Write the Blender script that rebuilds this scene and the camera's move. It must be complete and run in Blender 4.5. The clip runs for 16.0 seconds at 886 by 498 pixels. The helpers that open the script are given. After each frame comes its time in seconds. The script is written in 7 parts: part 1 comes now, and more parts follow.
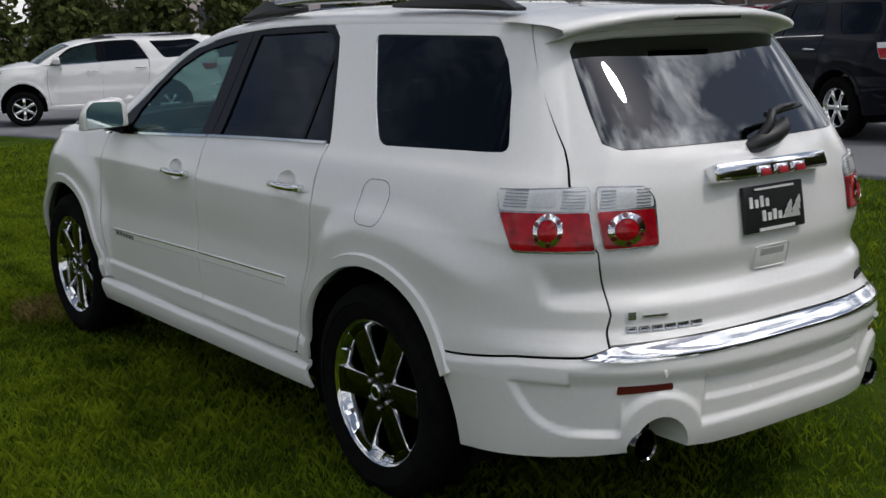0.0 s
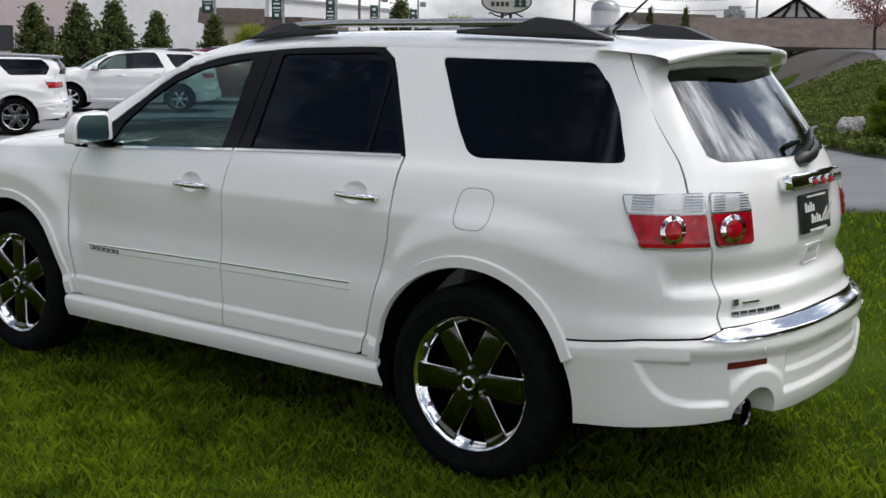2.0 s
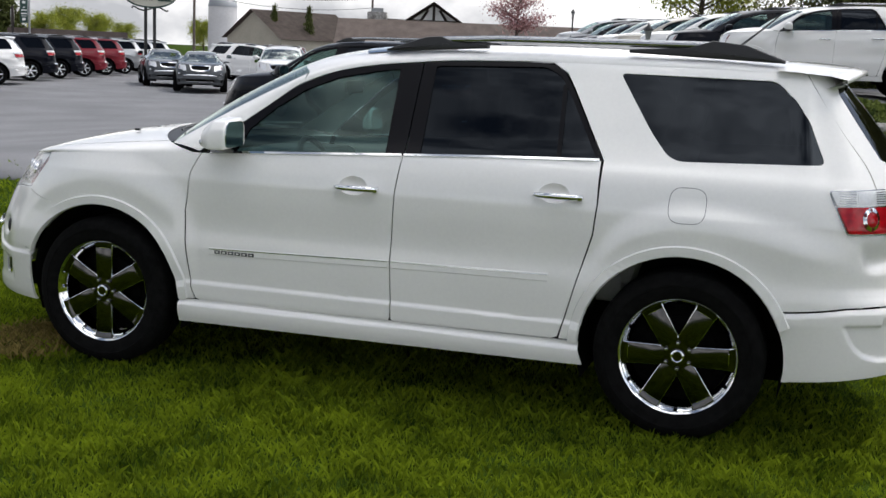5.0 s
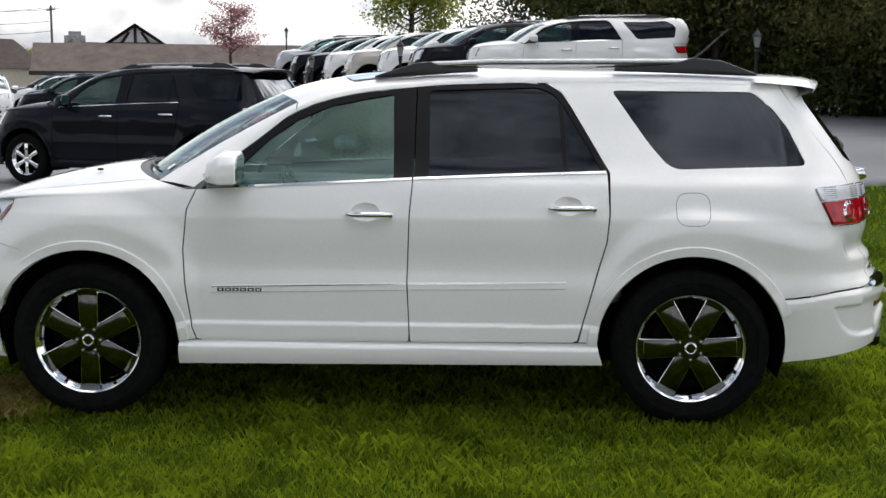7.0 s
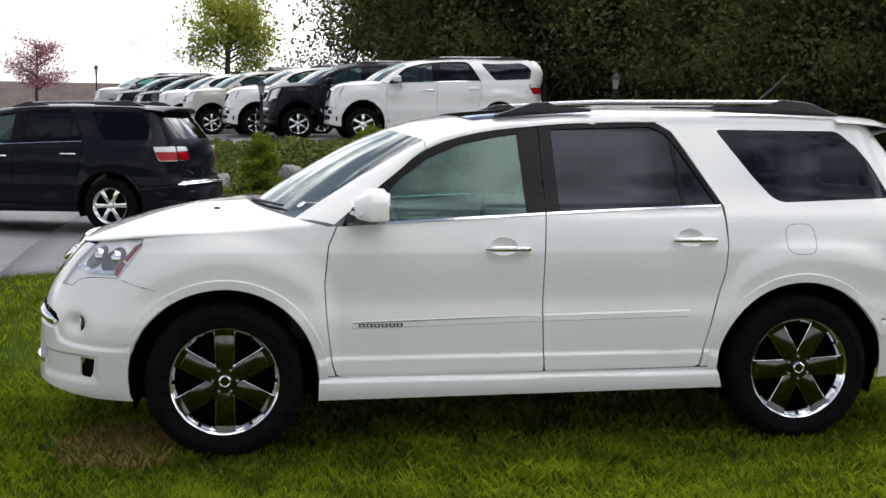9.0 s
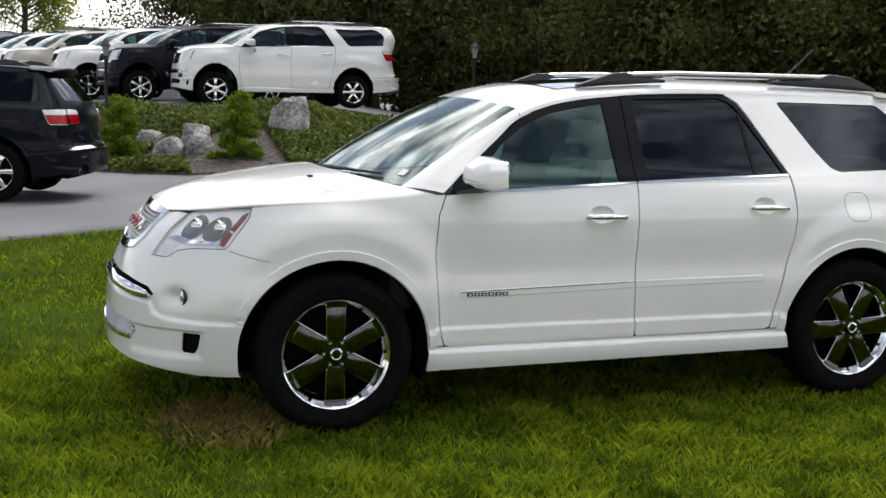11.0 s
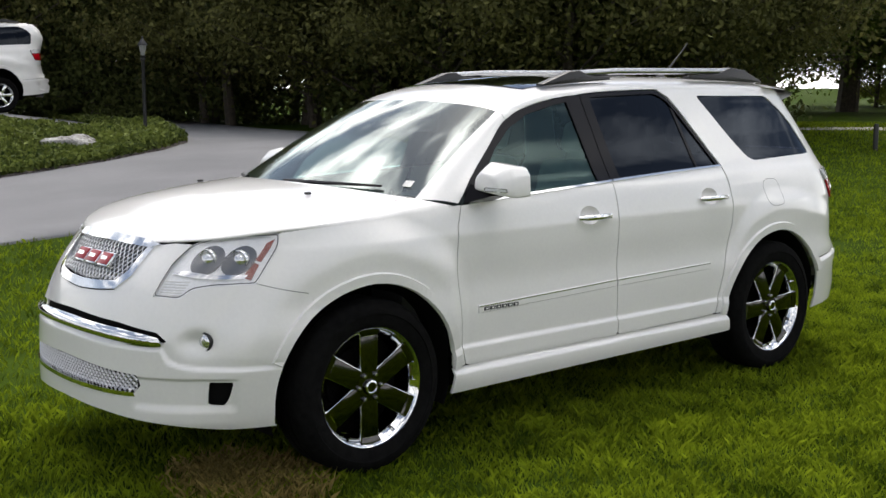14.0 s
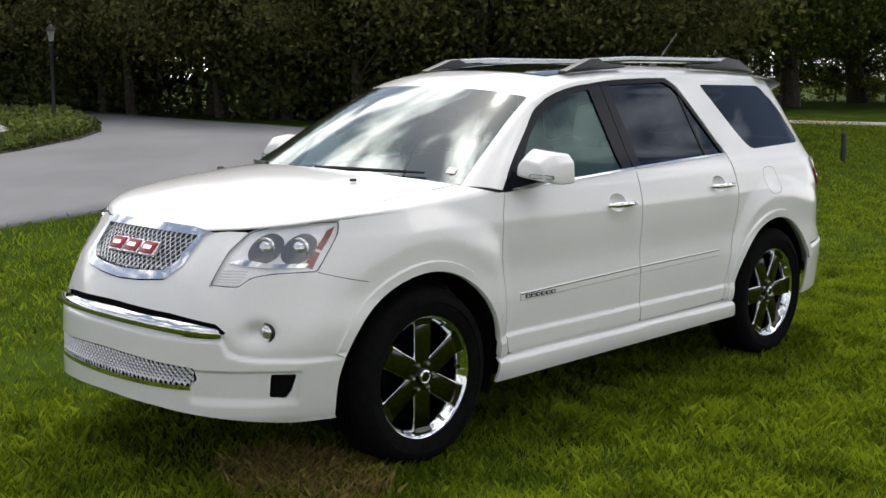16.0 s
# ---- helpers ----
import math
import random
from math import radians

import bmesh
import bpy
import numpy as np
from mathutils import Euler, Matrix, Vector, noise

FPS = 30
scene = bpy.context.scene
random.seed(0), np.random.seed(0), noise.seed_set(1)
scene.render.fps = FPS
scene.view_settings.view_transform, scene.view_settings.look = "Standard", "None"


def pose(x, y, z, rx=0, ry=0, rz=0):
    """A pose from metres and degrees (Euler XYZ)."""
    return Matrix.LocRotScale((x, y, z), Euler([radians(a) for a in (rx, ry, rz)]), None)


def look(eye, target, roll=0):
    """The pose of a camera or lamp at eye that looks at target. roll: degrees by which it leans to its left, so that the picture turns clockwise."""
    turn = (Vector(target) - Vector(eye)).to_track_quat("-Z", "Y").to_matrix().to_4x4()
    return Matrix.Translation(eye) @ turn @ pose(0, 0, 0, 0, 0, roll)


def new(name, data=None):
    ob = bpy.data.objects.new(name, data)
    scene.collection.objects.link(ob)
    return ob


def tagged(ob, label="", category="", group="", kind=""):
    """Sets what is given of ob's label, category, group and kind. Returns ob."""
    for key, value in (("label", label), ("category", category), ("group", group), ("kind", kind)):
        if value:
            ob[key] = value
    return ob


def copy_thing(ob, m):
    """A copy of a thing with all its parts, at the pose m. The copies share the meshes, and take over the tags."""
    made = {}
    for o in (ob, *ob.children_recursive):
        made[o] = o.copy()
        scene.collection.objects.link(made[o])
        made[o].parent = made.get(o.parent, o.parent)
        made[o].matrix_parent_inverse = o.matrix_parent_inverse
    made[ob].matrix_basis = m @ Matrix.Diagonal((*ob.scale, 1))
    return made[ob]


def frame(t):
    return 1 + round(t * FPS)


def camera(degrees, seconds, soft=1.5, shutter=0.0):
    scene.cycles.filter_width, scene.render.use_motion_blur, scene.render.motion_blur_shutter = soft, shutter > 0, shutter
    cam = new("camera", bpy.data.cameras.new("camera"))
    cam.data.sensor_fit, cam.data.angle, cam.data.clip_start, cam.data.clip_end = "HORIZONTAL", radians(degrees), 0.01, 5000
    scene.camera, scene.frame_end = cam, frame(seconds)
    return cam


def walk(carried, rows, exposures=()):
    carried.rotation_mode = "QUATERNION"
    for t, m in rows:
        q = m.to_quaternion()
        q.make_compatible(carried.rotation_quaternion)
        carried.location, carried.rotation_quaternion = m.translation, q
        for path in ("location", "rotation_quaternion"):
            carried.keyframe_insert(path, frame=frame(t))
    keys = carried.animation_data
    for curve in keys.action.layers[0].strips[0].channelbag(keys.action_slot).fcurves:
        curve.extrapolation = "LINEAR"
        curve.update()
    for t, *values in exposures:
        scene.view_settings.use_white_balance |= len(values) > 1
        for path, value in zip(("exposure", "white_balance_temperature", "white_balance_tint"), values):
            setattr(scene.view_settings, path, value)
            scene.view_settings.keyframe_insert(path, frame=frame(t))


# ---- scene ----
cam = camera(41.2, 16.0)
PATH = [
    (0, (-4.912, 3.173, 1.727), (-3.344, 1.995, 1.335), -1.2),
    (0.5, (-4.757, 3.597, 1.697), (-3.288, 2.291, 1.326), -0.4),
    (1, (-4.543, 3.965, 1.731), (-3.18, 2.548, 1.366), -0.0),
    (1.5, (-4.353, 4.305, 1.702), (-3.091, 2.789, 1.373), -0.3),
    (2, (-4.091, 4.599, 1.699), (-2.917, 3.016, 1.36), 1.1),
    (2.5, (-3.761, 4.838, 1.726), (-2.71, 3.17, 1.385), 0.5),
    (3, (-3.471, 5.201, 1.698), (-2.498, 3.482, 1.384), -0.6),
    (3.5, (-3.15, 5.512, 1.699), (-2.262, 3.745, 1.398), 0.3),
    (4, (-2.767, 5.746, 1.72), (-1.966, 3.938, 1.42), 0.9),
    (6.5, (-0.9, 6.711, 1.675), (-0.707, 4.747, 1.349), 2.1),
    (7, (-0.501, 6.683, 1.709), (-0.425, 4.705, 1.423), 0.3),
    (7.5, (-0.079, 6.76, 1.694), (-0.085, 4.778, 1.423), 0.2),
    (8, (0.397, 6.791, 1.685), (0.317, 4.809, 1.428), 1.3),
    (8.5, (0.844, 6.729, 1.704), (0.675, 4.75, 1.472), 0.7),
    (9, (1.309, 6.776, 1.695), (1.01, 4.811, 1.477), 0.5),
    (11.5, (3.258, 6.202, 1.673), (2.481, 4.381, 1.394), 0.7),
    (12, (3.578, 6.045, 1.68), (2.676, 4.282, 1.401), -0.6),
    (12.5, (3.863, 5.823, 1.677), (2.884, 4.106, 1.368), -0.4),
    (13, (4.074, 5.5, 1.678), (3.011, 3.829, 1.399), -0.1),
    (13.5, (4.319, 5.244, 1.678), (3.14, 3.652, 1.401), -1.3),
    (14, (4.541, 5.014, 1.699), (3.263, 3.5, 1.429), -0.1),
    (14.5, (4.644, 4.78, 1.675), (3.293, 3.329, 1.416), 1.0),
    (15, (4.855, 4.603, 1.664), (3.455, 3.202, 1.392), 0.7),
    (15.5, (5.019, 4.49, 1.675), (3.614, 3.097, 1.389), -0.2),
    (16, (5.057, 4.446, 1.668), (3.63, 3.074, 1.385), 0.4),
]
EXPOSE = [(0, -0.62, 6350, 12), (1, -0.42, 6350, 12), (2, -0.06, 6400, 11), (3.5, 0.06, 6400, 11), (6.5, 0.10, 6450, 11), (7.2, 0.19, 6450, 11), (9, 0.26, 6520, 11), (11.5, 0.27, 6580, 11), (14, 0.27, 6640, 11.5), (16, 0.20, 6640, 11.5)]
walk(cam, [(t, look(eye, target, roll)) for t, eye, target, roll in PATH], EXPOSE)

# ---- light ----
SUN_AZ, SUN_EL = radians(-128.0), radians(58.0)
world = bpy.data.worlds.new("world")
scene.world = world
world.use_nodes = True
wn, wl = world.node_tree.nodes, world.node_tree.links
wn.clear()
w_out, w_bg = wn.new("ShaderNodeOutputWorld"), wn.new("ShaderNodeBackground")
w_sky = wn.new("ShaderNodeTexSky")
w_sky.sky_type, w_sky.sun_disc, w_sky.sun_elevation, w_sky.sun_rotation = "NISHITA", False, SUN_EL, SUN_AZ
w_co, w_map = wn.new("ShaderNodeTexCoord"), wn.new("ShaderNodeMapping")
w_map.inputs["Scale"].default_value = (2.4, 2.4, 4.0)
w_noise = wn.new("ShaderNodeTexNoise")
w_noise.inputs["Scale"].default_value, w_noise.inputs["Detail"].default_value, w_noise.inputs["Roughness"].default_value = 1.35, 9.0, 0.6
w_ramp = wn.new("ShaderNodeValToRGB")
w_ramp.color_ramp.elements[0].position, w_ramp.color_ramp.elements[1].position = 0.46, 0.60
w_ramp.color_ramp.elements[0].color = (0.0, 0.0, 0.0, 1)
w_cloud = wn.new("ShaderNodeValToRGB")
w_cloud.color_ramp.elements[0].position, w_cloud.color_ramp.elements[1].position = 0.36, 0.66
w_cloud.color_ramp.elements[0].color, w_cloud.color_ramp.elements[1].color = (4.6, 4.7, 4.9, 1), (13.0, 12.8, 12.5, 1)
w_noise2 = wn.new("ShaderNodeTexNoise")
w_noise2.inputs["Scale"].default_value, w_noise2.inputs["Detail"].default_value = 3.4, 9.0
w_mix = wn.new("ShaderNodeMixRGB")
wl.new(w_co.outputs["Generated"], w_map.inputs["Vector"])
wl.new(w_map.outputs[0], w_noise.inputs["Vector"])
wl.new(w_map.outputs[0], w_noise2.inputs["Vector"])
wl.new(w_noise.outputs[0], w_ramp.inputs[0])
wl.new(w_noise2.outputs[0], w_cloud.inputs[0])
w_sep, w_low, w_max = wn.new("ShaderNodeSeparateXYZ"), wn.new("ShaderNodeMapRange"), wn.new("ShaderNodeMath")
wl.new(w_co.outputs["Generated"], w_sep.inputs[0])
wl.new(w_sep.outputs[2], w_low.inputs[0])
w_low.inputs[1].default_value, w_low.inputs[2].default_value, w_low.inputs[3].default_value, w_low.inputs[4].default_value = 0.05, 0.30, 1.0, 0.0
w_max.operation = "MAXIMUM"
wl.new(w_ramp.outputs[0], w_max.inputs[0])
wl.new(w_low.outputs[0], w_max.inputs[1])
wl.new(w_max.outputs[0], w_mix.inputs[0])
w_hsv = wn.new("ShaderNodeHueSaturation")
w_hsv.inputs["Saturation"].default_value = 0.7
wl.new(w_sky.outputs[0], w_hsv.inputs["Color"])
wl.new(w_hsv.outputs[0], w_mix.inputs[1])
# thin cloud shines brighter round the hidden sun
w_dot, w_glow, w_mul = wn.new("ShaderNodeVectorMath"), wn.new("ShaderNodeMapRange"), wn.new("ShaderNodeVectorMath")
w_dot.operation, w_mul.operation = "DOT_PRODUCT", "SCALE"
w_dot.inputs[1].default_value = (math.sin(SUN_AZ) * math.cos(SUN_EL), math.cos(SUN_AZ) * math.cos(SUN_EL), math.sin(SUN_EL))
wl.new(w_co.outputs["Generated"], w_dot.inputs[0])
wl.new(w_dot.outputs["Value"], w_glow.inputs[0])
w_glow.inputs[1].default_value, w_glow.inputs[2].default_value, w_glow.inputs[3].default_value, w_glow.inputs[4].default_value = 0.25, 1.0, 0.95, 4.2
wl.new(w_cloud.outputs[0], w_mul.inputs[0])
wl.new(w_glow.outputs[0], w_mul.inputs["Scale"])
wl.new(w_mul.outputs[0], w_mix.inputs[2])
wl.new(w_mix.outputs[0], w_bg.inputs[0])
w_bg.inputs[1].default_value = 0.122
wl.new(w_bg.outputs[0], w_out.inputs[0])

sun_data = bpy.data.lights.new("sun", "SUN")
sun_data.energy, sun_data.angle, sun_data.color = 1.6, radians(5), (1.0, 0.95, 0.87)
sun = new("sun", sun_data)
sun.matrix_world = look((0, 0, 0), (-math.sin(SUN_AZ) * math.cos(SUN_EL), -math.cos(SUN_AZ) * math.cos(SUN_EL), -math.sin(SUN_EL)))


# ---- materials ----
def material(name):
    m = bpy.data.materials.new(name)
    m.use_nodes = True
    return m, m.node_tree.nodes, m.node_tree.links, m.node_tree.nodes["Principled BSDF"]


def rough_stuff(name, a, b, scale=20.0, rough=0.8, bump=0.2, fine=None, metal=0.0, coat=0.0, spec=0.5, dist=0.01, vary=0.0, space="Object"):
    """Two colours mixed by noise at two scales, with relief."""
    m, n, l, p = material(name)
    co = n.new("ShaderNodeTexCoord")
    n1, n2 = n.new("ShaderNodeTexNoise"), n.new("ShaderNodeTexNoise")
    n1.inputs["Scale"].default_value, n1.inputs["Detail"].default_value = scale, 5
    n2.inputs["Scale"].default_value, n2.inputs["Detail"].default_value = fine or scale * 9, 4
    ad, r, mx = n.new("ShaderNodeMath"), n.new("ShaderNodeMapRange"), n.new("ShaderNodeMixRGB")
    l.new(co.outputs[space], n1.inputs["Vector"])
    l.new(co.outputs[space], n2.inputs["Vector"])
    l.new(n1.outputs[0], ad.inputs[0])
    l.new(n2.outputs[0], ad.inputs[1])
    r.inputs[1].default_value, r.inputs[2].default_value = 0.75, 1.25
    l.new(ad.outputs[0], r.inputs[0])
    fac = r.outputs[0]
    if vary:
        oi, ma = n.new("ShaderNodeObjectInfo"), n.new("ShaderNodeMath")
        ma.operation = "MULTIPLY_ADD"
        l.new(oi.outputs["Random"], ma.inputs[0])
        ma.inputs[1].default_value = vary
        l.new(fac, ma.inputs[2])
        fac = ma.outputs[0]
    l.new(fac, mx.inputs[0])
    mx.inputs[1].default_value, mx.inputs[2].default_value = (*a, 1), (*b, 1)
    l.new(mx.outputs[0], p.inputs["Base Color"])
    p.inputs["Roughness"].default_value, p.inputs["Metallic"].default_value = rough, metal
    p.inputs["Coat Weight"].default_value, p.inputs["Coat Roughness"].default_value = coat, 0.03
    p.inputs["Coat IOR"].default_value = 1.5 if spec > 0.1 else 1.33
    p.inputs["Specular IOR Level"].default_value = spec
    if bump:
        bp = n.new("ShaderNodeBump")
        bp.inputs["Strength"].default_value, bp.inputs["Distance"].default_value = bump, dist
        l.new(ad.outputs[0], bp.inputs["Height"])
        l.new(bp.outputs[0], p.inputs["Normal"])
    return m


def paint(name, c, rough=0.28, coat=1.0, metal=0.0):
    lo = tuple(v * 0.96 for v in c)
    return rough_stuff(name, lo, c, 2.0, rough, 0.0, 60.0, metal, coat, 0.3 if c[0] > 0.3 else 0.08)


def glass(name, tint, gloss=(1.0, 1.0, 1.0), face_on=0.045, rough=0.01):
    """A thin pane: what lies behind shows through its tint, and it mirrors more at a slant."""
    m, n, l, p = material(name)
    n.remove(p)
    t, g, f, x = n.new("ShaderNodeBsdfTransparent"), n.new("ShaderNodeBsdfGlossy"), n.new("ShaderNodeLayerWeight"), n.new("ShaderNodeMixShader")
    t.inputs[0].default_value, g.inputs[0].default_value, g.inputs["Roughness"].default_value = (*tint, 1), (*gloss, 1), rough
    f.inputs["Blend"].default_value = 0.5
    pw, ma = n.new("ShaderNodeMath"), n.new("ShaderNodeMath")
    pw.operation, ma.operation = "POWER", "MULTIPLY_ADD"
    pw.inputs[1].default_value, ma.inputs[1].default_value, ma.inputs[2].default_value = 5.0, 1.0 - face_on, face_on
    l.new(f.outputs["Facing"], pw.inputs[0])
    l.new(pw.outputs[0], ma.inputs[0])
    l.new(ma.outputs[0], x.inputs[0])
    l.new(t.outputs[0], x.inputs[1])
    l.new(g.outputs[0], x.inputs[2])
    l.new(x.outputs[0], n["Material Output"].inputs[0])
    return m


def plain(name, c, rough=0.5, metal=0.0, coat=0.0, spec=0.5):
    return rough_stuff(name, tuple(v * 0.85 for v in c), c, 8.0, rough, 0.05, 90.0, metal, coat, spec, 0.002)


WHITE = paint("pearl white paint", (0.82, 0.812, 0.795), 0.32, 1.0)
BLACKP = paint("black car paint", (0.004, 0.005, 0.009), 0.3, 0.3)
REDP = paint("dark red car paint", (0.16, 0.012, 0.02))
SILVER = paint("silver car paint", (0.42, 0.43, 0.44), 0.35, 1.0, 0.5)
BEIGE = paint("beige car paint", (0.45, 0.42, 0.36), 0.35, 1.0, 0.3)
GREYP = paint("charcoal car paint", (0.06, 0.065, 0.07), 0.3, 1.0, 0.4)
CHROME = plain("chrome", (0.86, 0.87, 0.88), 0.06, 1.0)
DARKCHROME = plain("grey satin metal", (0.45, 0.46, 0.47), 0.25, 1.0)
RUBBER = rough_stuff("tyre rubber", (0.003, 0.003, 0.003), (0.008, 0.008, 0.008), 30, 0.92, 0.3, spec=0.06)
TRIM = plain("black plastic trim", (0.012, 0.012, 0.013), 0.45)
# near-black colour carries the shade in gaps, slots, wheel wells and under the floor
MATT = plain("near-black for shaded cavities", (0.006, 0.006, 0.006), 0.95, spec=0.1)
GLASS_F = glass("light teal window glass", (0.31, 0.47, 0.455), (0.72, 1.0, 0.95), 0.055)
GLASS_W = glass("windscreen glass", (0.66, 0.78, 0.74), (0.92, 1.0, 0.97), 0.20, 0.07)
# blue in the gloss colour stands in for the open sky these panes mirror
GLASS_D = glass("dark privacy glass", (0.012, 0.014, 0.022), (0.74, 0.85, 1.0), 0.022)
GLASS_R = glass("dark mirroring rear glass", (0.012, 0.014, 0.020), (0.92, 0.96, 1.0), 0.11)
LENS = glass("clear lamp lens", (0.985, 0.985, 0.99))
LENS_W = plain("white ribbed lens", (0.72, 0.73, 0.74), 0.12, 0.0, 1.0)
LENS_R = rough_stuff("red lamp lens", (0.20, 0.002, 0.006), (0.50, 0.004, 0.012), 7.0, 0.15, 0.05, 30.0, 0.0, 0.5, 0.2, 0.002)
LENS_C = plain("clear domed lens", (0.88, 0.89, 0.91), 0.05, 0.85, 1.0)
LAMPDARK = plain("dark grey lamp pod", (0.20, 0.205, 0.215), 0.22, 0.6)
LENS_RD = plain("dark red reflector", (0.12, 0.01, 0.015), 0.15, 0.0, 1.0)
LENS_A = plain("amber lamp lens", (0.26, 0.055, 0.04), 0.12, 0.0, 1.0)
LEATHER = plain("light grey leather", (0.46, 0.46, 0.44), 0.55)
FRAME = plain("gloss black window frame", (0.004, 0.004, 0.006), 0.2, 0.0, 0.0, 0.12)
DASH = plain("dark grey dashboard plastic", (0.035, 0.036, 0.038), 0.6)
SIGNW = plain("cream sign paint", (0.55, 0.54, 0.46), 0.5)
SIGNG = plain("dark green sign paint", (0.01, 0.045, 0.035), 0.5)
LETTER = plain("white lettering", (0.75, 0.75, 0.73), 0.5)
LETTER_R = plain("red lettering", (0.35, 0.012, 0.02), 0.3)
LETTER_D = plain("dark lettering", (0.03, 0.03, 0.03), 0.4)
BOWL = plain("bright lamp reflector", (0.93, 0.935, 0.94), 0.3, 0.15, 0.5)
LAMPSHELL = plain("silver lamp shell", (0.66, 0.67, 0.68), 0.3, 0.35)
MESHM = plain("bright grille mesh", (0.62, 0.62, 0.63), 0.28, 0.9)
MIRROR = plain("tinted mirror glass", (0.55, 0.63, 0.62), 0.03, 1.0)
# chrome darkened in its own colour to stand for dark things it mirrors
DIMCHROME = plain("chrome coloured for dark reflections", (0.10, 0.10, 0.10), 0.10, 1.0)
# ---- body surface of a car: a chart that wraps from the tail's middle round the side to the nose's middle ----
def curve(tab):
    """A smooth curve through (a, b) pairs that does not overshoot."""
    tab = sorted(tab)
    xs, ys = [p[0] for p in tab], [p[1] for p in tab]
    n = len(xs)
    d = [(ys[i + 1] - ys[i]) / (xs[i + 1] - xs[i]) for i in range(n - 1)]
    m = [d[0]] + [0.0 if d[i - 1] * d[i] <= 0 else 2 * d[i - 1] * d[i] / (d[i - 1] + d[i]) for i in range(1, n - 1)] + [d[-1]]

    def exact(x):
        i = max(k for k in range(n - 1) if xs[k] <= x)
        h = xs[i + 1] - xs[i]
        t = (x - xs[i]) / h
        return (ys[i] * (1 + 2 * t) * (1 - t) ** 2 + m[i] * h * t * (1 - t) ** 2 + ys[i + 1] * t * t * (3 - 2 * t) + m[i + 1] * h * t * t * (t - 1))

    # sampled once, then read off
    lo, hi, steps = xs[0], xs[-1], 1600
    table = [exact(lo + (hi - lo) * k / steps) for k in range(steps + 1)]
    table[-1] = ys[-1]
    scale = steps / (hi - lo)

    def f(x):
        if x <= lo:
            return ys[0]
        if x >= hi:
            return ys[-1]
        k = (x - lo) * scale
        i = int(k)
        return table[i] + (table[i + 1] - table[i]) * (k - i)

    return f


def power(v, e):
    return max(v, 0.0) ** e


SILL = curve([(0.24, 0.0), (0.285, 0.022), (0.34, 0.026), (0.378, 0.024), (0.398, -0.004), (0.42, 0.0), (0.5, 0.0)])
# upper edge of the swelling over the rear wheel, and edges of the stepped bumper skins, by place along the body
HAUNCH = curve([(-0.95, 0.62), (-1.05, 0.80), (-1.15, 0.95), (-1.3, 1.07), (-1.5, 1.12), (-1.7, 1.11), (-1.9, 1.07), (-2.1, 1.02), (-2.4, 0.98)])
REAR_LIP = curve([(-3.5, 0.455), (-3.1, 0.445), (-2.76, 0.432), (-2.52, 0.432), (-2.40, 0.446), (-2.32, 0.475), (-2.26, 0.52), (-2.22, 0.57), (-2.19, 0.605), (-1.9, 0.612)])
REAR_TOP = curve([(-3.5, 0.722), (-2.72, 0.712), (-2.57, 0.688), (-2.24, 0.678), (-1.9, 0.646)])
FRONT_LIP = curve([(1.7, 0.566), (2.0, 0.564), (2.17, 0.567), (2.32, 0.575), (2.40, 0.597), (2.46, 0.648), (3.1, 0.655)])


def smooth(t):
    t = min(1.0, max(0.0, t))
    return t * t * (3 - 2 * t)


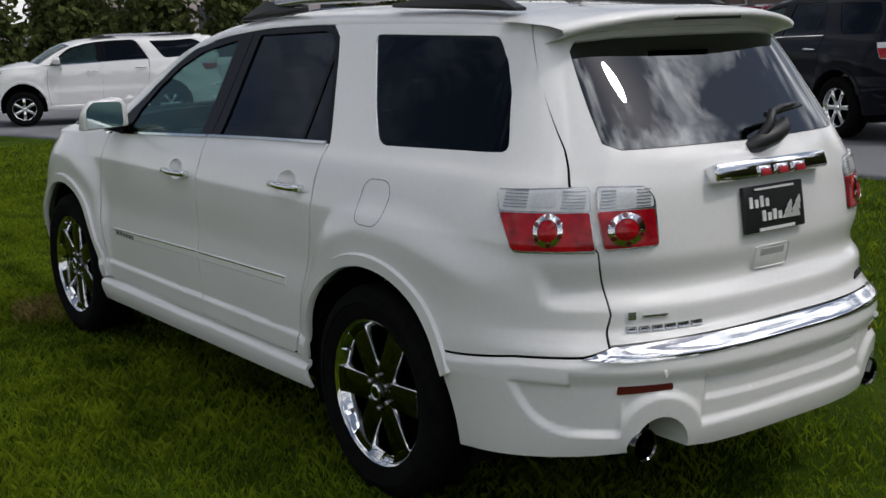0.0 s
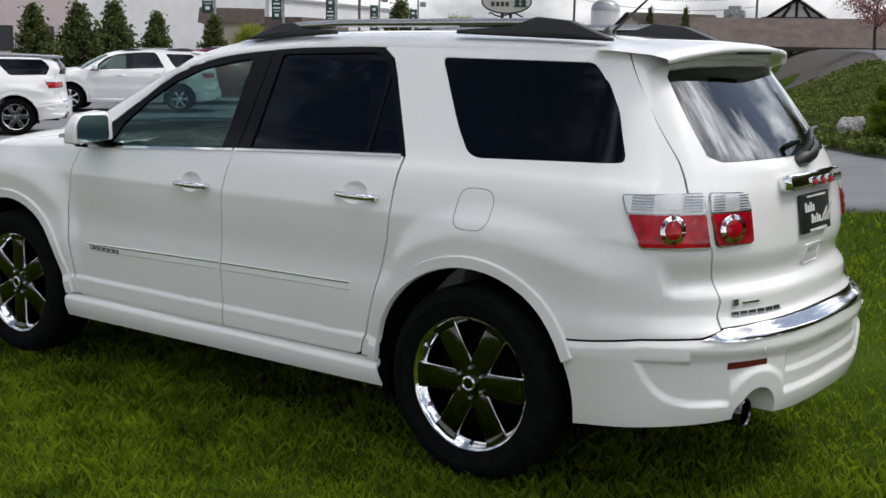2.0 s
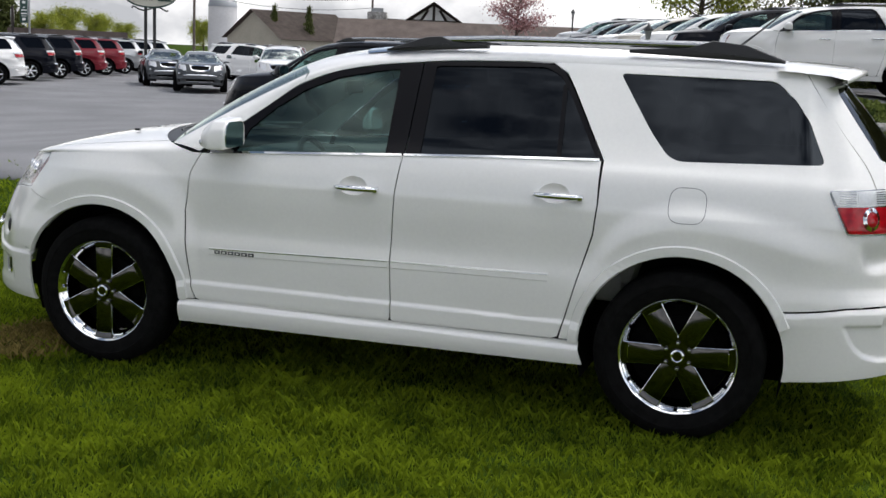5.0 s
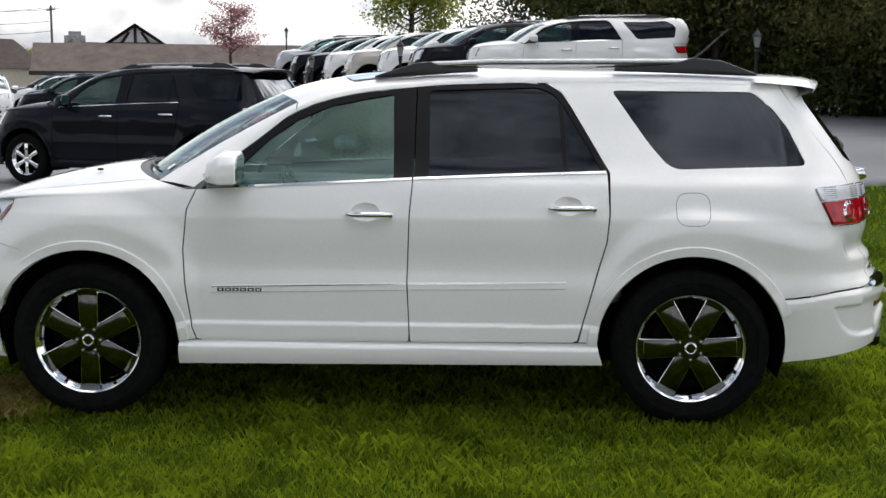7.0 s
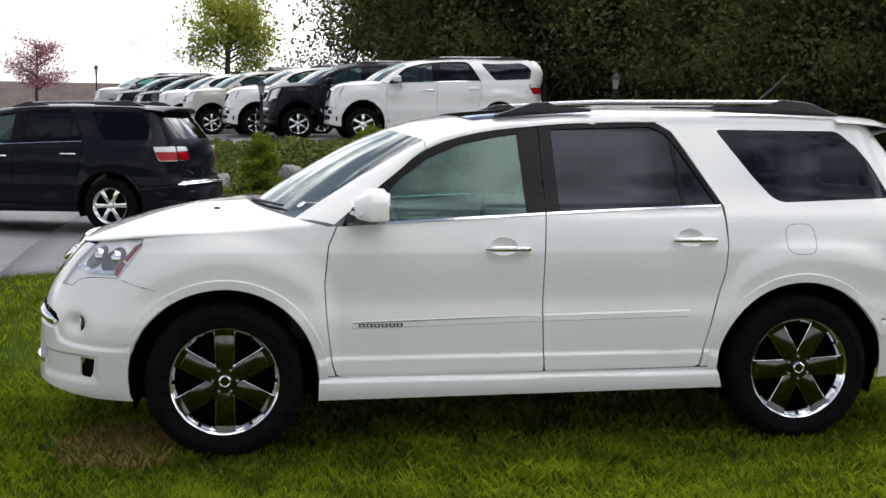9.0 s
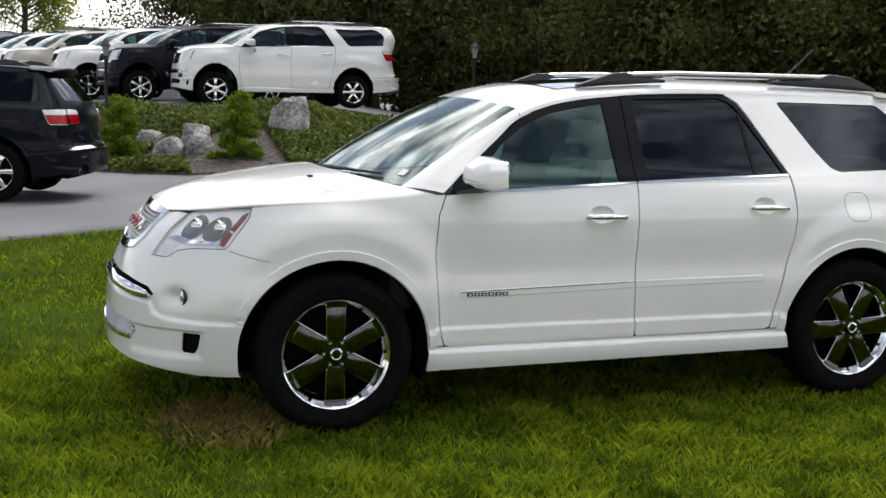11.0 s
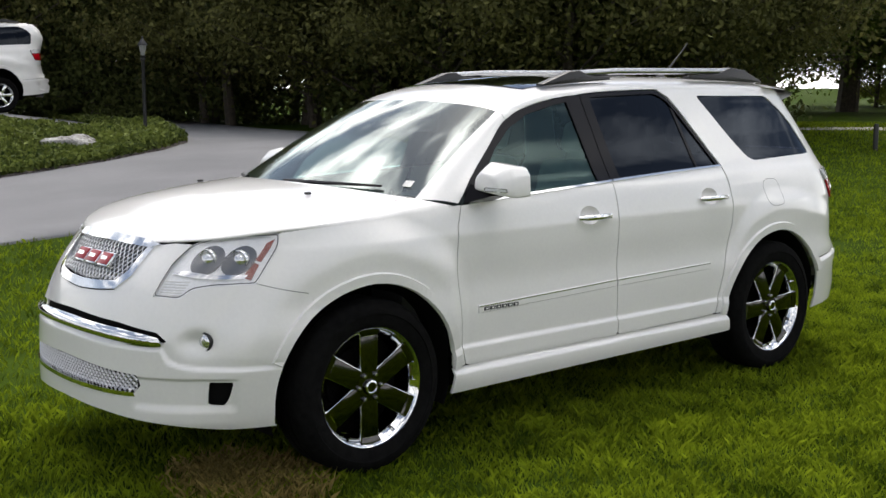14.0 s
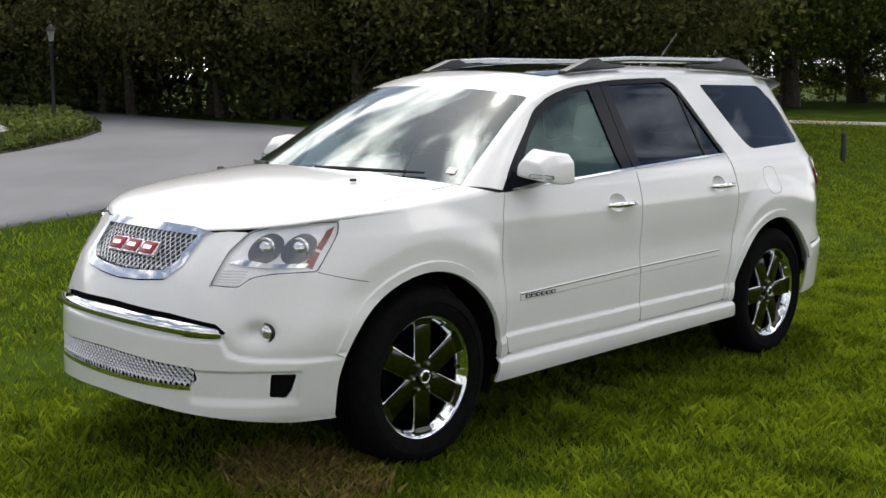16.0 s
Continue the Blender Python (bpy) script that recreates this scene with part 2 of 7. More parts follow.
class Shape:
    """Half width by height, nose and tail by height, roof and hood by length. The nose and tail turn in by a superellipse."""

    def __init__(self, width, nose, tail, roof, cant, hood, fender, front, rear, nose_n, tail_n, flare=0.036, axle=1.51):
        self.width, self.nose, self.tail = curve(width), curve(nose), curve(tail)
        self.roof, self.cant, self.hood, self.fender = curve(roof), curve(cant), curve(hood), curve(fender)
        self.front, self.rear, self.nose_n, self.tail_n, self.flare, self.axle = front, rear, curve(nose_n), curve(tail_n), flare, axle

    def bare(self, x, z):
        w = self.width(z)
        if z < 0.5 and abs(x) < 1.2:
            w += SILL(z)
        return w - 0.02 * max(0.0, abs(x) - 0.9) ** 2

    def swell(self, x, z):
        """How far the skin stands out over the wheels and along the foot of the doors."""
        d = 0.0
        if z < 1.25:
            low = min(1.0, max(0.0, (z - 0.3) / 0.3))
            if x > 0.9:
                d += self.flare * smooth((0.77 - math.hypot(x - self.axle, z - 0.39)) / 0.18) * smooth((x - 0.93) / 0.13) * low
            elif x < -0.9:
                d += self.flare * smooth((HAUNCH(x) - z) / 0.15) * smooth((-0.94 - x) / 0.30) * (1 - smooth((-1.95 - x) / 0.40)) * low
        if z < 0.52 and abs(x) < 1.2:
            d += 0.012 * smooth((0.500 - z) / 0.014) * smooth((1.12 - abs(x)) / 0.06)
        return d

    def half(self, x, z):
        return self.bare(x, z) + self.swell(x, z)

    def carve(self, u, z):
        """Steps and hollows of the nose and tail, outwards."""
        d = 0.0
        if u > 1.7:
            if z < 0.70:
                steep = (FRONT_LIP(u + 0.02) - FRONT_LIP(u - 0.02)) / 0.028
                d += 0.013 * smooth((FRONT_LIP(u) - z) / (0.024 * math.sqrt(1 + steep * steep)))
            d -= 0.030 * math.exp(-(((u - 2.262) / 0.075) ** 2) - ((z - 0.664) / 0.040) ** 2)
            if z < 0.53 and u < 2.62:
                d -= 0.010 * smooth((0.517 - z) / 0.012) * smooth((z - 0.36) / 0.05) * smooth((u - 2.02) / 0.05) * smooth((2.62 - u) / 0.04)
        elif u < -1.9:
            top = REAR_TOP(u)
            if z < top:
                d += 0.012 * smooth((top - z) / 0.03) * smooth((-1.88 - u) / 0.06)
                lip = REAR_LIP(u)
                steep = (REAR_LIP(u + 0.02) - REAR_LIP(u - 0.02)) / 0.028
                k = (u + 2.925) / 0.19
                if abs(k) < 0.999:
                    arch = 0.395 + 0.158 * math.sqrt(1 - k * k)
                    if arch > lip:
                        lip, steep = arch, 0.158 * k / (0.19 * 0.7 * math.sqrt(1 - k * k))
                d -= 0.018 * smooth((z - lip) / (0.030 * min(4.0, math.sqrt(1 + steep * steep)))) * smooth((-2.17 - u) / 0.05) * (1 - smooth((z - 0.590) / (0.020 if u > -2.5 else 0.060)))
                if u < -3.1:
                    d -= 0.012 * smooth((z - 0.528) / 0.014) * smooth((0.625 - z) / 0.03) * smooth((-3.115 - u) / 0.012)
            elif 0.80 < z < 0.99:
                e = smooth((-(2.36 + 0.55 * max(0.0, 0.95 - z)) - u) / 0.10)
                d -= 0.024 * e * (smooth((0.985 - z) / 0.11) if z > 0.875 else smooth((z - 0.818) / 0.057))
        return d

    def at(self, u, z, out=0.0):
        if self.rear <= u <= self.front:
            return (u, self.half(u, z) + out, z)
        if u > self.front:
            a, n, end, base = u - self.front, self.nose_n(z), self.nose(z), self.front
        else:
            a, n, end, base = self.rear - u, self.tail_n(z), self.tail(z), self.rear
        a = min(a, math.pi / 2)
        x, y = base + (end - base) * power(math.sin(a), 2 / n), self.bare(base, z) * power(math.cos(a), 2 / n)
        d = out + self.swell(x, z) + self.carve(u, z)
        return (x + math.copysign(math.sin(a), u) * d, y + math.cos(a) * d, z)

    def u_x(self, x, z):
        """The chart's u for a place along the side."""
        if self.rear <= x <= self.front:
            return x
        if x > self.front:
            return self.front + math.asin(max(0.0, min(1.0, (x - self.front) / (self.nose(z) - self.front))) ** (self.nose_n(z) / 2))
        return self.rear - math.asin(min(1.0, (x - self.rear) / (self.tail(z) - self.rear)) ** (self.tail_n(z) / 2))

    def u_y(self, y, z, nose=True):
        """The chart's u for a distance from the middle line, on the nose or the tail."""
        base, n = (self.front, self.nose_n(z)) if nose else (self.rear, self.tail_n(z))
        a = math.acos(min(1.0, (abs(y) / self.bare(base, z)) ** (n / 2)))
        return base + a if nose else base - a


HERO = dict(
    width=[(0.22, 0.85), (0.28, 0.885), (0.35, 0.900), (0.50, 0.910), (0.66, 0.918), (0.80, 0.908), (0.95, 0.915), (1.02, 0.914), (1.06, 0.906),
           (1.14, 0.882), (1.20, 0.855), (1.25, 0.82), (1.30, 0.79), (1.45, 0.71), (1.60, 0.63), (1.68, 0.585), (1.75, 0.53)],
    nose=[(0.20, 2.36), (0.25, 2.45), (0.33, 2.51), (0.45, 2.51), (0.58, 2.50), (0.68, 2.49), (0.75, 2.47), (0.86, 2.42), (0.95, 2.36), (1.035, 2.29), (1.10, 2.235), (1.2, 2.1)],
    tail=[(0.25, -2.50), (0.33, -2.58), (0.45, -2.62), (0.60, -2.63), (0.69, -2.62), (0.73, -2.577), (0.765, -2.55), (0.81, -2.548), (0.90, -2.525), (1.0, -2.518), (1.155, -2.495), (1.25, -2.462), (1.31, -2.425), (1.48, -2.295), (1.62, -2.175), (1.70, -2.10)],
    roof=[(0.70, 1.58), (0.478, 1.638), (0.38, 1.676), (0.212, 1.714), (0.05, 1.735), (-0.12, 1.75), (-0.31, 1.763), (-0.885, 1.772), (-1.456, 1.768), (-1.74, 1.755), (-1.97, 1.735), (-2.1, 1.72)],
    cant=[(0.97, 1.165), (0.80, 1.30), (0.63, 1.43), (0.49, 1.535), (0.31, 1.603), (0.11, 1.642), (-0.08, 1.662), (-0.3, 1.68), (-0.765, 1.692), (-1.4, 1.692), (-1.85, 1.685), (-2.1, 1.67)],
    hood=[(1.1, 1.262), (1.25, 1.258), (1.43, 1.25), (1.63, 1.228), (1.87, 1.182), (2.08, 1.122), (2.22, 1.075), (2.30, 1.04)],
    fender=[(0.95, 1.165), (1.3, 1.135), (1.7, 1.115), (1.9, 1.10), (2.1, 1.07), (2.3, 1.035)],
    front=1.5, rear=-1.9, nose_n=[(0.3, 2.75), (0.6, 2.75), (1.05, 2.4)], tail_n=[(0.4, 2.7), (1.0, 2.6), (1.4, 2.8), (1.7, 3.2)])


# ---- mesh helpers ----
def mesh_of(name, verts, faces, mat, smooth=True, normals=None):
    me = bpy.data.meshes.new(name)
    me.from_pydata([tuple(v) for v in verts], [], faces)
    me.materials.append(mat)
    me.polygons.foreach_set("use_smooth", [smooth] * len(me.polygons))
    if normals is not None:
        loops = []
        for poly in me.polygons:
            for vi in poly.vertices:
                loops.append(normals[vi] if normals[vi] is not None else (0.0, 0.0, 0.0))
        me.normals_split_custom_set(loops)
    me.update()
    return me


def child(name, me, parent, label="", m=None):
    ob = new(name, me)
    ob.parent = parent
    if m is not None:
        ob.matrix_basis = m
    if label:
        ob["label"] = label
    return ob


def part(name, bm, mat, parent, label="", smooth=True, m=None):
    me = bpy.data.meshes.new(name)
    bm.to_mesh(me)
    bm.free()
    me.materials.append(mat)
    me.polygons.foreach_set("use_smooth", [smooth] * len(me.polygons))
    if smooth:
        me.set_sharp_from_angle(angle=radians(38))
    return child(name, me, parent, label, m)


def empty(name, m, label, category, group="", kind=""):
    ob = new(name)
    ob.matrix_basis = m
    return tagged(ob, label, category, group, kind)


def add_box(bm, x0, x1, y0, y1, z0, z1, bevel=0.0, m=None):
    vs = [bm.verts.new((x, y, z)) for x in (x0, x1) for y in (y0, y1) for z in (z0, z1)]
    fs = [bm.faces.new([vs[i] for i in q]) for q in ((0, 1, 3, 2), (4, 6, 7, 5), (0, 4, 5, 1), (2, 3, 7, 6), (0, 2, 6, 4), (1, 5, 7, 3))]
    if m is not None:
        bmesh.ops.transform(bm, matrix=m, verts=vs)
    if bevel:
        es = list({e for f in fs for e in f.edges})
        bmesh.ops.bevel(bm, geom=es, offset=bevel, segments=2, profile=0.5, affect="EDGES")
    return bm


def box(x0, x1, y0, y1, z0, z1, bevel=0.0, m=None):
    return add_box(bmesh.new(), x0, x1, y0, y1, z0, z1, bevel, m)


def add_tube(bm, pts, radii, seg=10, closed=False, caps=True):
    """A tube along points; radii: one for all or one each."""
    pts = [Vector(p) for p in pts]
    n = len(pts)
    radii = [radii] * n if isinstance(radii, (int, float)) else radii
    rings, up = [], None
    for i, p in enumerate(pts):
        d = (pts[(i + 1) % n] - pts[i - 1]) if closed else (pts[min(i + 1, n - 1)] - pts[max(i - 1, 0)])
        d.normalize()
        up = (Vector((0, 0, 1)) if abs(d.z) < 0.9 else Vector((1, 0, 0))) if up is None else up
        a = d.cross(up).normalized()
        b = a.cross(d).normalized()
        up = b
        rings.append([bm.verts.new(p + radii[i] * (math.cos(t) * a + math.sin(t) * b)) for t in [2 * math.pi * k / seg for k in range(seg)]])
    for i in range(n if closed else n - 1):
        r, s = rings[i], rings[(i + 1) % n]
        for k in range(seg):
            bm.faces.new((r[k], r[(k + 1) % seg], s[(k + 1) % seg], s[k]))
    if caps and not closed:
        bm.faces.new(rings[0])
        bm.faces.new(rings[-1][::-1])
    return bm


def tube(pts, radii, seg=10, closed=False):
    return add_tube(bmesh.new(), pts, radii, seg, closed)


def add_lathe(bm, profile, seg=48, axis="y"):
    """Turns (distance, along) pairs round the y or z axis."""
    rings = []
    for r, h in profile:
        ring = []
        for k in range(seg):
            a = 2 * math.pi * k / seg
            c, s = r * math.cos(a), r * math.sin(a)
            ring.append(bm.verts.new((c, h, s) if axis == "y" else (c, s, h)))
        rings.append(ring)
    for r, s in zip(rings, rings[1:]):
        for k in range(seg):
            bm.faces.new((r[k], s[k], s[(k + 1) % seg], r[(k + 1) % seg]))
    bmesh.ops.recalc_face_normals(bm, faces=bm.faces)
    return bm


def lathe(profile, seg=48, axis="y"):
    return add_lathe(bmesh.new(), profile, seg, axis)


def add_prism(bm, outline, y0, y1, bevel=0.0):
    """An outline in x and z, made solid between y0 and y1."""
    a = [bm.verts.new((x, y0, z)) for x, z in outline]
    b = [bm.verts.new((x, y1, z)) for x, z in outline]
    fs = [bm.faces.new(a), bm.faces.new(b[::-1])]
    for i in range(len(a)):
        j = (i + 1) % len(a)
        fs.append(bm.faces.new((a[j], a[i], b[i], b[j])))
    bmesh.ops.recalc_face_normals(bm, faces=fs)
    if bevel:
        bmesh.ops.bevel(bm, geom=list({e for f in fs[:2] for e in f.edges}), offset=bevel, segments=2, profile=0.5, affect="EDGES")
    return bm


def prism(outline, y0, y1, bevel=0.0):
    return add_prism(bmesh.new(), outline, y0, y1, bevel)


def rounded(pts, r, seg=5):
    """A closed outline with its corners rounded; r: one radius or one for each corner."""
    out, n = [], len(pts)
    rs = [r] * n if isinstance(r, (int, float)) else r
    for i in range(n):
        p, a, b = Vector(pts[i]), Vector(pts[i - 1]), Vector(pts[(i + 1) % n])
        k = min(rs[i], 0.45 * (a - p).length, 0.45 * (b - p).length)
        if k < 1e-4:
            out.append(tuple(p))
            continue
        s, e = p + k * (a - p).normalized(), p + k * (b - p).normalized()
        for j in range(seg + 1):
            t = j / seg
            out.append(tuple((1 - t) ** 2 * s + 2 * t * (1 - t) * p + t * t * e))
    return out


def arc(cx, cz, r, a0, a1, n=18):
    return [(cx + r * math.cos(radians(a0 + (a1 - a0) * i / n)), cz + r * math.sin(radians(a0 + (a1 - a0) * i / n))) for i in range(n + 1)]


def tessellate(outline, holes, du, dz):
    """Cuts an outline with holes into a fine flat net; gives places and faces."""
    from mathutils.geometry import tessellate_polygon
    rings = [outline] + holes
    flat = [p for ring in rings for p in ring]
    bm = bmesh.new()
    vs = [bm.verts.new((p[0], p[1], 0)) for p in flat]
    for tri in tessellate_polygon([[Vector((p[0], p[1], 0)) for p in ring] for ring in rings]):
        try:
            bm.faces.new([vs[i] for i in tri])
        except ValueError:
            pass
    bmesh.ops.recalc_face_normals(bm, faces=bm.faces)
    for axis, step in ((0, du), (1, dz)):
        if not step:
            continue
        lo, hi = min(p[axis] for p in flat), max(p[axis] for p in flat)
        k = math.floor(lo / step) + 1
        while k * step < hi - 1e-5:
            co, no = [0, 0, 0], [0, 0, 0]
            co[axis], no[axis] = k * step, 1
            bmesh.ops.bisect_plane(bm, geom=bm.verts[:] + bm.edges[:] + bm.faces[:], plane_co=co, plane_no=no, dist=1e-6)
            k += 1
    bmesh.ops.remove_doubles(bm, verts=bm.verts, dist=1e-5)
    bm.verts.index_update()
    for f in bm.faces:
        if f.normal.z < 0:
            f.normal_flip()
    places = [(v.co.x, v.co.y) for v in bm.verts]
    faces = [[v.index for v in f.verts] for f in bm.faces]
    edge = [(e.link_faces[0], e) for e in bm.edges if len(e.link_faces) == 1]
    rim = []
    for f, e in edge:
        for lp in f.loops:
            if lp.edge == e:
                rim.append((lp.vert.index, lp.link_loop_next.vert.index))
    bm.free()
    return places, faces, rim


def on_chart(at, outline, holes=(), du=0.06, dz=0.06, thick=0.012, lift=0.0, side=1):
    """A curved panel with thickness whose outline lies on a surface at(u, v). side -1: mirrored across the middle."""
    places, faces, rim = tessellate(outline, list(holes), du, dz)
    verts, normals = [], []
    for u, v in places:
        e = 2e-3
        p = Vector(at(u, v))
        n = (Vector(at(u + e, v)) - Vector(at(u - e, v))).cross(Vector(at(u, v + e)) - Vector(at(u, v - e)))
        if n.length < 1e-12:
            n = Vector((0, 1, 0))
        n.normalize()
        n = -n
        verts.append(p + n * lift)
        normals.append(n)
    nv = len(verts)
    if thick:
        ring = {}
        for a, b in rim:
            for i in (a, b):
                if i not in ring:
                    ring[i] = len(verts)
                    verts.append(verts[i].copy())
                    normals.append(None)
                    verts.append(verts[i] - thick * normals[i])
                    normals.append(None)
            faces.append([ring[b], ring[a], ring[a] + 1, ring[b] + 1])
    if side < 0:
        verts = [Vector((v.x, -v.y, v.z)) for v in verts]
        normals = [None if n is None else Vector((n.x, -n.y, n.z)) for n in normals]
    else:
        faces = [f[::-1] for f in faces]
    return verts, faces, normals


def chart_part(name, at, outline, mat, parent, label="", holes=(), du=0.06, dz=0.06, thick=0.012, lift=0.0, side=1):
    v, f, n = on_chart(at, outline, holes, du, dz, thick, lift, side)
    return child(name, mesh_of(name, v, f, mat, True, n), parent, label)


def patch(at, nu, nv, flip=False, normals=True):
    """A net over the unit square."""
    verts = [Vector(at(i / nu, j / nv)) for i in range(nu + 1) for j in range(nv + 1)]
    faces = []
    for i in range(nu):
        for j in range(nv):
            a, b = i * (nv + 1) + j, (i + 1) * (nv + 1) + j
            q = [a, b, b + 1, a + 1]
            faces.append(q[::-1] if flip else q)
    return verts, faces


def patch_part(name, at, nu, nv, mat, parent, label="", flip=False, thick=0.0):
    v, f = patch(at, nu, nv, flip)
    me = mesh_of(name, v, f, mat)
    ob = child(name, me, parent, label)
    if thick:
        bm = bmesh.new()
        bm.from_mesh(me)
        bmesh.ops.solidify(bm, geom=bm.faces[:], thickness=thick)
        bm.to_mesh(me)
        bm.free()
        me.polygons.foreach_set("use_smooth", [True] * len(me.polygons))
        me.set_sharp_from_angle(angle=radians(40))
    return ob


def ribbon_part(name, at, pts, width, mat, parent, label="", lift=0.002, side=1, step=0.03, thick=0.0):
    """A narrow band along a line on a surface at(u, v)."""
    line = []
    for a, b in zip(pts, pts[1:]):
        n = max(1, int(math.hypot(b[0] - a[0], b[1] - a[1]) / step))
        line += [(a[0] + (b[0] - a[0]) * i / n, a[1] + (b[1] - a[1]) * i / n) for i in range(n)]
    line.append(pts[-1])
    verts, faces = [], []
    P = [Vector(at(*p)) for p in line]
    for i, (u, v) in enumerate(line):
        e = 2e-3
        n = (Vector(at(u + e, v)) - Vector(at(u - e, v))).cross(Vector(at(u, v + e)) - Vector(at(u, v - e)))
        n = -n.normalized() if n.length > 1e-12 else Vector((0, 1, 0))
        d = (P[min(i + 1, len(P) - 1)] - P[max(i - 1, 0)]).normalized()
        s = n.cross(d).normalized() * width / 2
        c = P[i] + n * lift
        if thick:
            verts += [c - s - n * thick, c - s * 0.8, c + s * 0.8, c + s - n * thick]
        else:
            verts += [c - s, c + s]
    k = 4 if thick else 2
    for i in range(len(P) - 1):
        for j in range(k - 1):
            a = i * k + j
            faces.append([a, a + 1, a + k + 1, a + k])
    if thick:
        faces.append([0, 1, 2, 3])
        faces.append([len(verts) - 4 + j for j in (3, 2, 1, 0)])
    if side < 0:
        verts = [Vector((v.x, -v.y, v.z)) for v in verts]
    else:
        faces = [f[::-1] for f in faces]
    return child(name, mesh_of(name, verts, faces, mat, False), parent, label)


def letters(name, text, size, mat, parent, m, depth=0.004, label="", align="CENTER", squash=1.0):
    cu = bpy.data.curves.new(name, "FONT")
    cu.body, cu.size, cu.extrude, cu.align_x, cu.align_y = text, size, depth, align, "CENTER"
    tmp = bpy.data.objects.new(name, cu)
    scene.collection.objects.link(tmp)
    me = bpy.data.meshes.new_from_object(tmp.evaluated_get(bpy.context.evaluated_depsgraph_get()))
    bpy.data.objects.remove(tmp)
    bpy.data.curves.remove(cu)
    me.name = name
    me.materials.clear()
    me.materials.append(mat)
    if squash != 1.0:
        me.transform(Matrix.Diagonal((squash, 1, 1, 1)))
    return child(name, me, parent, label, m)


# ---- cars ----
def both(at, outline, mat, name, parent, label="", holes=(), du=0.06, dz=0.06, thick=0.012, lift=0.0):
    """One mesh of a panel and its mirror image, joined at the middle line."""
    v, f, n = on_chart(at, outline, holes, du, dz, thick, lift, 1)
    v2, f2, n2 = on_chart(at, outline, holes, du, dz, thick, lift, -1)
    k = len(v)
    return child(name, mesh_of(name, v + v2, f + [[i + k for i in q] for q in f2], mat, True, n + n2), parent, label)


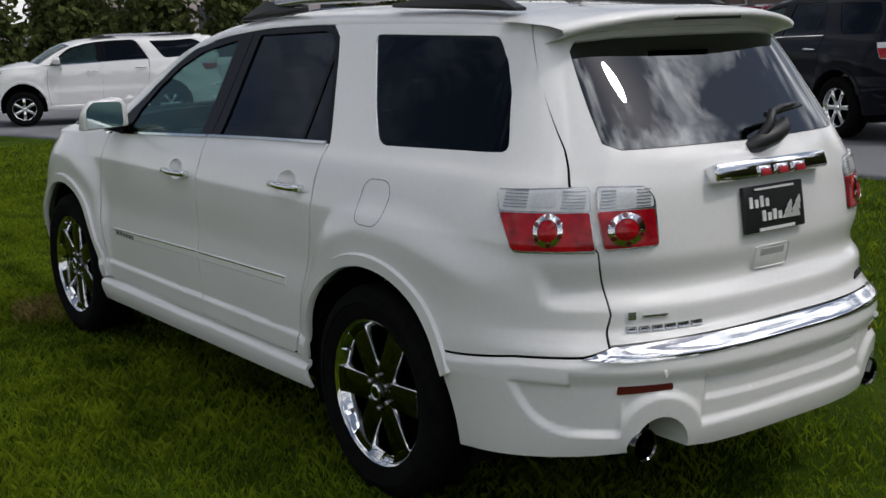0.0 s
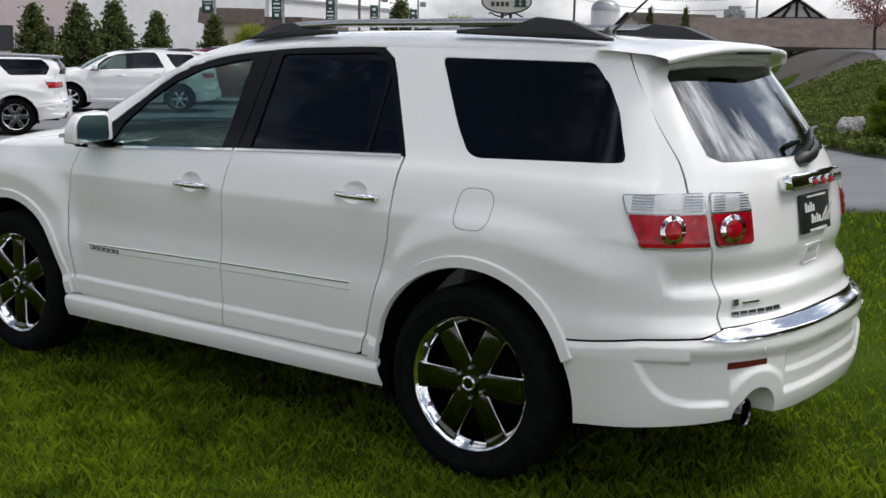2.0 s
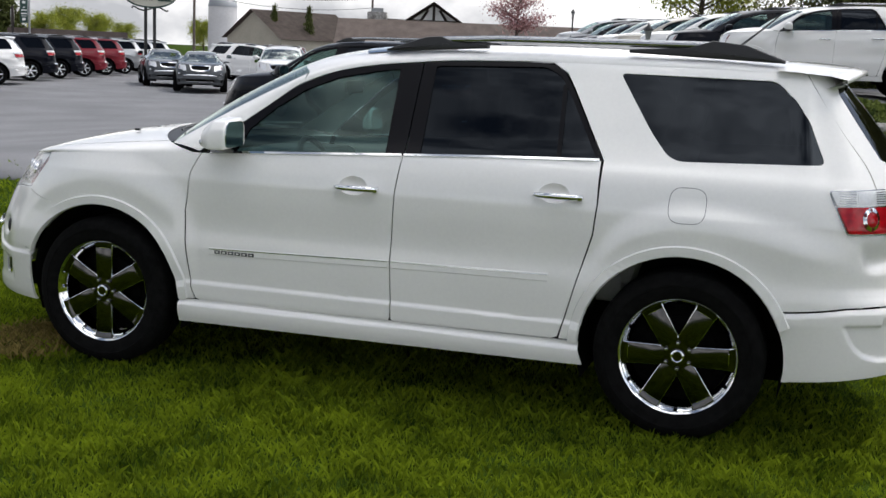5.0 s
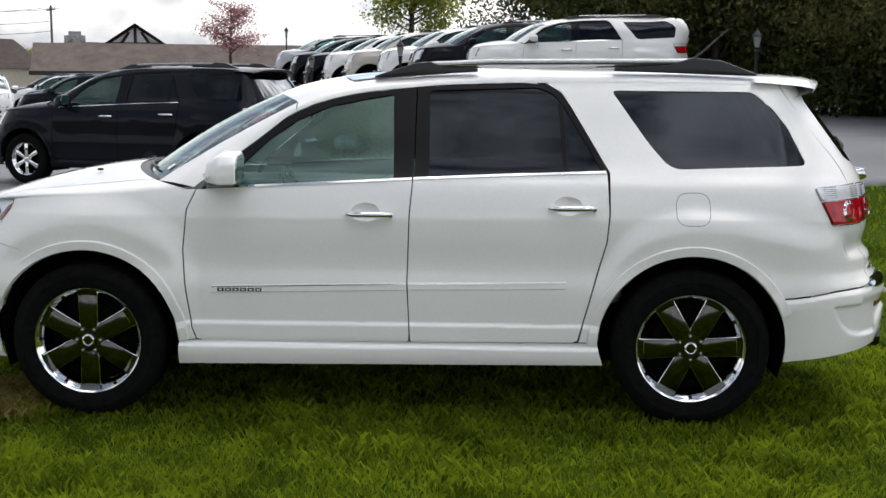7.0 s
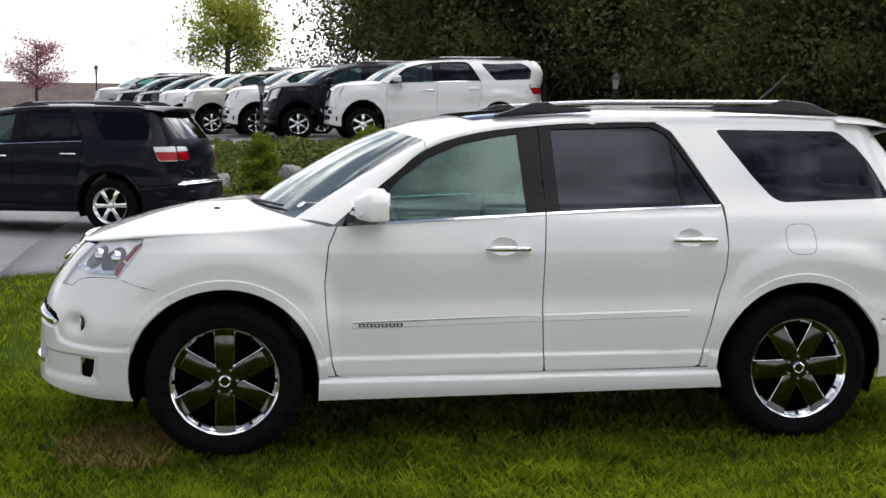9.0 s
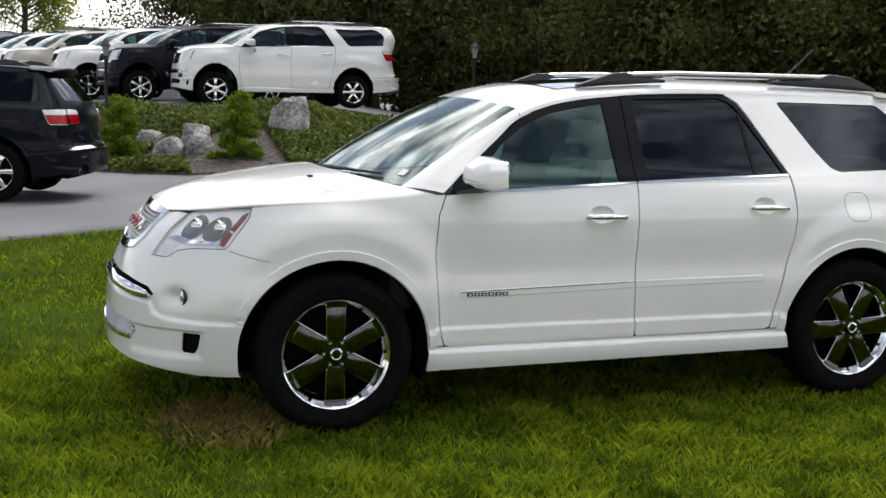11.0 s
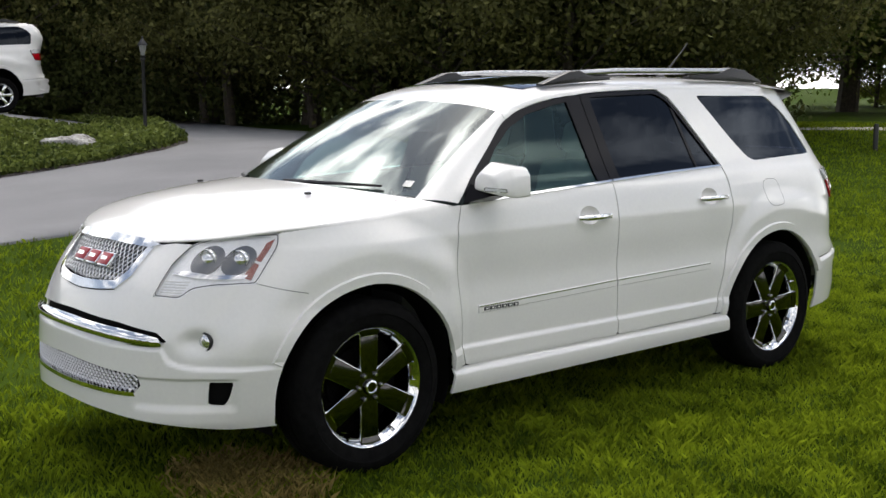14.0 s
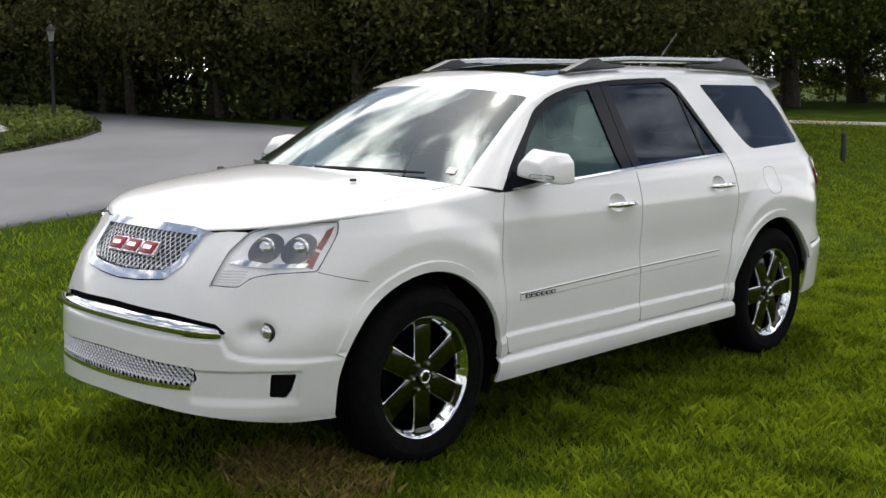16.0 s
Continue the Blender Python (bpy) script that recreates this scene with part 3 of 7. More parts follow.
def make_wheel(parent, m, fancy=True):
    """A tyre on a six-spoke rim, built round the y axis with its face to +y."""
    wheel = child("wheel", None, parent, "six-spoke chrome wheel with a black tyre", m)
    tyre_r, rim_r = (0.392, 0.262) if fancy else (0.375, 0.235)
    part("tyre", lathe([(rim_r - 0.005, -0.10), (rim_r + 0.03, -0.125), (tyre_r - 0.045, -0.13), (tyre_r - 0.012, -0.112), (tyre_r, -0.08), (tyre_r, -0.03), (tyre_r - 0.006, -0.028), (tyre_r - 0.006, -0.018),
                        (tyre_r, -0.016), (tyre_r, 0.016), (tyre_r - 0.006, 0.018), (tyre_r - 0.006, 0.028), (tyre_r, 0.03), (tyre_r, 0.08), (tyre_r - 0.012, 0.105), (tyre_r - 0.045, 0.124), (tyre_r - 0.06, 0.126), (tyre_r - 0.062, 0.122),
                        (rim_r + 0.03, 0.118), (rim_r + 0.006, 0.105), (rim_r - 0.002, 0.095)], 56 if fancy else 28), RUBBER, wheel, "black rubber tyre")
    n = 56 if fancy else 28
    part("rim", lathe([(rim_r - 0.012, 0.080), (rim_r - 0.005, 0.094), (rim_r + 0.002, 0.105), (rim_r + 0.008, 0.109), (rim_r + 0.010, 0.102)], n), CHROME, wheel, "thin polished rim lip")
    part("rim_barrel", lathe([(rim_r - 0.02, -0.10), (rim_r - 0.03, 0.02), (rim_r - 0.024, 0.066), (rim_r - 0.010, 0.080)], n), DIMCHROME if fancy else CHROME, wheel, "dark rim barrel")
    # near-black disc closes the wheel; the shade behind the spokes is its colour
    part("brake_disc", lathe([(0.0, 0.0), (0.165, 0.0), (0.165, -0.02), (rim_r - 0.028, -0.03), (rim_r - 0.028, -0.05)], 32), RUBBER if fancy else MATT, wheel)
    for k in range(6):
        a = math.pi / 2 + k * math.pi / 3
        rot = Matrix.Rotation(-a, 4, "Y")
        bm = bmesh.new()
        if fancy:
            r0, r1 = 0.030, rim_r - 0.006
            add_prism(bm, [(r0, -0.016), (0.082, -0.0475), (r1 - 0.03, -0.0515), (r1, -0.055), (r1, 0.055), (r1 - 0.03, 0.0515), (0.082, 0.0475), (r0, 0.016)], 0.03, 0.088, 0.006)
        else:
            w0, w1, r0, r1 = 0.022, 0.034, 0.04, rim_r - 0.004
            add_prism(bm, [(r0, -w0), (r1, -w1), (r1, w1), (r0, w0)], 0.04, 0.085, 0.006)
        bmesh.ops.transform(bm, matrix=rot, verts=bm.verts)
        spoke = part("spoke", bm, CHROME, wheel)
        if fancy:
            # dark face over the chrome spoke: the mirrored dark grass is in its colour
            inl = prism([(0.024, -0.0135), (0.082, -0.0445), (rim_r - 0.034, -0.0475), (rim_r - 0.034, 0.0475), (0.082, 0.0445), (0.024, 0.0135)], 0.0865, 0.0895, 0.001)
            bmesh.ops.transform(inl, matrix=rot, verts=inl.verts)
            part("spoke_face", inl, DIMCHROME, spoke, "chrome face coloured dark for the grass it mirrors")
            # sloping chrome blocks round the rim, two in each opening and a darker one at the spoke's end
            for t0, t1, mt, nm in ((13.0, 27.8, CHROME, "rim_block"), (32.2, 47.0, CHROME, "rim_block"), (-11.4, 11.4, DIMCHROME, "spoke_end")):
                bt, prof, m8 = bmesh.new(), ((rim_r - 0.027, 0.070), (rim_r - 0.024, 0.078), (rim_r - 0.004, 0.098), (rim_r - 0.001, 0.098), (rim_r - 0.001, 0.070)), 4
                if nm == "spoke_end":
                    prof = ((rim_r - 0.033, 0.080), (rim_r - 0.031, 0.0895), (rim_r - 0.004, 0.098), (rim_r - 0.001, 0.098), (rim_r - 0.001, 0.080))
                rows = []
                for q in range(m8 + 1):
                    th = a + radians(t0 + (t1 - t0) * q / m8)
                    rows.append([bt.verts.new((r * math.cos(th), h, r * math.sin(th))) for r, h in prof])
                for p, q in zip(rows, rows[1:]):
                    for w in range(len(prof)):
                        bt.faces.new((p[w], p[(w + 1) % len(prof)], q[(w + 1) % len(prof)], q[w]))
                bt.faces.new(rows[0])
                bt.faces.new(rows[-1][::-1])
                bmesh.ops.recalc_face_normals(bt, faces=bt.faces)
                part(nm, bt, mt, spoke, "bright chrome rim block" if mt is CHROME else "")
    part("hub", lathe([(0.088, 0.03), (0.088, 0.080), (0.082, 0.088), (0.05, 0.0905), (0.036, 0.091), (0.034, 0.100), (0.029, 0.104), (0.0, 0.105)] if fancy else [(0.080, 0.03), (0.080, 0.074), (0.072, 0.084), (0.04, 0.085), (0.034, 0.098), (0.028, 0.102), (0.0, 0.103)], 32 if fancy else 16), DIMCHROME if fancy else CHROME, wheel)
    if fancy:
        cap = part("centre_cap", lathe([(0.030, 0.100), (0.031, 0.106), (0.025, 0.109), (0.022, 0.107), (0.0, 0.107)], 28), CHROME, wheel)
        part("cap_badge", lathe([(0.0215, 0.1075), (0.0, 0.1085)], 24), DIMCHROME, cap)
        for k in range(6):
            a = math.pi / 3 * k
            part("lug_nut", lathe([(0.0105, 0.085), (0.0105, 0.096), (0.007, 0.102), (0.0, 0.103)], 10), DARKCHROME, wheel, m=Matrix.Translation((0.060 * math.cos(a), 0, 0.060 * math.sin(a))))
    return wheel


def seat(parent, x, y, mat, name="seat"):
    bm = box(x - 0.25, x + 0.27, y - 0.25, y + 0.25, 0.55, 0.74, 0.05)
    lean = Matrix.Translation((x - 0.24, y, 0.72)) @ Matrix.Rotation(radians(-16), 4, "Y")
    add_box(bm, -0.07, 0.07, -0.24, 0.24, -0.08, 0.60, 0.05, lean)
    add_box(bm, -0.05, 0.05, -0.13, 0.13, 0.64, 0.82, 0.04, lean)
    add_box(bm, -0.015, 0.015, -0.06, 0.06, 0.58, 0.68, 0.0, lean)
    return part(name, bm, mat, parent, "pale leather seat with headrest")


def circle_on(S, x, z, rx, rz, n=24):
    return [(S.u_x(x + rx * math.cos(2 * math.pi * k / n), z + rz * math.sin(2 * math.pi * k / n)), z + rz * math.sin(2 * math.pi * k / n)) for k in range(n)]


def build_suv(name, m, label, spec, coat, group="", fine=True, dark_front=False, fancy_wheel=True, rack=True, steer=0.0):
    """A crossover with its doors, windows, lamps, bumpers and wheels. fine: with every small part."""
    S = Shape(**spec)
    root = empty(name, m, label, "car", group)
    at = S.at
    du = 0.05 if fine else 0.16
    dz = 0.016 if fine else 0.16
    E_F, E_R = S.front + math.pi / 2, S.rear - math.pi / 2
    ux = lambda pts: [(S.u_x(x, z), z) for x, z in pts]
    AX, AZ, AR = S.axle, 0.392, 0.465
    n_arc = 22 if fine else 8
    cant = lambda a, b, n: [(a + (b - a) * i / n, S.cant(a + (b - a) * i / n)) for i in range(n + 1)]
    glass_f = GLASS_D if dark_front else GLASS_F
    for sd in (1, -1):
        P = dict(parent=root, du=0.03 if fine else du, dz=dz, side=sd)
        # front fender
        o = [(0.955, 1.160), (0.998, 1.064), (1.018, 0.866), (1.008, 0.695), (0.981, 0.47), (0.962, 0.408), (1.04, 0.408)]
        o += arc(AX, AZ, AR, 177, 56, n_arc)
        o = ux(o) + [(1.76, 0.851), (2.025, 0.900), (1.985, 1.054), (1.995, 1.098)]
        o += [(S.u_x(x, S.fender(x)), S.fender(x)) for x in (1.8, 1.7, 1.6, 1.5, 1.4, 1.3, 1.2, 1.1, 1.03)]
        chart_part("front_fender", at, o, coat, **P)
        # doors
        fd = [(0.949, 1.158), (0.992, 1.064), (1.012, 0.866), (1.002, 0.695), (0.975, 0.47), (0.955, 0.412), (0.92, 0.402), (-0.100, 0.407), (-0.108, 0.415), (-0.110, 0.45), (-0.098, 0.707), (-0.109, 1.046), (-0.123, 1.213)]
        cup_f = circle_on(S, 0.105, 1.056, 0.072, 0.046) if fine else None
        fdoor = chart_part("front_door", at, fd, coat, holes=[cup_f] if fine else [], **P)
        rd = [(-0.129, 1.214), (-0.115, 1.046), (-0.104, 0.707), (-0.116, 0.45), (-0.118, 0.416), (-0.128, 0.408), (-0.92, 0.414), (-0.948, 0.425), (-0.974, 0.518), (-1.026, 0.718), (-1.082, 0.916), (-1.094, 1.055), (-1.087, 1.252)]
        cup_r = circle_on(S, -0.892, 1.093, 0.072, 0.046) if fine else None
        rdoor = chart_part("rear_door", at, rd, coat, holes=[cup_r] if fine else [], **P)
        # window frames and panes
        fw = [(0.765, 1.180), (0.722, 1.293), (0.61, 1.402), (0.47, 1.500), (0.30, 1.572), (0.10, 1.612), (-0.015, 1.628), (-0.030, 1.216)]
        of = [(0.925, 1.161)] + cant(0.90, -0.130, 12 if fine else 6)[0:] + [(-0.126, 1.217)]
        of = [(x, z - 0.003) if 0 < i < len(of) - 1 else (x, z) for i, (x, z) in enumerate(of)]
        chart_part("window_frame", at, of, FRAME, holes=[fw], lift=-0.004, **{**P, "parent": fdoor})
        gw = chart_part("window_pane", at, fw, glass_f, lift=-0.012, thick=0, label="light teal tinted side window", **{**P, "parent": fdoor})
        rw = rounded([(-0.206, 1.228), (-0.2, 1.652), (-0.755, 1.670), (-0.835, 1.632), (-0.885, 1.562), (-1.0, 1.370), (-1.068, 1.252)], [0.01, 0.02, 0.03, 0.03, 0.03, 0.02, 0.01], 3)
        orr = [(-0.132, 1.218)] + cant(-0.136, -0.72, 6) + [(-0.80, 1.680), (-0.858, 1.640), (-0.908, 1.568), (-1.022, 1.374), (-1.094, 1.254)]
        orr = [(x, z - 0.003) if 0 < i < 8 else (x, z) for i, (x, z) in enumerate(orr)]
        chart_part("window_frame", at, orr, FRAME, holes=[rw], lift=-0.004, **{**P, "parent": rdoor})
        chart_part("window_pane", at, rw, GLASS_D, lift=-0.012, thick=0, label="dark privacy glass side window", **{**P, "parent": rdoor})
        ribbon_part("window_divider", at, [(-0.885, 1.245), (-0.862, 1.592)], 0.022, FRAME, rdoor, lift=-0.008, side=sd)
        # quarter panel with its window
        qw = rounded([(-1.118, 1.655), (-1.83, 1.650), (-1.88, 1.610), (-1.99, 1.485), (-2.078, 1.292), (-1.44, 1.270), (-1.385, 1.292), (-1.30, 1.390)], [0.03, 0.05, 0.05, 0.03, 0.035, 0.05, 0.04, 0.05], 4)
        q = [(-1.101, 1.254), (-1.030, 1.374), (-0.916, 1.570), (-0.866, 1.645), (-0.79, 1.690)] + cant(-0.83, -1.88, 8)
        q = ux(q) + [(-2.04, 1.690), (-2.26, 1.52), (-2.478, 1.306), (-2.538, 1.204), (-2.715, 0.999), (-2.725, 0.913), (-2.745, 0.808), (-2.705, 0.715), (-2.57, 0.692), (-2.24, 0.682), (-1.905, 0.650)]
        q += ux(arc(-AX, AZ, AR, 146.5, 3, n_arc)) + [(-0.956, 0.416), (-0.981, 0.518), (-1.033, 0.718), (-1.089, 0.916), (-1.101, 1.055)]
        quarter = chart_part("quarter_panel", at, q, coat, holes=[ux(qw)], **P)
        chart_part("window_pane", at, ux(qw), GLASS_D, lift=-0.006, thick=0, label="dark privacy glass quarter window", **{**P, "parent": quarter})
        # rocker sill
        rk = [(1.048, 0.284), (1.046, 0.36), (1.042, 0.400), (0.96, 0.400)] + [(-0.94, 0.406), (-1.048, 0.406), (-1.056, 0.36), (-1.075, 0.303)]
        chart_part("rocker_panel", at, rk, coat, **P)
        # arch trim: a raised lip round each wheel opening
        for ax, a0, a1 in ((AX, 178, 20), (-AX, 158, 2)):
            ring = ux(arc(ax, AZ, AR + 0.024, a0, a1, n_arc))
            ribbon_part("arch_trim", at, ring, 0.052, coat, root, lift=0.014, side=sd, thick=0.014)
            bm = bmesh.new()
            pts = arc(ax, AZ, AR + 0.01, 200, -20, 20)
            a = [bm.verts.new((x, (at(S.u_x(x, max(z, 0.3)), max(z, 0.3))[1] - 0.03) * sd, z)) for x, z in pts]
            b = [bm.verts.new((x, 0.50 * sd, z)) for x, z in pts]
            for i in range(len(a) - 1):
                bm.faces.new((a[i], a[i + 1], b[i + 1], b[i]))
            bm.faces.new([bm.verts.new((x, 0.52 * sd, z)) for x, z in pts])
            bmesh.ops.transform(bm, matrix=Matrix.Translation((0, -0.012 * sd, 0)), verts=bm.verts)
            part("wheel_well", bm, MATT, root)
        # lamps at the back
        l1 = rounded([(-2.14, 1.188), (-2.655, 1.200), (-2.715, 1.000), (-2.285, 1.000), (-2.185, 1.118)], 0.02, 3)
        lamp = chart_part("tail_lamp", at, l1, DARKCHROME, lift=0.003, label="red and clear tail lamp", **P)
        chart_part("clear_lens", at, rounded([(-2.152, 1.182), (-2.648, 1.194), (-2.663, 1.128), (-2.196, 1.124)], 0.012, 3), LENS_W, lift=0.012, thick=0.02, **{**P, "parent": lamp})
        chart_part("red_lens", at, rounded([(-2.198, 1.118), (-2.665, 1.122), (-2.702, 1.010), (-2.292, 1.008)], 0.012, 3), LENS_R, lift=0.013, thick=0.02, **{**P, "parent": lamp})
        l2 = rounded([(-2.685, 1.200), (-2.935, 1.196), (-2.985, 1.160), (-3.005, 1.012), (-2.745, 1.004)], 0.02, 3)
        lamp2 = chart_part("tail_lamp", at, l2, DARKCHROME, lift=0.003, label="red and clear tail lamp", **P)
        chart_part("clear_lens", at, rounded([(-2.692, 1.194), (-2.93, 1.190), (-2.968, 1.160), (-2.972, 1.132), (-2.702, 1.130)], 0.012, 3), LENS_W, lift=0.012, thick=0.02, **{**P, "parent": lamp2})
        chart_part("red_lens", at, rounded([(-2.704, 1.124), (-2.974, 1.126), (-2.992, 1.018), (-2.752, 1.012)], 0.012, 3), LENS_R, lift=0.013, thick=0.02, **{**P, "parent": lamp2})
        if fine:
            for lp, uu, k in ((lamp, -2.47, 1.45), (lamp2, -2.845, 1.75)):
                Q = {**P, "parent": lp, "du": 0.02, "dz": 0.012}
                disc = lambda r, n=24: [(uu + k * r * math.cos(2 * math.pi * i / n), 1.070 + r * math.sin(2 * math.pi * i / n)) for i in range(n)][::-1]
                dome = lambda u, z: at(u, z, 0.012 * max(0.0, 1 - (((u - uu) / k) ** 2 + (z - 1.070) ** 2) / 0.0024))
                chart_part("lamp_ring", dome, disc(0.045), CHROME, holes=[disc(0.030)], lift=0.0145, thick=0.008, **Q)
                chart_part("lamp_bulb", dome, disc(0.029), LENS_R, lift=0.013, thick=0.004, **Q)
                for q in range(6):
                    a = math.pi / 3 * q + 0.4
                    c, z0 = uu + k * 0.038 * math.cos(a), 1.070 + 0.038 * math.sin(a)
                    chart_part("lamp_spoke", dome, [(c + k * 0.0075 * math.cos(2 * math.pi * i / 8), z0 + 0.0075 * math.sin(2 * math.pi * i / 8)) for i in range(8)][::-1], LENS_RD, lift=0.0155, thick=0.002, **Q)
                lo, hi = (-2.21, -2.64) if lp is lamp else (-2.715, -2.955)
                for j in range(6):
                    zz = 1.136 + 0.0095 * j
                    for u0, u1 in ((lo, lo + (hi - lo) * 0.30), (lo + (hi - lo) * 0.72, hi)):
                        ribbon_part("lens_rib", at, [(u0, zz), (u1, zz + 0.001)], 0.0035, DARKCHROME, lp, lift=0.0145, side=sd, thick=0.003)
                mid = (lo + hi) / 2
                chart_part("reversing_bulb", dome, rounded([(mid + 0.07, 1.138), (mid + 0.07, 1.178), (mid - 0.07, 1.180), (mid - 0.07, 1.140)], 0.012, 3), LAMPSHELL, lift=0.0135, thick=0.004, **Q)
        # head lamp
        hl = rounded([(2.565, 0.845), (2.54, 0.976), (2.48, 1.046), (2.31, 1.083), (2.0, 1.092), (1.99, 1.054), (2.03, 0.902), (2.25, 0.895), (2.36, 0.880), (2.41, 0.842)], [0.02, 0.03, 0.04, 0.05, 0.012, 0.02, 0.015, 0.03, 0.03, 0.02], 4)
        cu, cz = 2.27, 0.97
        head = chart_part("head_lamp", at, [(cu + (a - cu) * 1.10, cz + (b - cz) * 1.14) for a, b in hl], BOWL, lift=-0.014, thick=0.0, label="chrome head lamp with twin projectors", **P)
        chart_part("amber_marker", at, [(2.012, 1.078), (2.055, 1.062), (2.085, 0.995), (2.048, 0.985)], LENS_A, lift=-0.010, thick=0.01, **{**P, "parent": head})
        chart_part("amber_marker", at, [(2.050, 0.975), (2.088, 0.985), (2.11, 0.925), (2.06, 0.912)], LENS_A, lift=-0.010, thick=0.01, **{**P, "parent": head})
        if fine:
            for uu in (2.365, 2.185):
                pod = [(uu - 0.012 + 0.092 * math.cos(2 * math.pi * i / 28), 0.992 + 0.060 * math.sin(2 * math.pi * i / 28)) for i in range(28)][::-1]
                chart_part("lamp_pod", at, pod, LAMPDARK, lift=-0.011 if uu > 2.3 else -0.010, thick=0.0, label="dark projector pod", **{**P, "parent": head})
                c = Vector(at(uu, 0.988))
                e = Matrix.Translation((c.x - 0.018, (c.y - 0.010) * sd, c.z)) @ Matrix.Rotation(radians(-66 if sd > 0 else -114), 4, "Z")
                pr = part("projector", lathe([(0.040, -0.06), (0.046, -0.004), (0.043, 0.004), (0.037, 0.0), (0.033, -0.012)], 32), CHROME, head, m=e)
                part("projector_lens", lathe([(0.033, -0.012), (0.030, 0.002), (0.018, 0.012), (0.0, 0.016)], 28), LENS_C, pr, "clear domed lens")
            chart_part("lamp_ledge", at, rounded([(2.52, 0.935), (2.42, 0.925), (2.30, 0.918), (2.10, 0.918), (2.085, 0.935), (2.30, 0.935), (2.45, 0.950)], 0.008, 2), CHROME, lift=-0.006, thick=0.006, **{**P, "parent": head})
            for j in range(6):
                zz = 0.852 + 0.011 * j
                ribbon_part("lens_rib", at, [(2.55 - 0.002 * j, zz), (2.415 - 0.004 * j, zz)], 0.006, LETTER, head, lift=-0.012, side=sd, thick=0.003)
        chart_part("lamp_cover", at, hl, LENS, lift=0.002, thick=0.0, **{**P, "parent": head})
        if fine:
            ribbon_part("lamp_seam", at, hl + [hl[0]], 0.004, GREYP, head, lift=0.001, side=sd)
        # belt line chrome, side strip, handles
        ribbon_part("belt_trim", at, [(0.90, 1.165), (0.4, 1.190), (-0.121, 1.215)], 0.014, CHROME, fdoor, lift=0.008, side=sd, thick=0.008)
        ribbon_part("belt_trim", at, [(-0.131, 1.216), (-0.6, 1.236), (-1.08, 1.253)], 0.014, CHROME, rdoor, lift=0.008, side=sd, thick=0.008)
        for dr, x0, x1, zc in ((fdoor, 0.195, -0.028, 1.046), (rdoor, -0.80, -1.027, 1.083)):
            xm = (x0 + x1) / 2
            y = S.half(xm, zc)
            bar = [(x0, y + 0.008, zc), (x0 - 0.03, y + 0.034, zc + 0.001), (xm, y + 0.042, zc + 0.002), (x1 + 0.03, y + 0.034, zc + 0.001), (x1, y + 0.008, zc)]
            h = part("door_handle", tube([(a, b * sd, c) for a, b, c in bar], [0.010, 0.0145, 0.0155, 0.0145, 0.010], 10), CHROME, dr, "chrome door handle")
            if fine:
                part("handle_base", box(x1 - 0.004, x1 + 0.036, (y - 0.004) * sd if sd > 0 else -(y + 0.03), (y + 0.03) * sd if sd > 0 else -(y - 0.004), zc - 0.014, zc + 0.014, 0.006), CHROME, h)
                xc, zz0 = (0.105, 1.056) if dr is fdoor else (-0.892, 1.093)
                cv, cf = [], []
                for ring in range(5):
                    r = 1.03 - ring * 0.25
                    for k in range(24):
                        a = 2 * math.pi * k / 24
                        px, pz = xc + 0.072 * r * math.cos(a), zz0 + 0.046 * r * math.sin(a)
                        cv.append((px, (S.half(px, pz) - 0.002 - 0.034 * max(0.0, 1 - r * r) ** 0.7) * sd, pz))
                cv.append((xc, (S.half(xc, zz0) - 0.036) * sd, zz0))
                for ring in range(4):
                    for k in range(24):
                        i, j = ring * 24 + k, ring * 24 + (k + 1) % 24
                        cf.append([i, j, j + 24, i + 24] if sd < 0 else [i, i + 24, j + 24, j])
                cf += [[96 + k, 96 + (k + 1) % 24, 120][::1 if sd < 0 else -1] for k in range(24)]
                child("handle_cup", mesh_of("handle_cup", cv, cf, coat, True), dr)
        # the pillar beside the windscreen
        rf = lambda a, b: roof_at(S, a, b)

        def pillar(s, t):
            xo = 0.965 + (0.478 - 0.965) * t
            zo = S.cant(xo)
            A = Vector((xo, S.half(xo, zo), zo))
            B = screen_at(S, 0.0, t)
            p = A.lerp(B, s)
            n = Vector((0.3, 0.7, 0.5)).normalized()
            p = p + n * (0.014 * 4 * s * (1 - s))
            return (p.x, p.y * sd, p.z)

        patch_part("windscreen_pillar", pillar, 6, 16 if fine else 6, coat, root, flip=sd > 0)
        # door mirror
        mb = bmesh.new()
        for x, ring in ((-0.055, ((0.865, 1.212), (1.100, 1.200), (1.094, 1.300), (1.060, 1.336), (0.895, 1.352), (0.868, 1.31))),
                        (0.035, ((0.862, 1.216), (1.094, 1.196), (1.080, 1.285), (1.040, 1.338), (0.905, 1.358), (0.865, 1.30))),
                        (0.105, ((0.872, 1.228), (1.046, 1.210), (1.036, 1.262), (1.004, 1.292), (0.915, 1.306), (0.876, 1.28)))):
            for y, z in ring:
                mb.verts.new((0.765 + x, y * sd, z))
        bmesh.ops.convex_hull(mb, input=mb.verts[:])
        bmesh.ops.delete(mb, geom=[v for v in mb.verts if not v.link_faces], context="VERTS")
        bmesh.ops.dissolve_limit(mb, angle_limit=radians(9), verts=mb.verts[:], edges=mb.edges[:])
        bmesh.ops.bevel(mb, geom=mb.edges[:], offset=0.012, segments=3 if fine else 1, profile=0.5, affect="EDGES")
        bmesh.ops.recalc_face_normals(mb, faces=mb.faces[:])
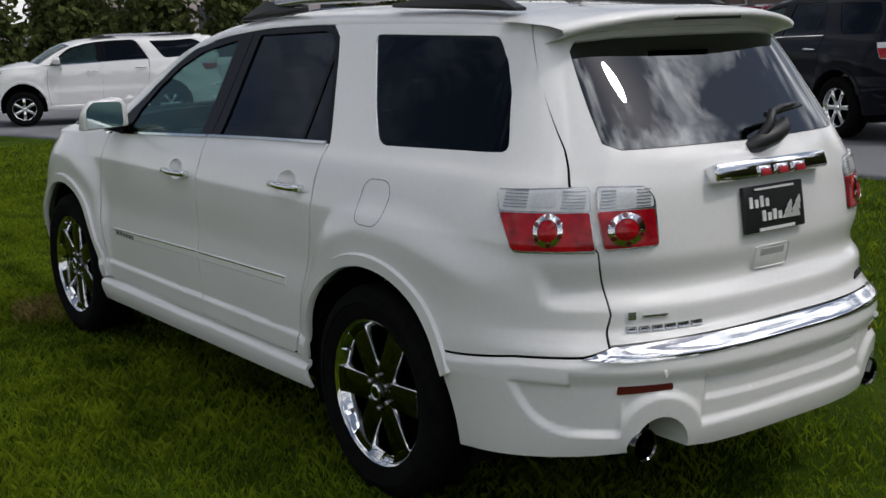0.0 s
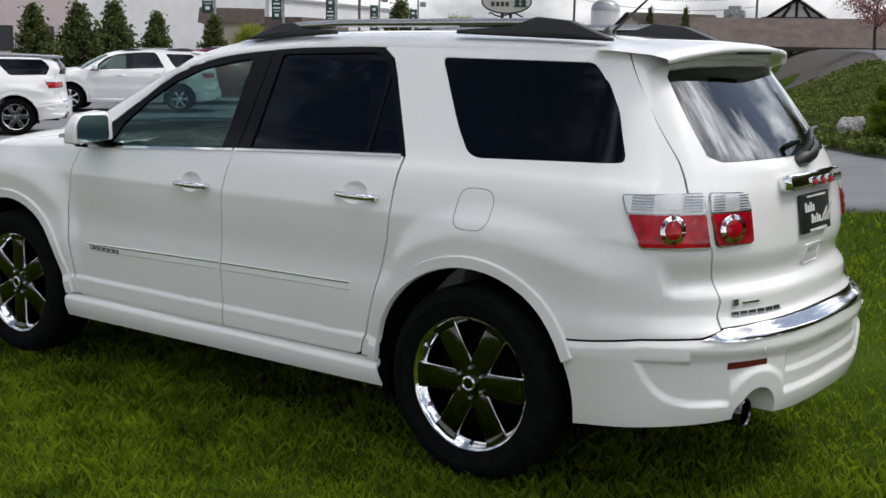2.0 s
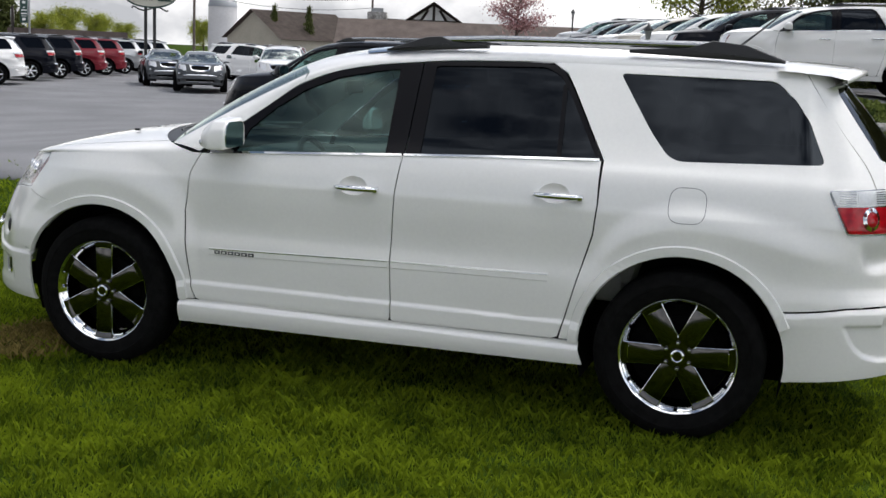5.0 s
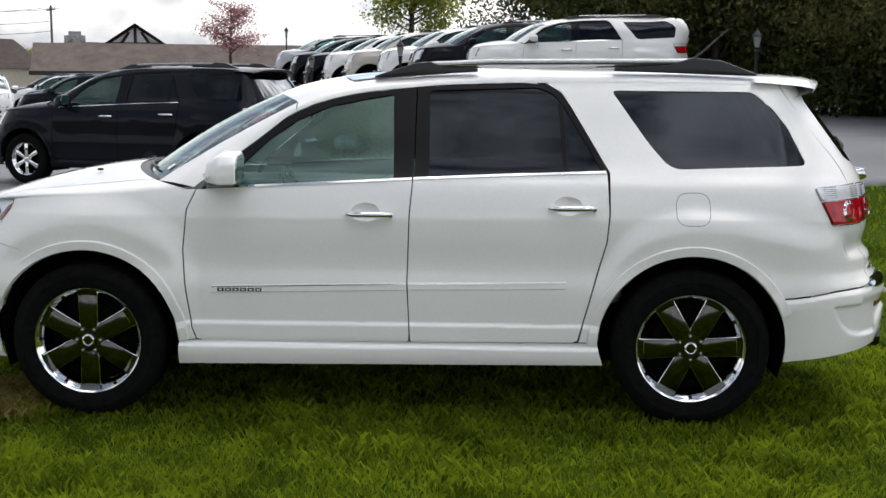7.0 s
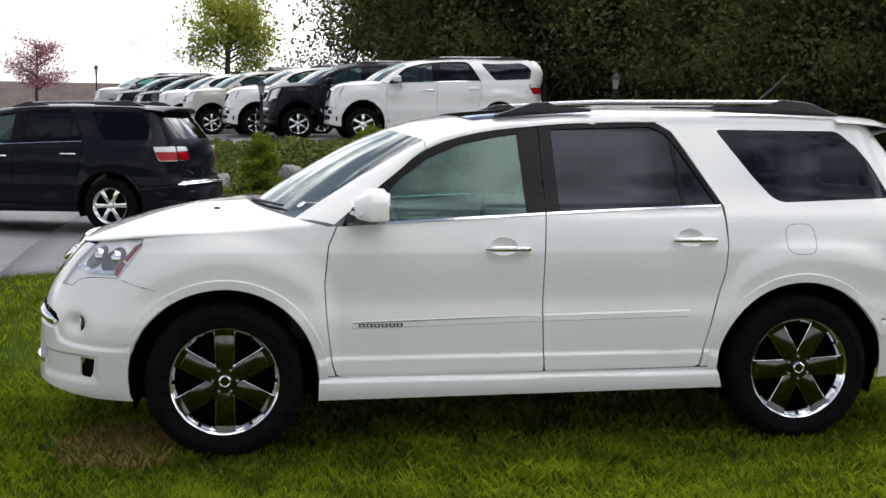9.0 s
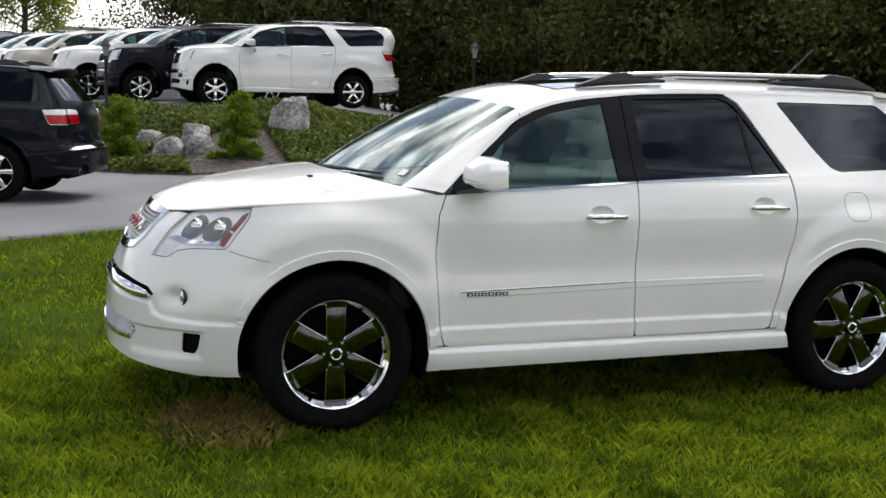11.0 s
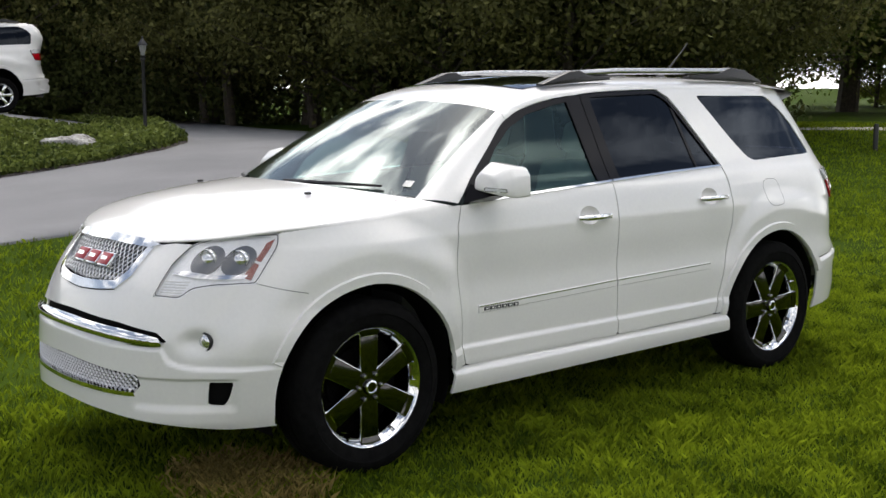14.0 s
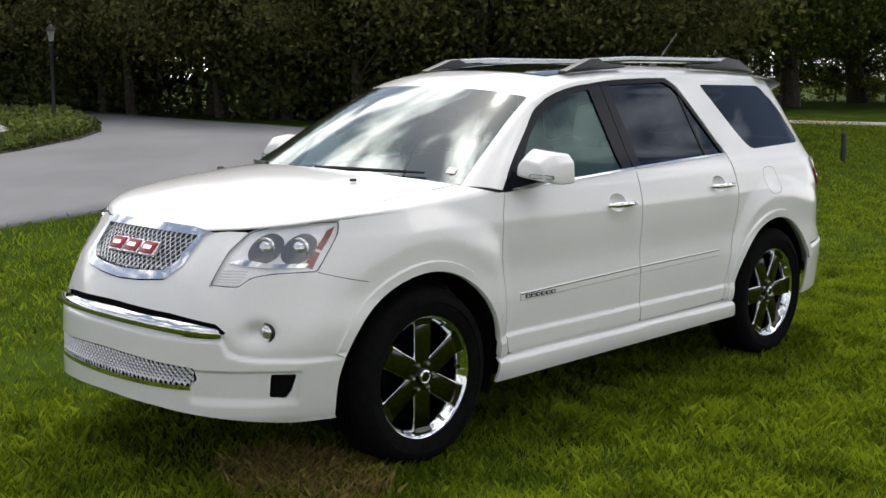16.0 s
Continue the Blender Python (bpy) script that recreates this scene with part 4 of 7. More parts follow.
        mir = part("door_mirror", mb, coat, root, "body-coloured door mirror")
        foot = bmesh.new()
        for x, y, z in ((0.925, 0.862, 1.165), (0.76, 0.882, 1.168), (0.75, 0.86, 1.225), (0.87, 0.845, 1.255), (0.84, 0.97, 1.203), (0.74, 0.97, 1.200), (0.76, 0.94, 1.232), (0.84, 0.92, 1.236)):
            foot.verts.new((x, y * sd, z))
        bmesh.ops.convex_hull(foot, input=foot.verts[:])
        part("mirror_foot", foot, FRAME, mir, "black mirror foot", False)
        part("mirror_glass", prism(rounded([(-0.092, 1.214), (-0.088, 1.335), (0.060, 1.338), (0.094, 1.300), (0.094, 1.210)], 0.025), -0.003, 0.003, 0.0), MIRROR, mir, m=Matrix.Translation((0.707, 0.988 * sd, 0.0)) @ Matrix.Rotation(radians(90), 4, "Z") @ Matrix.Diagonal((sd, 1, 1, 1)))
        if fine:
            ts = part("turn_signal", prism(rounded([(-0.062, 1.226), (-0.060, 1.246), (0.058, 1.242), (0.062, 1.224)], 0.006, 3), -0.004, 0.004, 0.0), DARKCHROME, mir, "grey framed turn signal strip", m=Matrix.Translation((0.868, 1.024 * sd, 0.0)) @ Matrix.Rotation(radians(110 * sd), 4, "Z"))
            part("signal_lens", prism(rounded([(-0.055, 1.230), (-0.054, 1.242), (0.052, 1.238), (0.055, 1.228)], 0.004, 3), -0.0065, 0.0065, 0.0), LENS_W, ts)
        # roof rail
        if rack:
            rr = bmesh.new()
            y = 0.515
            add_tube(rr, [(-0.16, y * sd, 1.776), (-0.5, (y + 0.01) * sd, 1.792), (-1.0, (y + 0.01) * sd, 1.796), (-1.58, y * sd, 1.800)], 0.019, 10)
            rail = part("roof_rail", rr, DARKCHROME, root, "satin silver roof rail")
            part("rail_foot", prism([(0.09, 1.722), (-0.12, 1.790), (-0.20, 1.796), (-0.26, 1.770), (-0.44, 1.762), (-0.44, 1.745), (0.09, 1.712)], min((y - 0.028) * sd, (y + 0.028) * sd), max((y - 0.028) * sd, (y + 0.028) * sd), 0.008), TRIM, rail, "black plastic rail foot")
            part("rail_foot", prism([(-1.14, 1.768), (-1.42, 1.786), (-1.53, 1.822), (-1.68, 1.808), (-1.86, 1.742), (-1.86, 1.730), (-1.14, 1.752)], min((y - 0.028) * sd, (y + 0.028) * sd), max((y - 0.028) * sd, (y + 0.028) * sd), 0.008), TRIM, rail, "black plastic rail foot")
        # wheels
        for ax in (AX, -AX):
            make_wheel(root, Matrix.Translation((ax, (0.918 - 0.106) * sd, 0.392)) @ Matrix.Rotation(0 if sd > 0 else math.pi, 4, "Z") @ Matrix.Rotation(radians(0 if ax > 0 else -28 * sd), 4, "Y"), fancy_wheel)
        if fine:
            ribbon_part("side_moulding", at, [(0.878, 0.664), (-0.093, 0.688)], 0.042, coat, fdoor, lift=0.0035, side=sd, thick=0.006)
            ribbon_part("side_moulding", at, [(-0.108, 0.688), (-0.889, 0.700)], 0.042, coat, rdoor, lift=0.0035, side=sd, thick=0.006)
            ribbon_part("moulding_line", at, [(0.876, 0.676), (-0.093, 0.700)], 0.005, CHROME, fdoor, lift=0.006, side=sd, thick=0.004)
            ribbon_part("moulding_line", at, [(-0.108, 0.700), (-0.887, 0.712)], 0.005, CHROME, rdoor, lift=0.006, side=sd, thick=0.004)
            fl = [] if sd < 0 else rounded([(-1.42, 1.005), (-1.42, 1.16), (-1.585, 1.16), (-1.585, 1.005)], 0.06, 6)
            if fl:
                ribbon_part("fuel_door_seam", at, fl + [fl[0]], 0.0025, GREYP, quarter, lift=0.001, side=sd)
            # dark gaps behind the panel joints
            for line in ([(0.952, 1.158), (0.995, 1.064), (1.015, 0.866), (1.005, 0.695), (0.978, 0.47), (0.958, 0.41), (0.92, 0.402)], [(-0.125, 1.213), (-0.112, 1.046), (-0.101, 0.707), (-0.113, 0.45), (-0.113, 0.43)],
                         [(-1.094, 1.254), (-1.098, 1.055), (-1.086, 0.916), (-1.03, 0.718), (-0.978, 0.518), (-0.95, 0.416)], [(1.04, 0.404), (-1.05, 0.410)]):
                ribbon_part("panel_gap", at, line, 0.03, MATT, root, lift=-0.011, side=sd)
            ribbon_part("panel_gap", at, [(-2.05, 1.69), (-2.27, 1.51), (-2.49, 1.306), (-2.548, 1.21), (-2.722, 0.999), (-2.733, 0.913), (-2.754, 0.808), (-2.714, 0.712)], 0.03, MATT, root, lift=-0.011, side=sd)
    # roof, windscreen, hood
    v, f = [], []
    for sd in (1, -1):
        a, b = patch(lambda i, j: (lambda p: (p[0], p[1] * sd, p[2]))(roof_at(S, i, j)), 26 if fine else 10, 12 if fine else 6, flip=sd > 0)
        f += [[k + len(v) for k in q] for q in b]
        v += a
    bm = bmesh.new()
    bm.from_mesh(mesh_of("roof", v, f, coat))
    bmesh.ops.remove_doubles(bm, verts=bm.verts, dist=1e-4)
    roof = part("roof", bm, coat, root)
    v, f = patch(lambda i, j: screen_at(S, i * 2, j) if i <= 0.5 else (lambda p: (p[0], -p[1], p[2]))(screen_at(S, 2 - 2 * i, j)), 20, 8, flip=True)
    child("windscreen", mesh_of("windscreen", v, f, GLASS_W), root, "windscreen mirroring the clouds")
    hood_bits = []
    for sd in (1, -1):
        at_h = lambda i, j: (lambda p: (p[0], p[1] * sd, p[2]))(hood_at(S, i, 0.30 + 0.70 * j))
        hood_bits.append(patch(at_h, 24 if fine else 10, 10, flip=sd > 0))
        at_g = lambda i, j: (lambda p: (p[0], p[1] * sd, p[2]))(hood_at(S, i, 0.292 * j))
        patch_part("fender_top", at_g, 24 if fine else 10, 5, coat, root, flip=sd > 0)
        if fine:
            at_k = lambda i, j: (lambda p: (p[0], p[1] * sd, p[2] - 0.008))(hood_at(S, i, 0.28 + 0.03 * j))
            patch_part("panel_gap", at_k, 24, 2, MATT, root, flip=sd > 0)
    v, f = [], []
    for a, b in hood_bits:
        f += [[k + len(v) for k in q] for q in b]
        v += a
    bm = bmesh.new()
    bm.from_mesh(mesh_of("hood", v, f, coat))
    bmesh.ops.remove_doubles(bm, verts=bm.verts, dist=1e-4)
    part("hood", bm, coat, root)
    # nose
    B = dict(parent=root, du=0.014 if fine else du, dz=0.010 if fine else du)
    o = ux([(1.957, 0.290)]) + [(2.08, 0.293), (2.43, 0.320), (2.80, 0.345), (E_F, 0.352), (E_F, 0.425), (2.93, 0.430), (2.61, 0.435), (2.57, 0.475), (2.59, 0.520), (2.97, 0.537), (E_F, 0.540),
                                 (E_F, 0.655), (2.91, 0.650), (2.62, 0.648), (2.46, 0.650), (2.43, 0.668), (2.49, 0.700), (2.75, 0.727), (E_F, 0.738), (E_F, 0.825), (2.98, 0.832), (2.84, 0.848), (2.765, 0.905), (2.72, 1.034),
                                 (2.60, 1.048), (2.49, 1.048), (2.545, 0.976), (2.572, 0.840), (2.405, 0.836), (2.355, 0.873), (2.245, 0.887), (2.02, 0.8965), (1.755, 0.8475)]
    o += ux(arc(AX, AZ, AR, 55.5, -12.5, 10))
    vent = rounded([(2.055, 0.500), (2.18, 0.501), (2.185, 0.405), (2.10, 0.400), (2.075, 0.43)], 0.012, 3)
    bumper = both(at, o, coat, "front_bumper", holes=[vent], **B)
    for sd in (1, -1):
        chart_part("vent", at, vent, MATT, bumper, "black bumper vent", lift=-0.03, du=du, dz=du, thick=0, side=sd)
        c = Vector(at(2.228, 0.664))
        fg = part("fog_lamp", lathe([(0.042, -0.045), (0.043, 0.010), (0.039, 0.014), (0.035, 0.004)], 28), TRIM, bumper, "round fog lamp in a scooped recess",
                  m=Matrix.Translation((c.x - 0.005, (c.y + 0.000) * sd, c.z)) @ Matrix.Rotation(radians(-72 if sd > 0 else -108), 4, "Z"))
        part("fog_lens", lathe([(0.036, 0.002), (0.029, 0.009), (0.016, 0.014), (0.0, 0.015)], 24), LENS_C, fg, "clear fluted lens")
        part("fog_ring", lathe([(0.0385, 0.010), (0.037, 0.0155), (0.033, 0.011)], 28), CHROME, fg)
    both(at, [(2.40, 0.64), (2.42, 0.71), (2.75, 0.745), (E_F, 0.755), (E_F, 0.64), (2.8, 0.63)], MATT, "bumper_slot", bumper, lift=-0.03, du=du, dz=du, thick=0)
    bar_at = lambda u, z: at(u, z, 0.020 * max(0.0, 1 - ((z - 0.667 - 0.014 * smooth((u - 2.46) / 0.5)) / 0.030) ** 2))
    both(bar_at, rounded([(2.442, 0.652), (2.462, 0.680), (2.55, 0.690), (2.75, 0.703), (E_F, 0.710), (E_F, 0.657), (2.91, 0.650), (2.62, 0.645), (2.50, 0.645)], [0.01, 0.01, 0.02, 0.02, 0, 0, 0.02, 0.02, 0.02], 3), CHROME, "chrome_bar", bumper, "chrome bar across the bumper", lift=0.004, du=du, dz=0.006, thick=0.02)
    both(at, [(2.56, 0.425), (2.58, 0.525), (E_F, 0.545), (E_F, 0.42)], MATT, "lower_grille", bumper, "lower grille with mesh", lift=-0.035, du=du, dz=du, thick=0)
    both(at, [(2.60, 0.429), (2.607, 0.447), (2.93, 0.444), (E_F, 0.440), (E_F, 0.421), (2.93, 0.425)], CHROME, "grille_sill", bumper, lift=0.004, du=du, dz=0.01, thick=0.02)
    both(at, [(2.70, 1.05), (2.75, 0.89), (2.83, 0.835), (E_F, 0.815), (E_F, 1.06)], MATT, "grille", root, "chrome mesh grille", lift=-0.03, du=du, dz=du, thick=0)
    fr = [(2.715, 1.036), (2.76, 0.908), (2.835, 0.852), (2.98, 0.836), (E_F, 0.829)]
    fi = [(E_F, 0.866), (2.97, 0.872), (2.855, 0.884), (2.80, 0.925), (2.755, 1.036)]
    both(at, fr + fi, CHROME, "grille_frame", root, "chrome grille surround", lift=0.006, du=0.05, dz=0.015, thick=0.02)
    top = [(E_F, 1.028), (2.74, 1.022), (2.68, 1.038), (2.80, 1.054), (E_F, 1.060)]
    both(at, top, CHROME, "grille_cap", root, "chrome strip above the grille", lift=0.008, du=0.05, dz=0.01, thick=0.02)
    if fine:
        lattice(S, root, fi + [(E_F, 1.036)], 0.0255)
        lattice(S, bumper, [(2.585, 0.45), (2.60, 0.516), (E_F, 0.536), (E_F, 0.442), (2.93, 0.446)], 0.0205)
    # tail
    tg = [(-2.060, 1.692), (-2.272, 1.508), (-2.491, 1.306), (-2.551, 1.208), (-2.724, 0.999), (-2.735, 0.913), (-2.755, 0.808), (-2.722, 0.722), (-2.95, 0.728), (-3.16, 0.732), (E_R, 0.735), (E_R, 1.300), (-3.2, 1.302), (-2.82, 1.300), (-2.71, 1.322), (-2.66, 1.40), (-2.54, 1.600), (-2.60, 1.630), (-3.0, 1.642), (E_R, 1.645), (E_R, 1.692)]
    gate = both(at, tg, coat, "tailgate", **B)
    bl = [(E_R, 1.304), (-3.2, 1.306), (-2.825, 1.304), (-2.715, 1.326), (-2.665, 1.40), (-2.545, 1.598), (-2.60, 1.626), (-3.0, 1.638), (E_R, 1.641)]
    both(at, bl, GLASS_R, "rear_window", gate, "dark rear window", lift=-0.004, du=du, dz=du, thick=0)
    o = [(-1.905, 0.642), (-2.24, 0.674), (-2.57, 0.684), (-2.72, 0.712), (-3.16, 0.722), (E_R, 0.725), (E_R, 0.385), (-3.16, 0.380)] + [(-2.925 + 0.128 * math.cos(radians(a)), 0.385 + 0.112 * math.sin(radians(a))) for a in range(180, -1, -15)] + [(-2.38, 0.358), (-2.0, 0.330)]
    o += ux(arc(-AX, AZ, AR, 188.5, 147.5, 10))
    rb = both(at, o, coat, "rear_bumper", **B)
    ch = [(-2.565, 0.682), (-2.72, 0.714), (-3.0, 0.724), (E_R, 0.727), (E_R, 0.690), (-3.0, 0.682), (-2.76, 0.676)]
    both(at, ch, CHROME, "bumper_chrome", rb, "chrome strip on the rear bumper", lift=0.006, du=du, dz=0.012, thick=0.01)
    for sd in (1, -1):
        bm = bmesh.new()
        ring = [at(-2.925 + 0.128 * math.cos(radians(a)), 0.385 + 0.112 * math.sin(radians(a))) for a in range(0, 181, 10)]
        rows = [[bm.verts.new((p[0] + dx, (p[1] * (1 - k) + 0.50 * k) * sd, p[2] * (1 - k) + 0.40 * k)) for p in ring] for dx, k in ((0.0, 0.0), (0.06, 0.03), (0.16, 0.10))]
        for p, q in zip(rows, rows[1:]):
            for k in range(len(p) - 1):
                bm.faces.new((p[k], p[k + 1], q[k + 1], q[k]))
        part("exhaust_shroud", bm, coat, rb, "body-coloured exhaust surround")
        chart_part("exhaust_recess", at, [(-2.78, 0.36), (-2.78, 0.52), (-3.07, 0.52), (-3.07, 0.36)], MATT, rb, lift=-0.16, du=du, dz=du, thick=0, side=sd)
        p = Vector(at(-2.91, 0.44))
        part("exhaust_tip", lathe([(0.050, -0.12), (0.054, 0.03), (0.050, 0.036), (0.045, 0.03), (0.043, -0.08), (0.0, -0.08)], 28), DIMCHROME, rb, "dark chrome exhaust tip", m=Matrix.Translation((p.x + 0.060, (p.y + 0.030) * sd, 0.402)) @ Matrix.Rotation(radians(90), 4, "Z"))
        chart_part("reflector", at, rounded([(-2.72, 0.598), (-2.97, 0.600), (-2.97, 0.578), (-2.715, 0.572)], 0.006, 3), LENS_RD, rb, "dark red reflector", lift=0.003, side=sd, thick=0.005)
        if fine:
            part("parking_sensor", lathe([(0.012, 0.0), (0.012, 0.004), (0.0, 0.005)], 14), coat, rb, m=Matrix.Translation((at(-2.93, 0.636)[0] - 0.003, at(-2.93, 0.636)[1] * sd, 0.636)) @ Matrix.Rotation(radians(110 if sd > 0 else 70), 4, "Z"))
    # roof spoiler
    def spoiler(i, j):
        y = (2 * i - 1) * 0.60
        k = 1 - (abs(y) / 0.60) ** 4
        prof = [(-1.86, 1.748 + 0.0), (-2.02, 1.744), (-2.17, 1.732), (-2.238, 1.718), (-2.238, 1.700), (-2.18, 1.685), (-2.09, 1.655)]
        x, z = prof[round(j * 6)]
        return (x + 0.10 * (abs(y) / 0.60) ** 3 * (1 if j > 0.1 else 0.3), y * (1 - 0.05 * j), z - 0.05 * (abs(y) / 0.60) ** 3)

    patch_part("roof_spoiler", spoiler, 20, 6, coat, root, "body-coloured roof spoiler", flip=False)
    part("brake_light", box(-2.236, -2.215, -0.16, 0.16, 1.690, 1.706, 0.003), LENS_RD if not fine else TRIM, root, "high brake light")
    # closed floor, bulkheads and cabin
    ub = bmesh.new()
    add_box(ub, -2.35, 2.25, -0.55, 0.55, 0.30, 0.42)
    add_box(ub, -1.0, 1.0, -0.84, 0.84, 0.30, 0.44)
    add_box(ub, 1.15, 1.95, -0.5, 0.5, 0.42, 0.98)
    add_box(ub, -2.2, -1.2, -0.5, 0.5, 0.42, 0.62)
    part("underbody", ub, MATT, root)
    cab = bmesh.new()
    add_box(cab, 0.72, 1.20, -0.74, 0.74, 0.55, 1.12, 0.06)
    add_box(cab, 0.60, 0.80, 0.14, 0.60, 0.98, 1.17, 0.05)
    add_box(cab, -0.3, 0.75, -0.13, 0.13, 0.45, 0.86, 0.04)
    part("dashboard", cab, DASH, root, "dark grey dashboard")
    if fine:
        sw = Matrix.Translation((0.52, 0.37, 1.06)) @ Matrix.Rotation(radians(-66), 4, "Y")
        wv = bmesh.new()
        add_tube(wv, [(0.185 * math.cos(2 * math.pi * k / 28), 0.185 * math.sin(2 * math.pi * k / 28), 0) for k in range(28)], 0.016, 8, True)
        add_box(wv, -0.05, 0.05, -0.06, 0.06, -0.03, 0.02, 0.015)
        for a in (0, 120, 240):
            add_box(wv, 0.03, 0.18, -0.014, 0.014, -0.008, 0.008, 0.0, Matrix.Rotation(radians(a + 180), 4, "Z"))
        bmesh.ops.transform(wv, matrix=sw, verts=wv.verts)
        part("steering_wheel", wv, DASH, root, "dark steering wheel")
        part("cabin_mirror", box(0.46, 0.49, -0.12, 0.12, 1.47, 1.54, 0.012), TRIM, root)
    for x in (0.05, -0.95):
        for y in (0.38, -0.38):
            seat(root, x, y, LEATHER)
    return root, S


def roof_at(S, a, b):
    """a: 0 at the tail to 1 at the windscreen; b: 0 at the side to 1 in the middle."""
    xs = -1.96 + (0.478 + 1.96) * a
    th = b * math.pi / 2
    c, s = power(math.cos(th), 2 / 2.3), power(math.sin(th), 2 / 2.3)
    z0 = S.cant(xs)
    return (xs + 0.15 * a * max(0.0, s - 0.50) / 0.50, S.half(xs, z0) * c, z0 + (S.roof(xs) - z0) * s)


def screen_at(S, s, t):
    """s: 0 at the pillar to 1 in the middle; t: 0 at the cowl to 1 at the roof."""
    b = 0.29 + 0.71 * s
    top = Vector(roof_at(S, 1.0, b))
    w = 0.790 * math.cos(s * math.pi / 2)
    k = 1 - (w / 0.790) ** 2
    base = Vector((1.165 + 0.21 * k, w, 1.192 + 0.03 * k))
    p = base.lerp(top, t)
    return p + Vector((0.55, 0, 0.83)) * (0.030 * 4 * t * (1 - t) * (0.35 + 0.65 * k))


def hood_at(S, i, v):
    """i: 0 at the cowl to 1 at the nose; v: 0 at the wing to 1 in the middle."""
    E_F = S.front + math.pi / 2
    u = 1.0 + (E_F - 1.0) * i
    z1 = S.fender(S.at(u, 1.06)[0])
    B = S.at(u, z1)
    z1 = S.fender(B[0])
    B = S.at(u, z1)
    k = (B[0] - 1.0) / (2.285 - 1.0)
    cx = 1.41 + (2.29 - 1.41) * min(1, max(0, k))
    th = v * math.pi / 2
    c, s = power(math.cos(th), 2 / 2.05), power(math.sin(th), 2 / 2.05)
    return (B[0] + (cx - B[0]) * s, B[1] * c, B[2] + (max(S.hood(cx), B[2]) - B[2]) * s)


def lattice(S, parent, outline, pitch):
    """A chrome mesh of slanting bars inside an outline on the nose, with its mirror image."""
    inside = lambda p: sum(((a[1] > p[1]) != (b[1] > p[1])) and p[0] < (b[0] - a[0]) * (p[1] - a[1]) / (b[1] - a[1]) + a[0] for a, b in zip(outline, outline[1:] + outline[:1])) % 2
    us, zs = [p[0] for p in outline], [p[1] for p in outline]
    E_F = S.front + math.pi / 2
    verts, faces = [], []
    # bars are laid out in distance across the nose and height
    for slope in (1, -1):
        k = -60
        while k < 60:
            run = []
            for j in range(160):
                y = j * 0.006
                z = k * pitch * 1.25 + slope * y * 1.0 + 0.9
                u = S.u_y(y, z) if 0.2 < z < 1.2 and y < 0.86 else 0
                if u and inside((u - 1e-4, z)):
                    run.append((u, z))
                elif run:
                    break
            if len(run) > 1:
                run = run[::2] + ([run[-1]] if len(run) % 2 == 0 else [])
                for sd in (1, -1):
                    base = len(verts)
                    for u, z in run:
                        p = Vector(S.at(u, z))
                        for dz, dx in ((-0.0078, 0.0), (0.0, 0.006), (0.0078, 0.0)):
                            verts.append((p.x - 0.012 + dx, p.y * sd, p.z + dz))
                    for i in range(len(run) - 1):
                        for q in (0, 1):
                            a = base + 3 * i + q
                            faces.append([a, a + 1, a + 4, a + 3])
            k += 1
    child("grille_mesh", mesh_of("grille_mesh", verts, faces, MESHM, False), parent, "bright woven mesh")


hero, HS = build_suv("white_suv", pose(0, 0.017, 0), "pearl white crossover with chrome wheels parked on grass", HERO, WHITE)


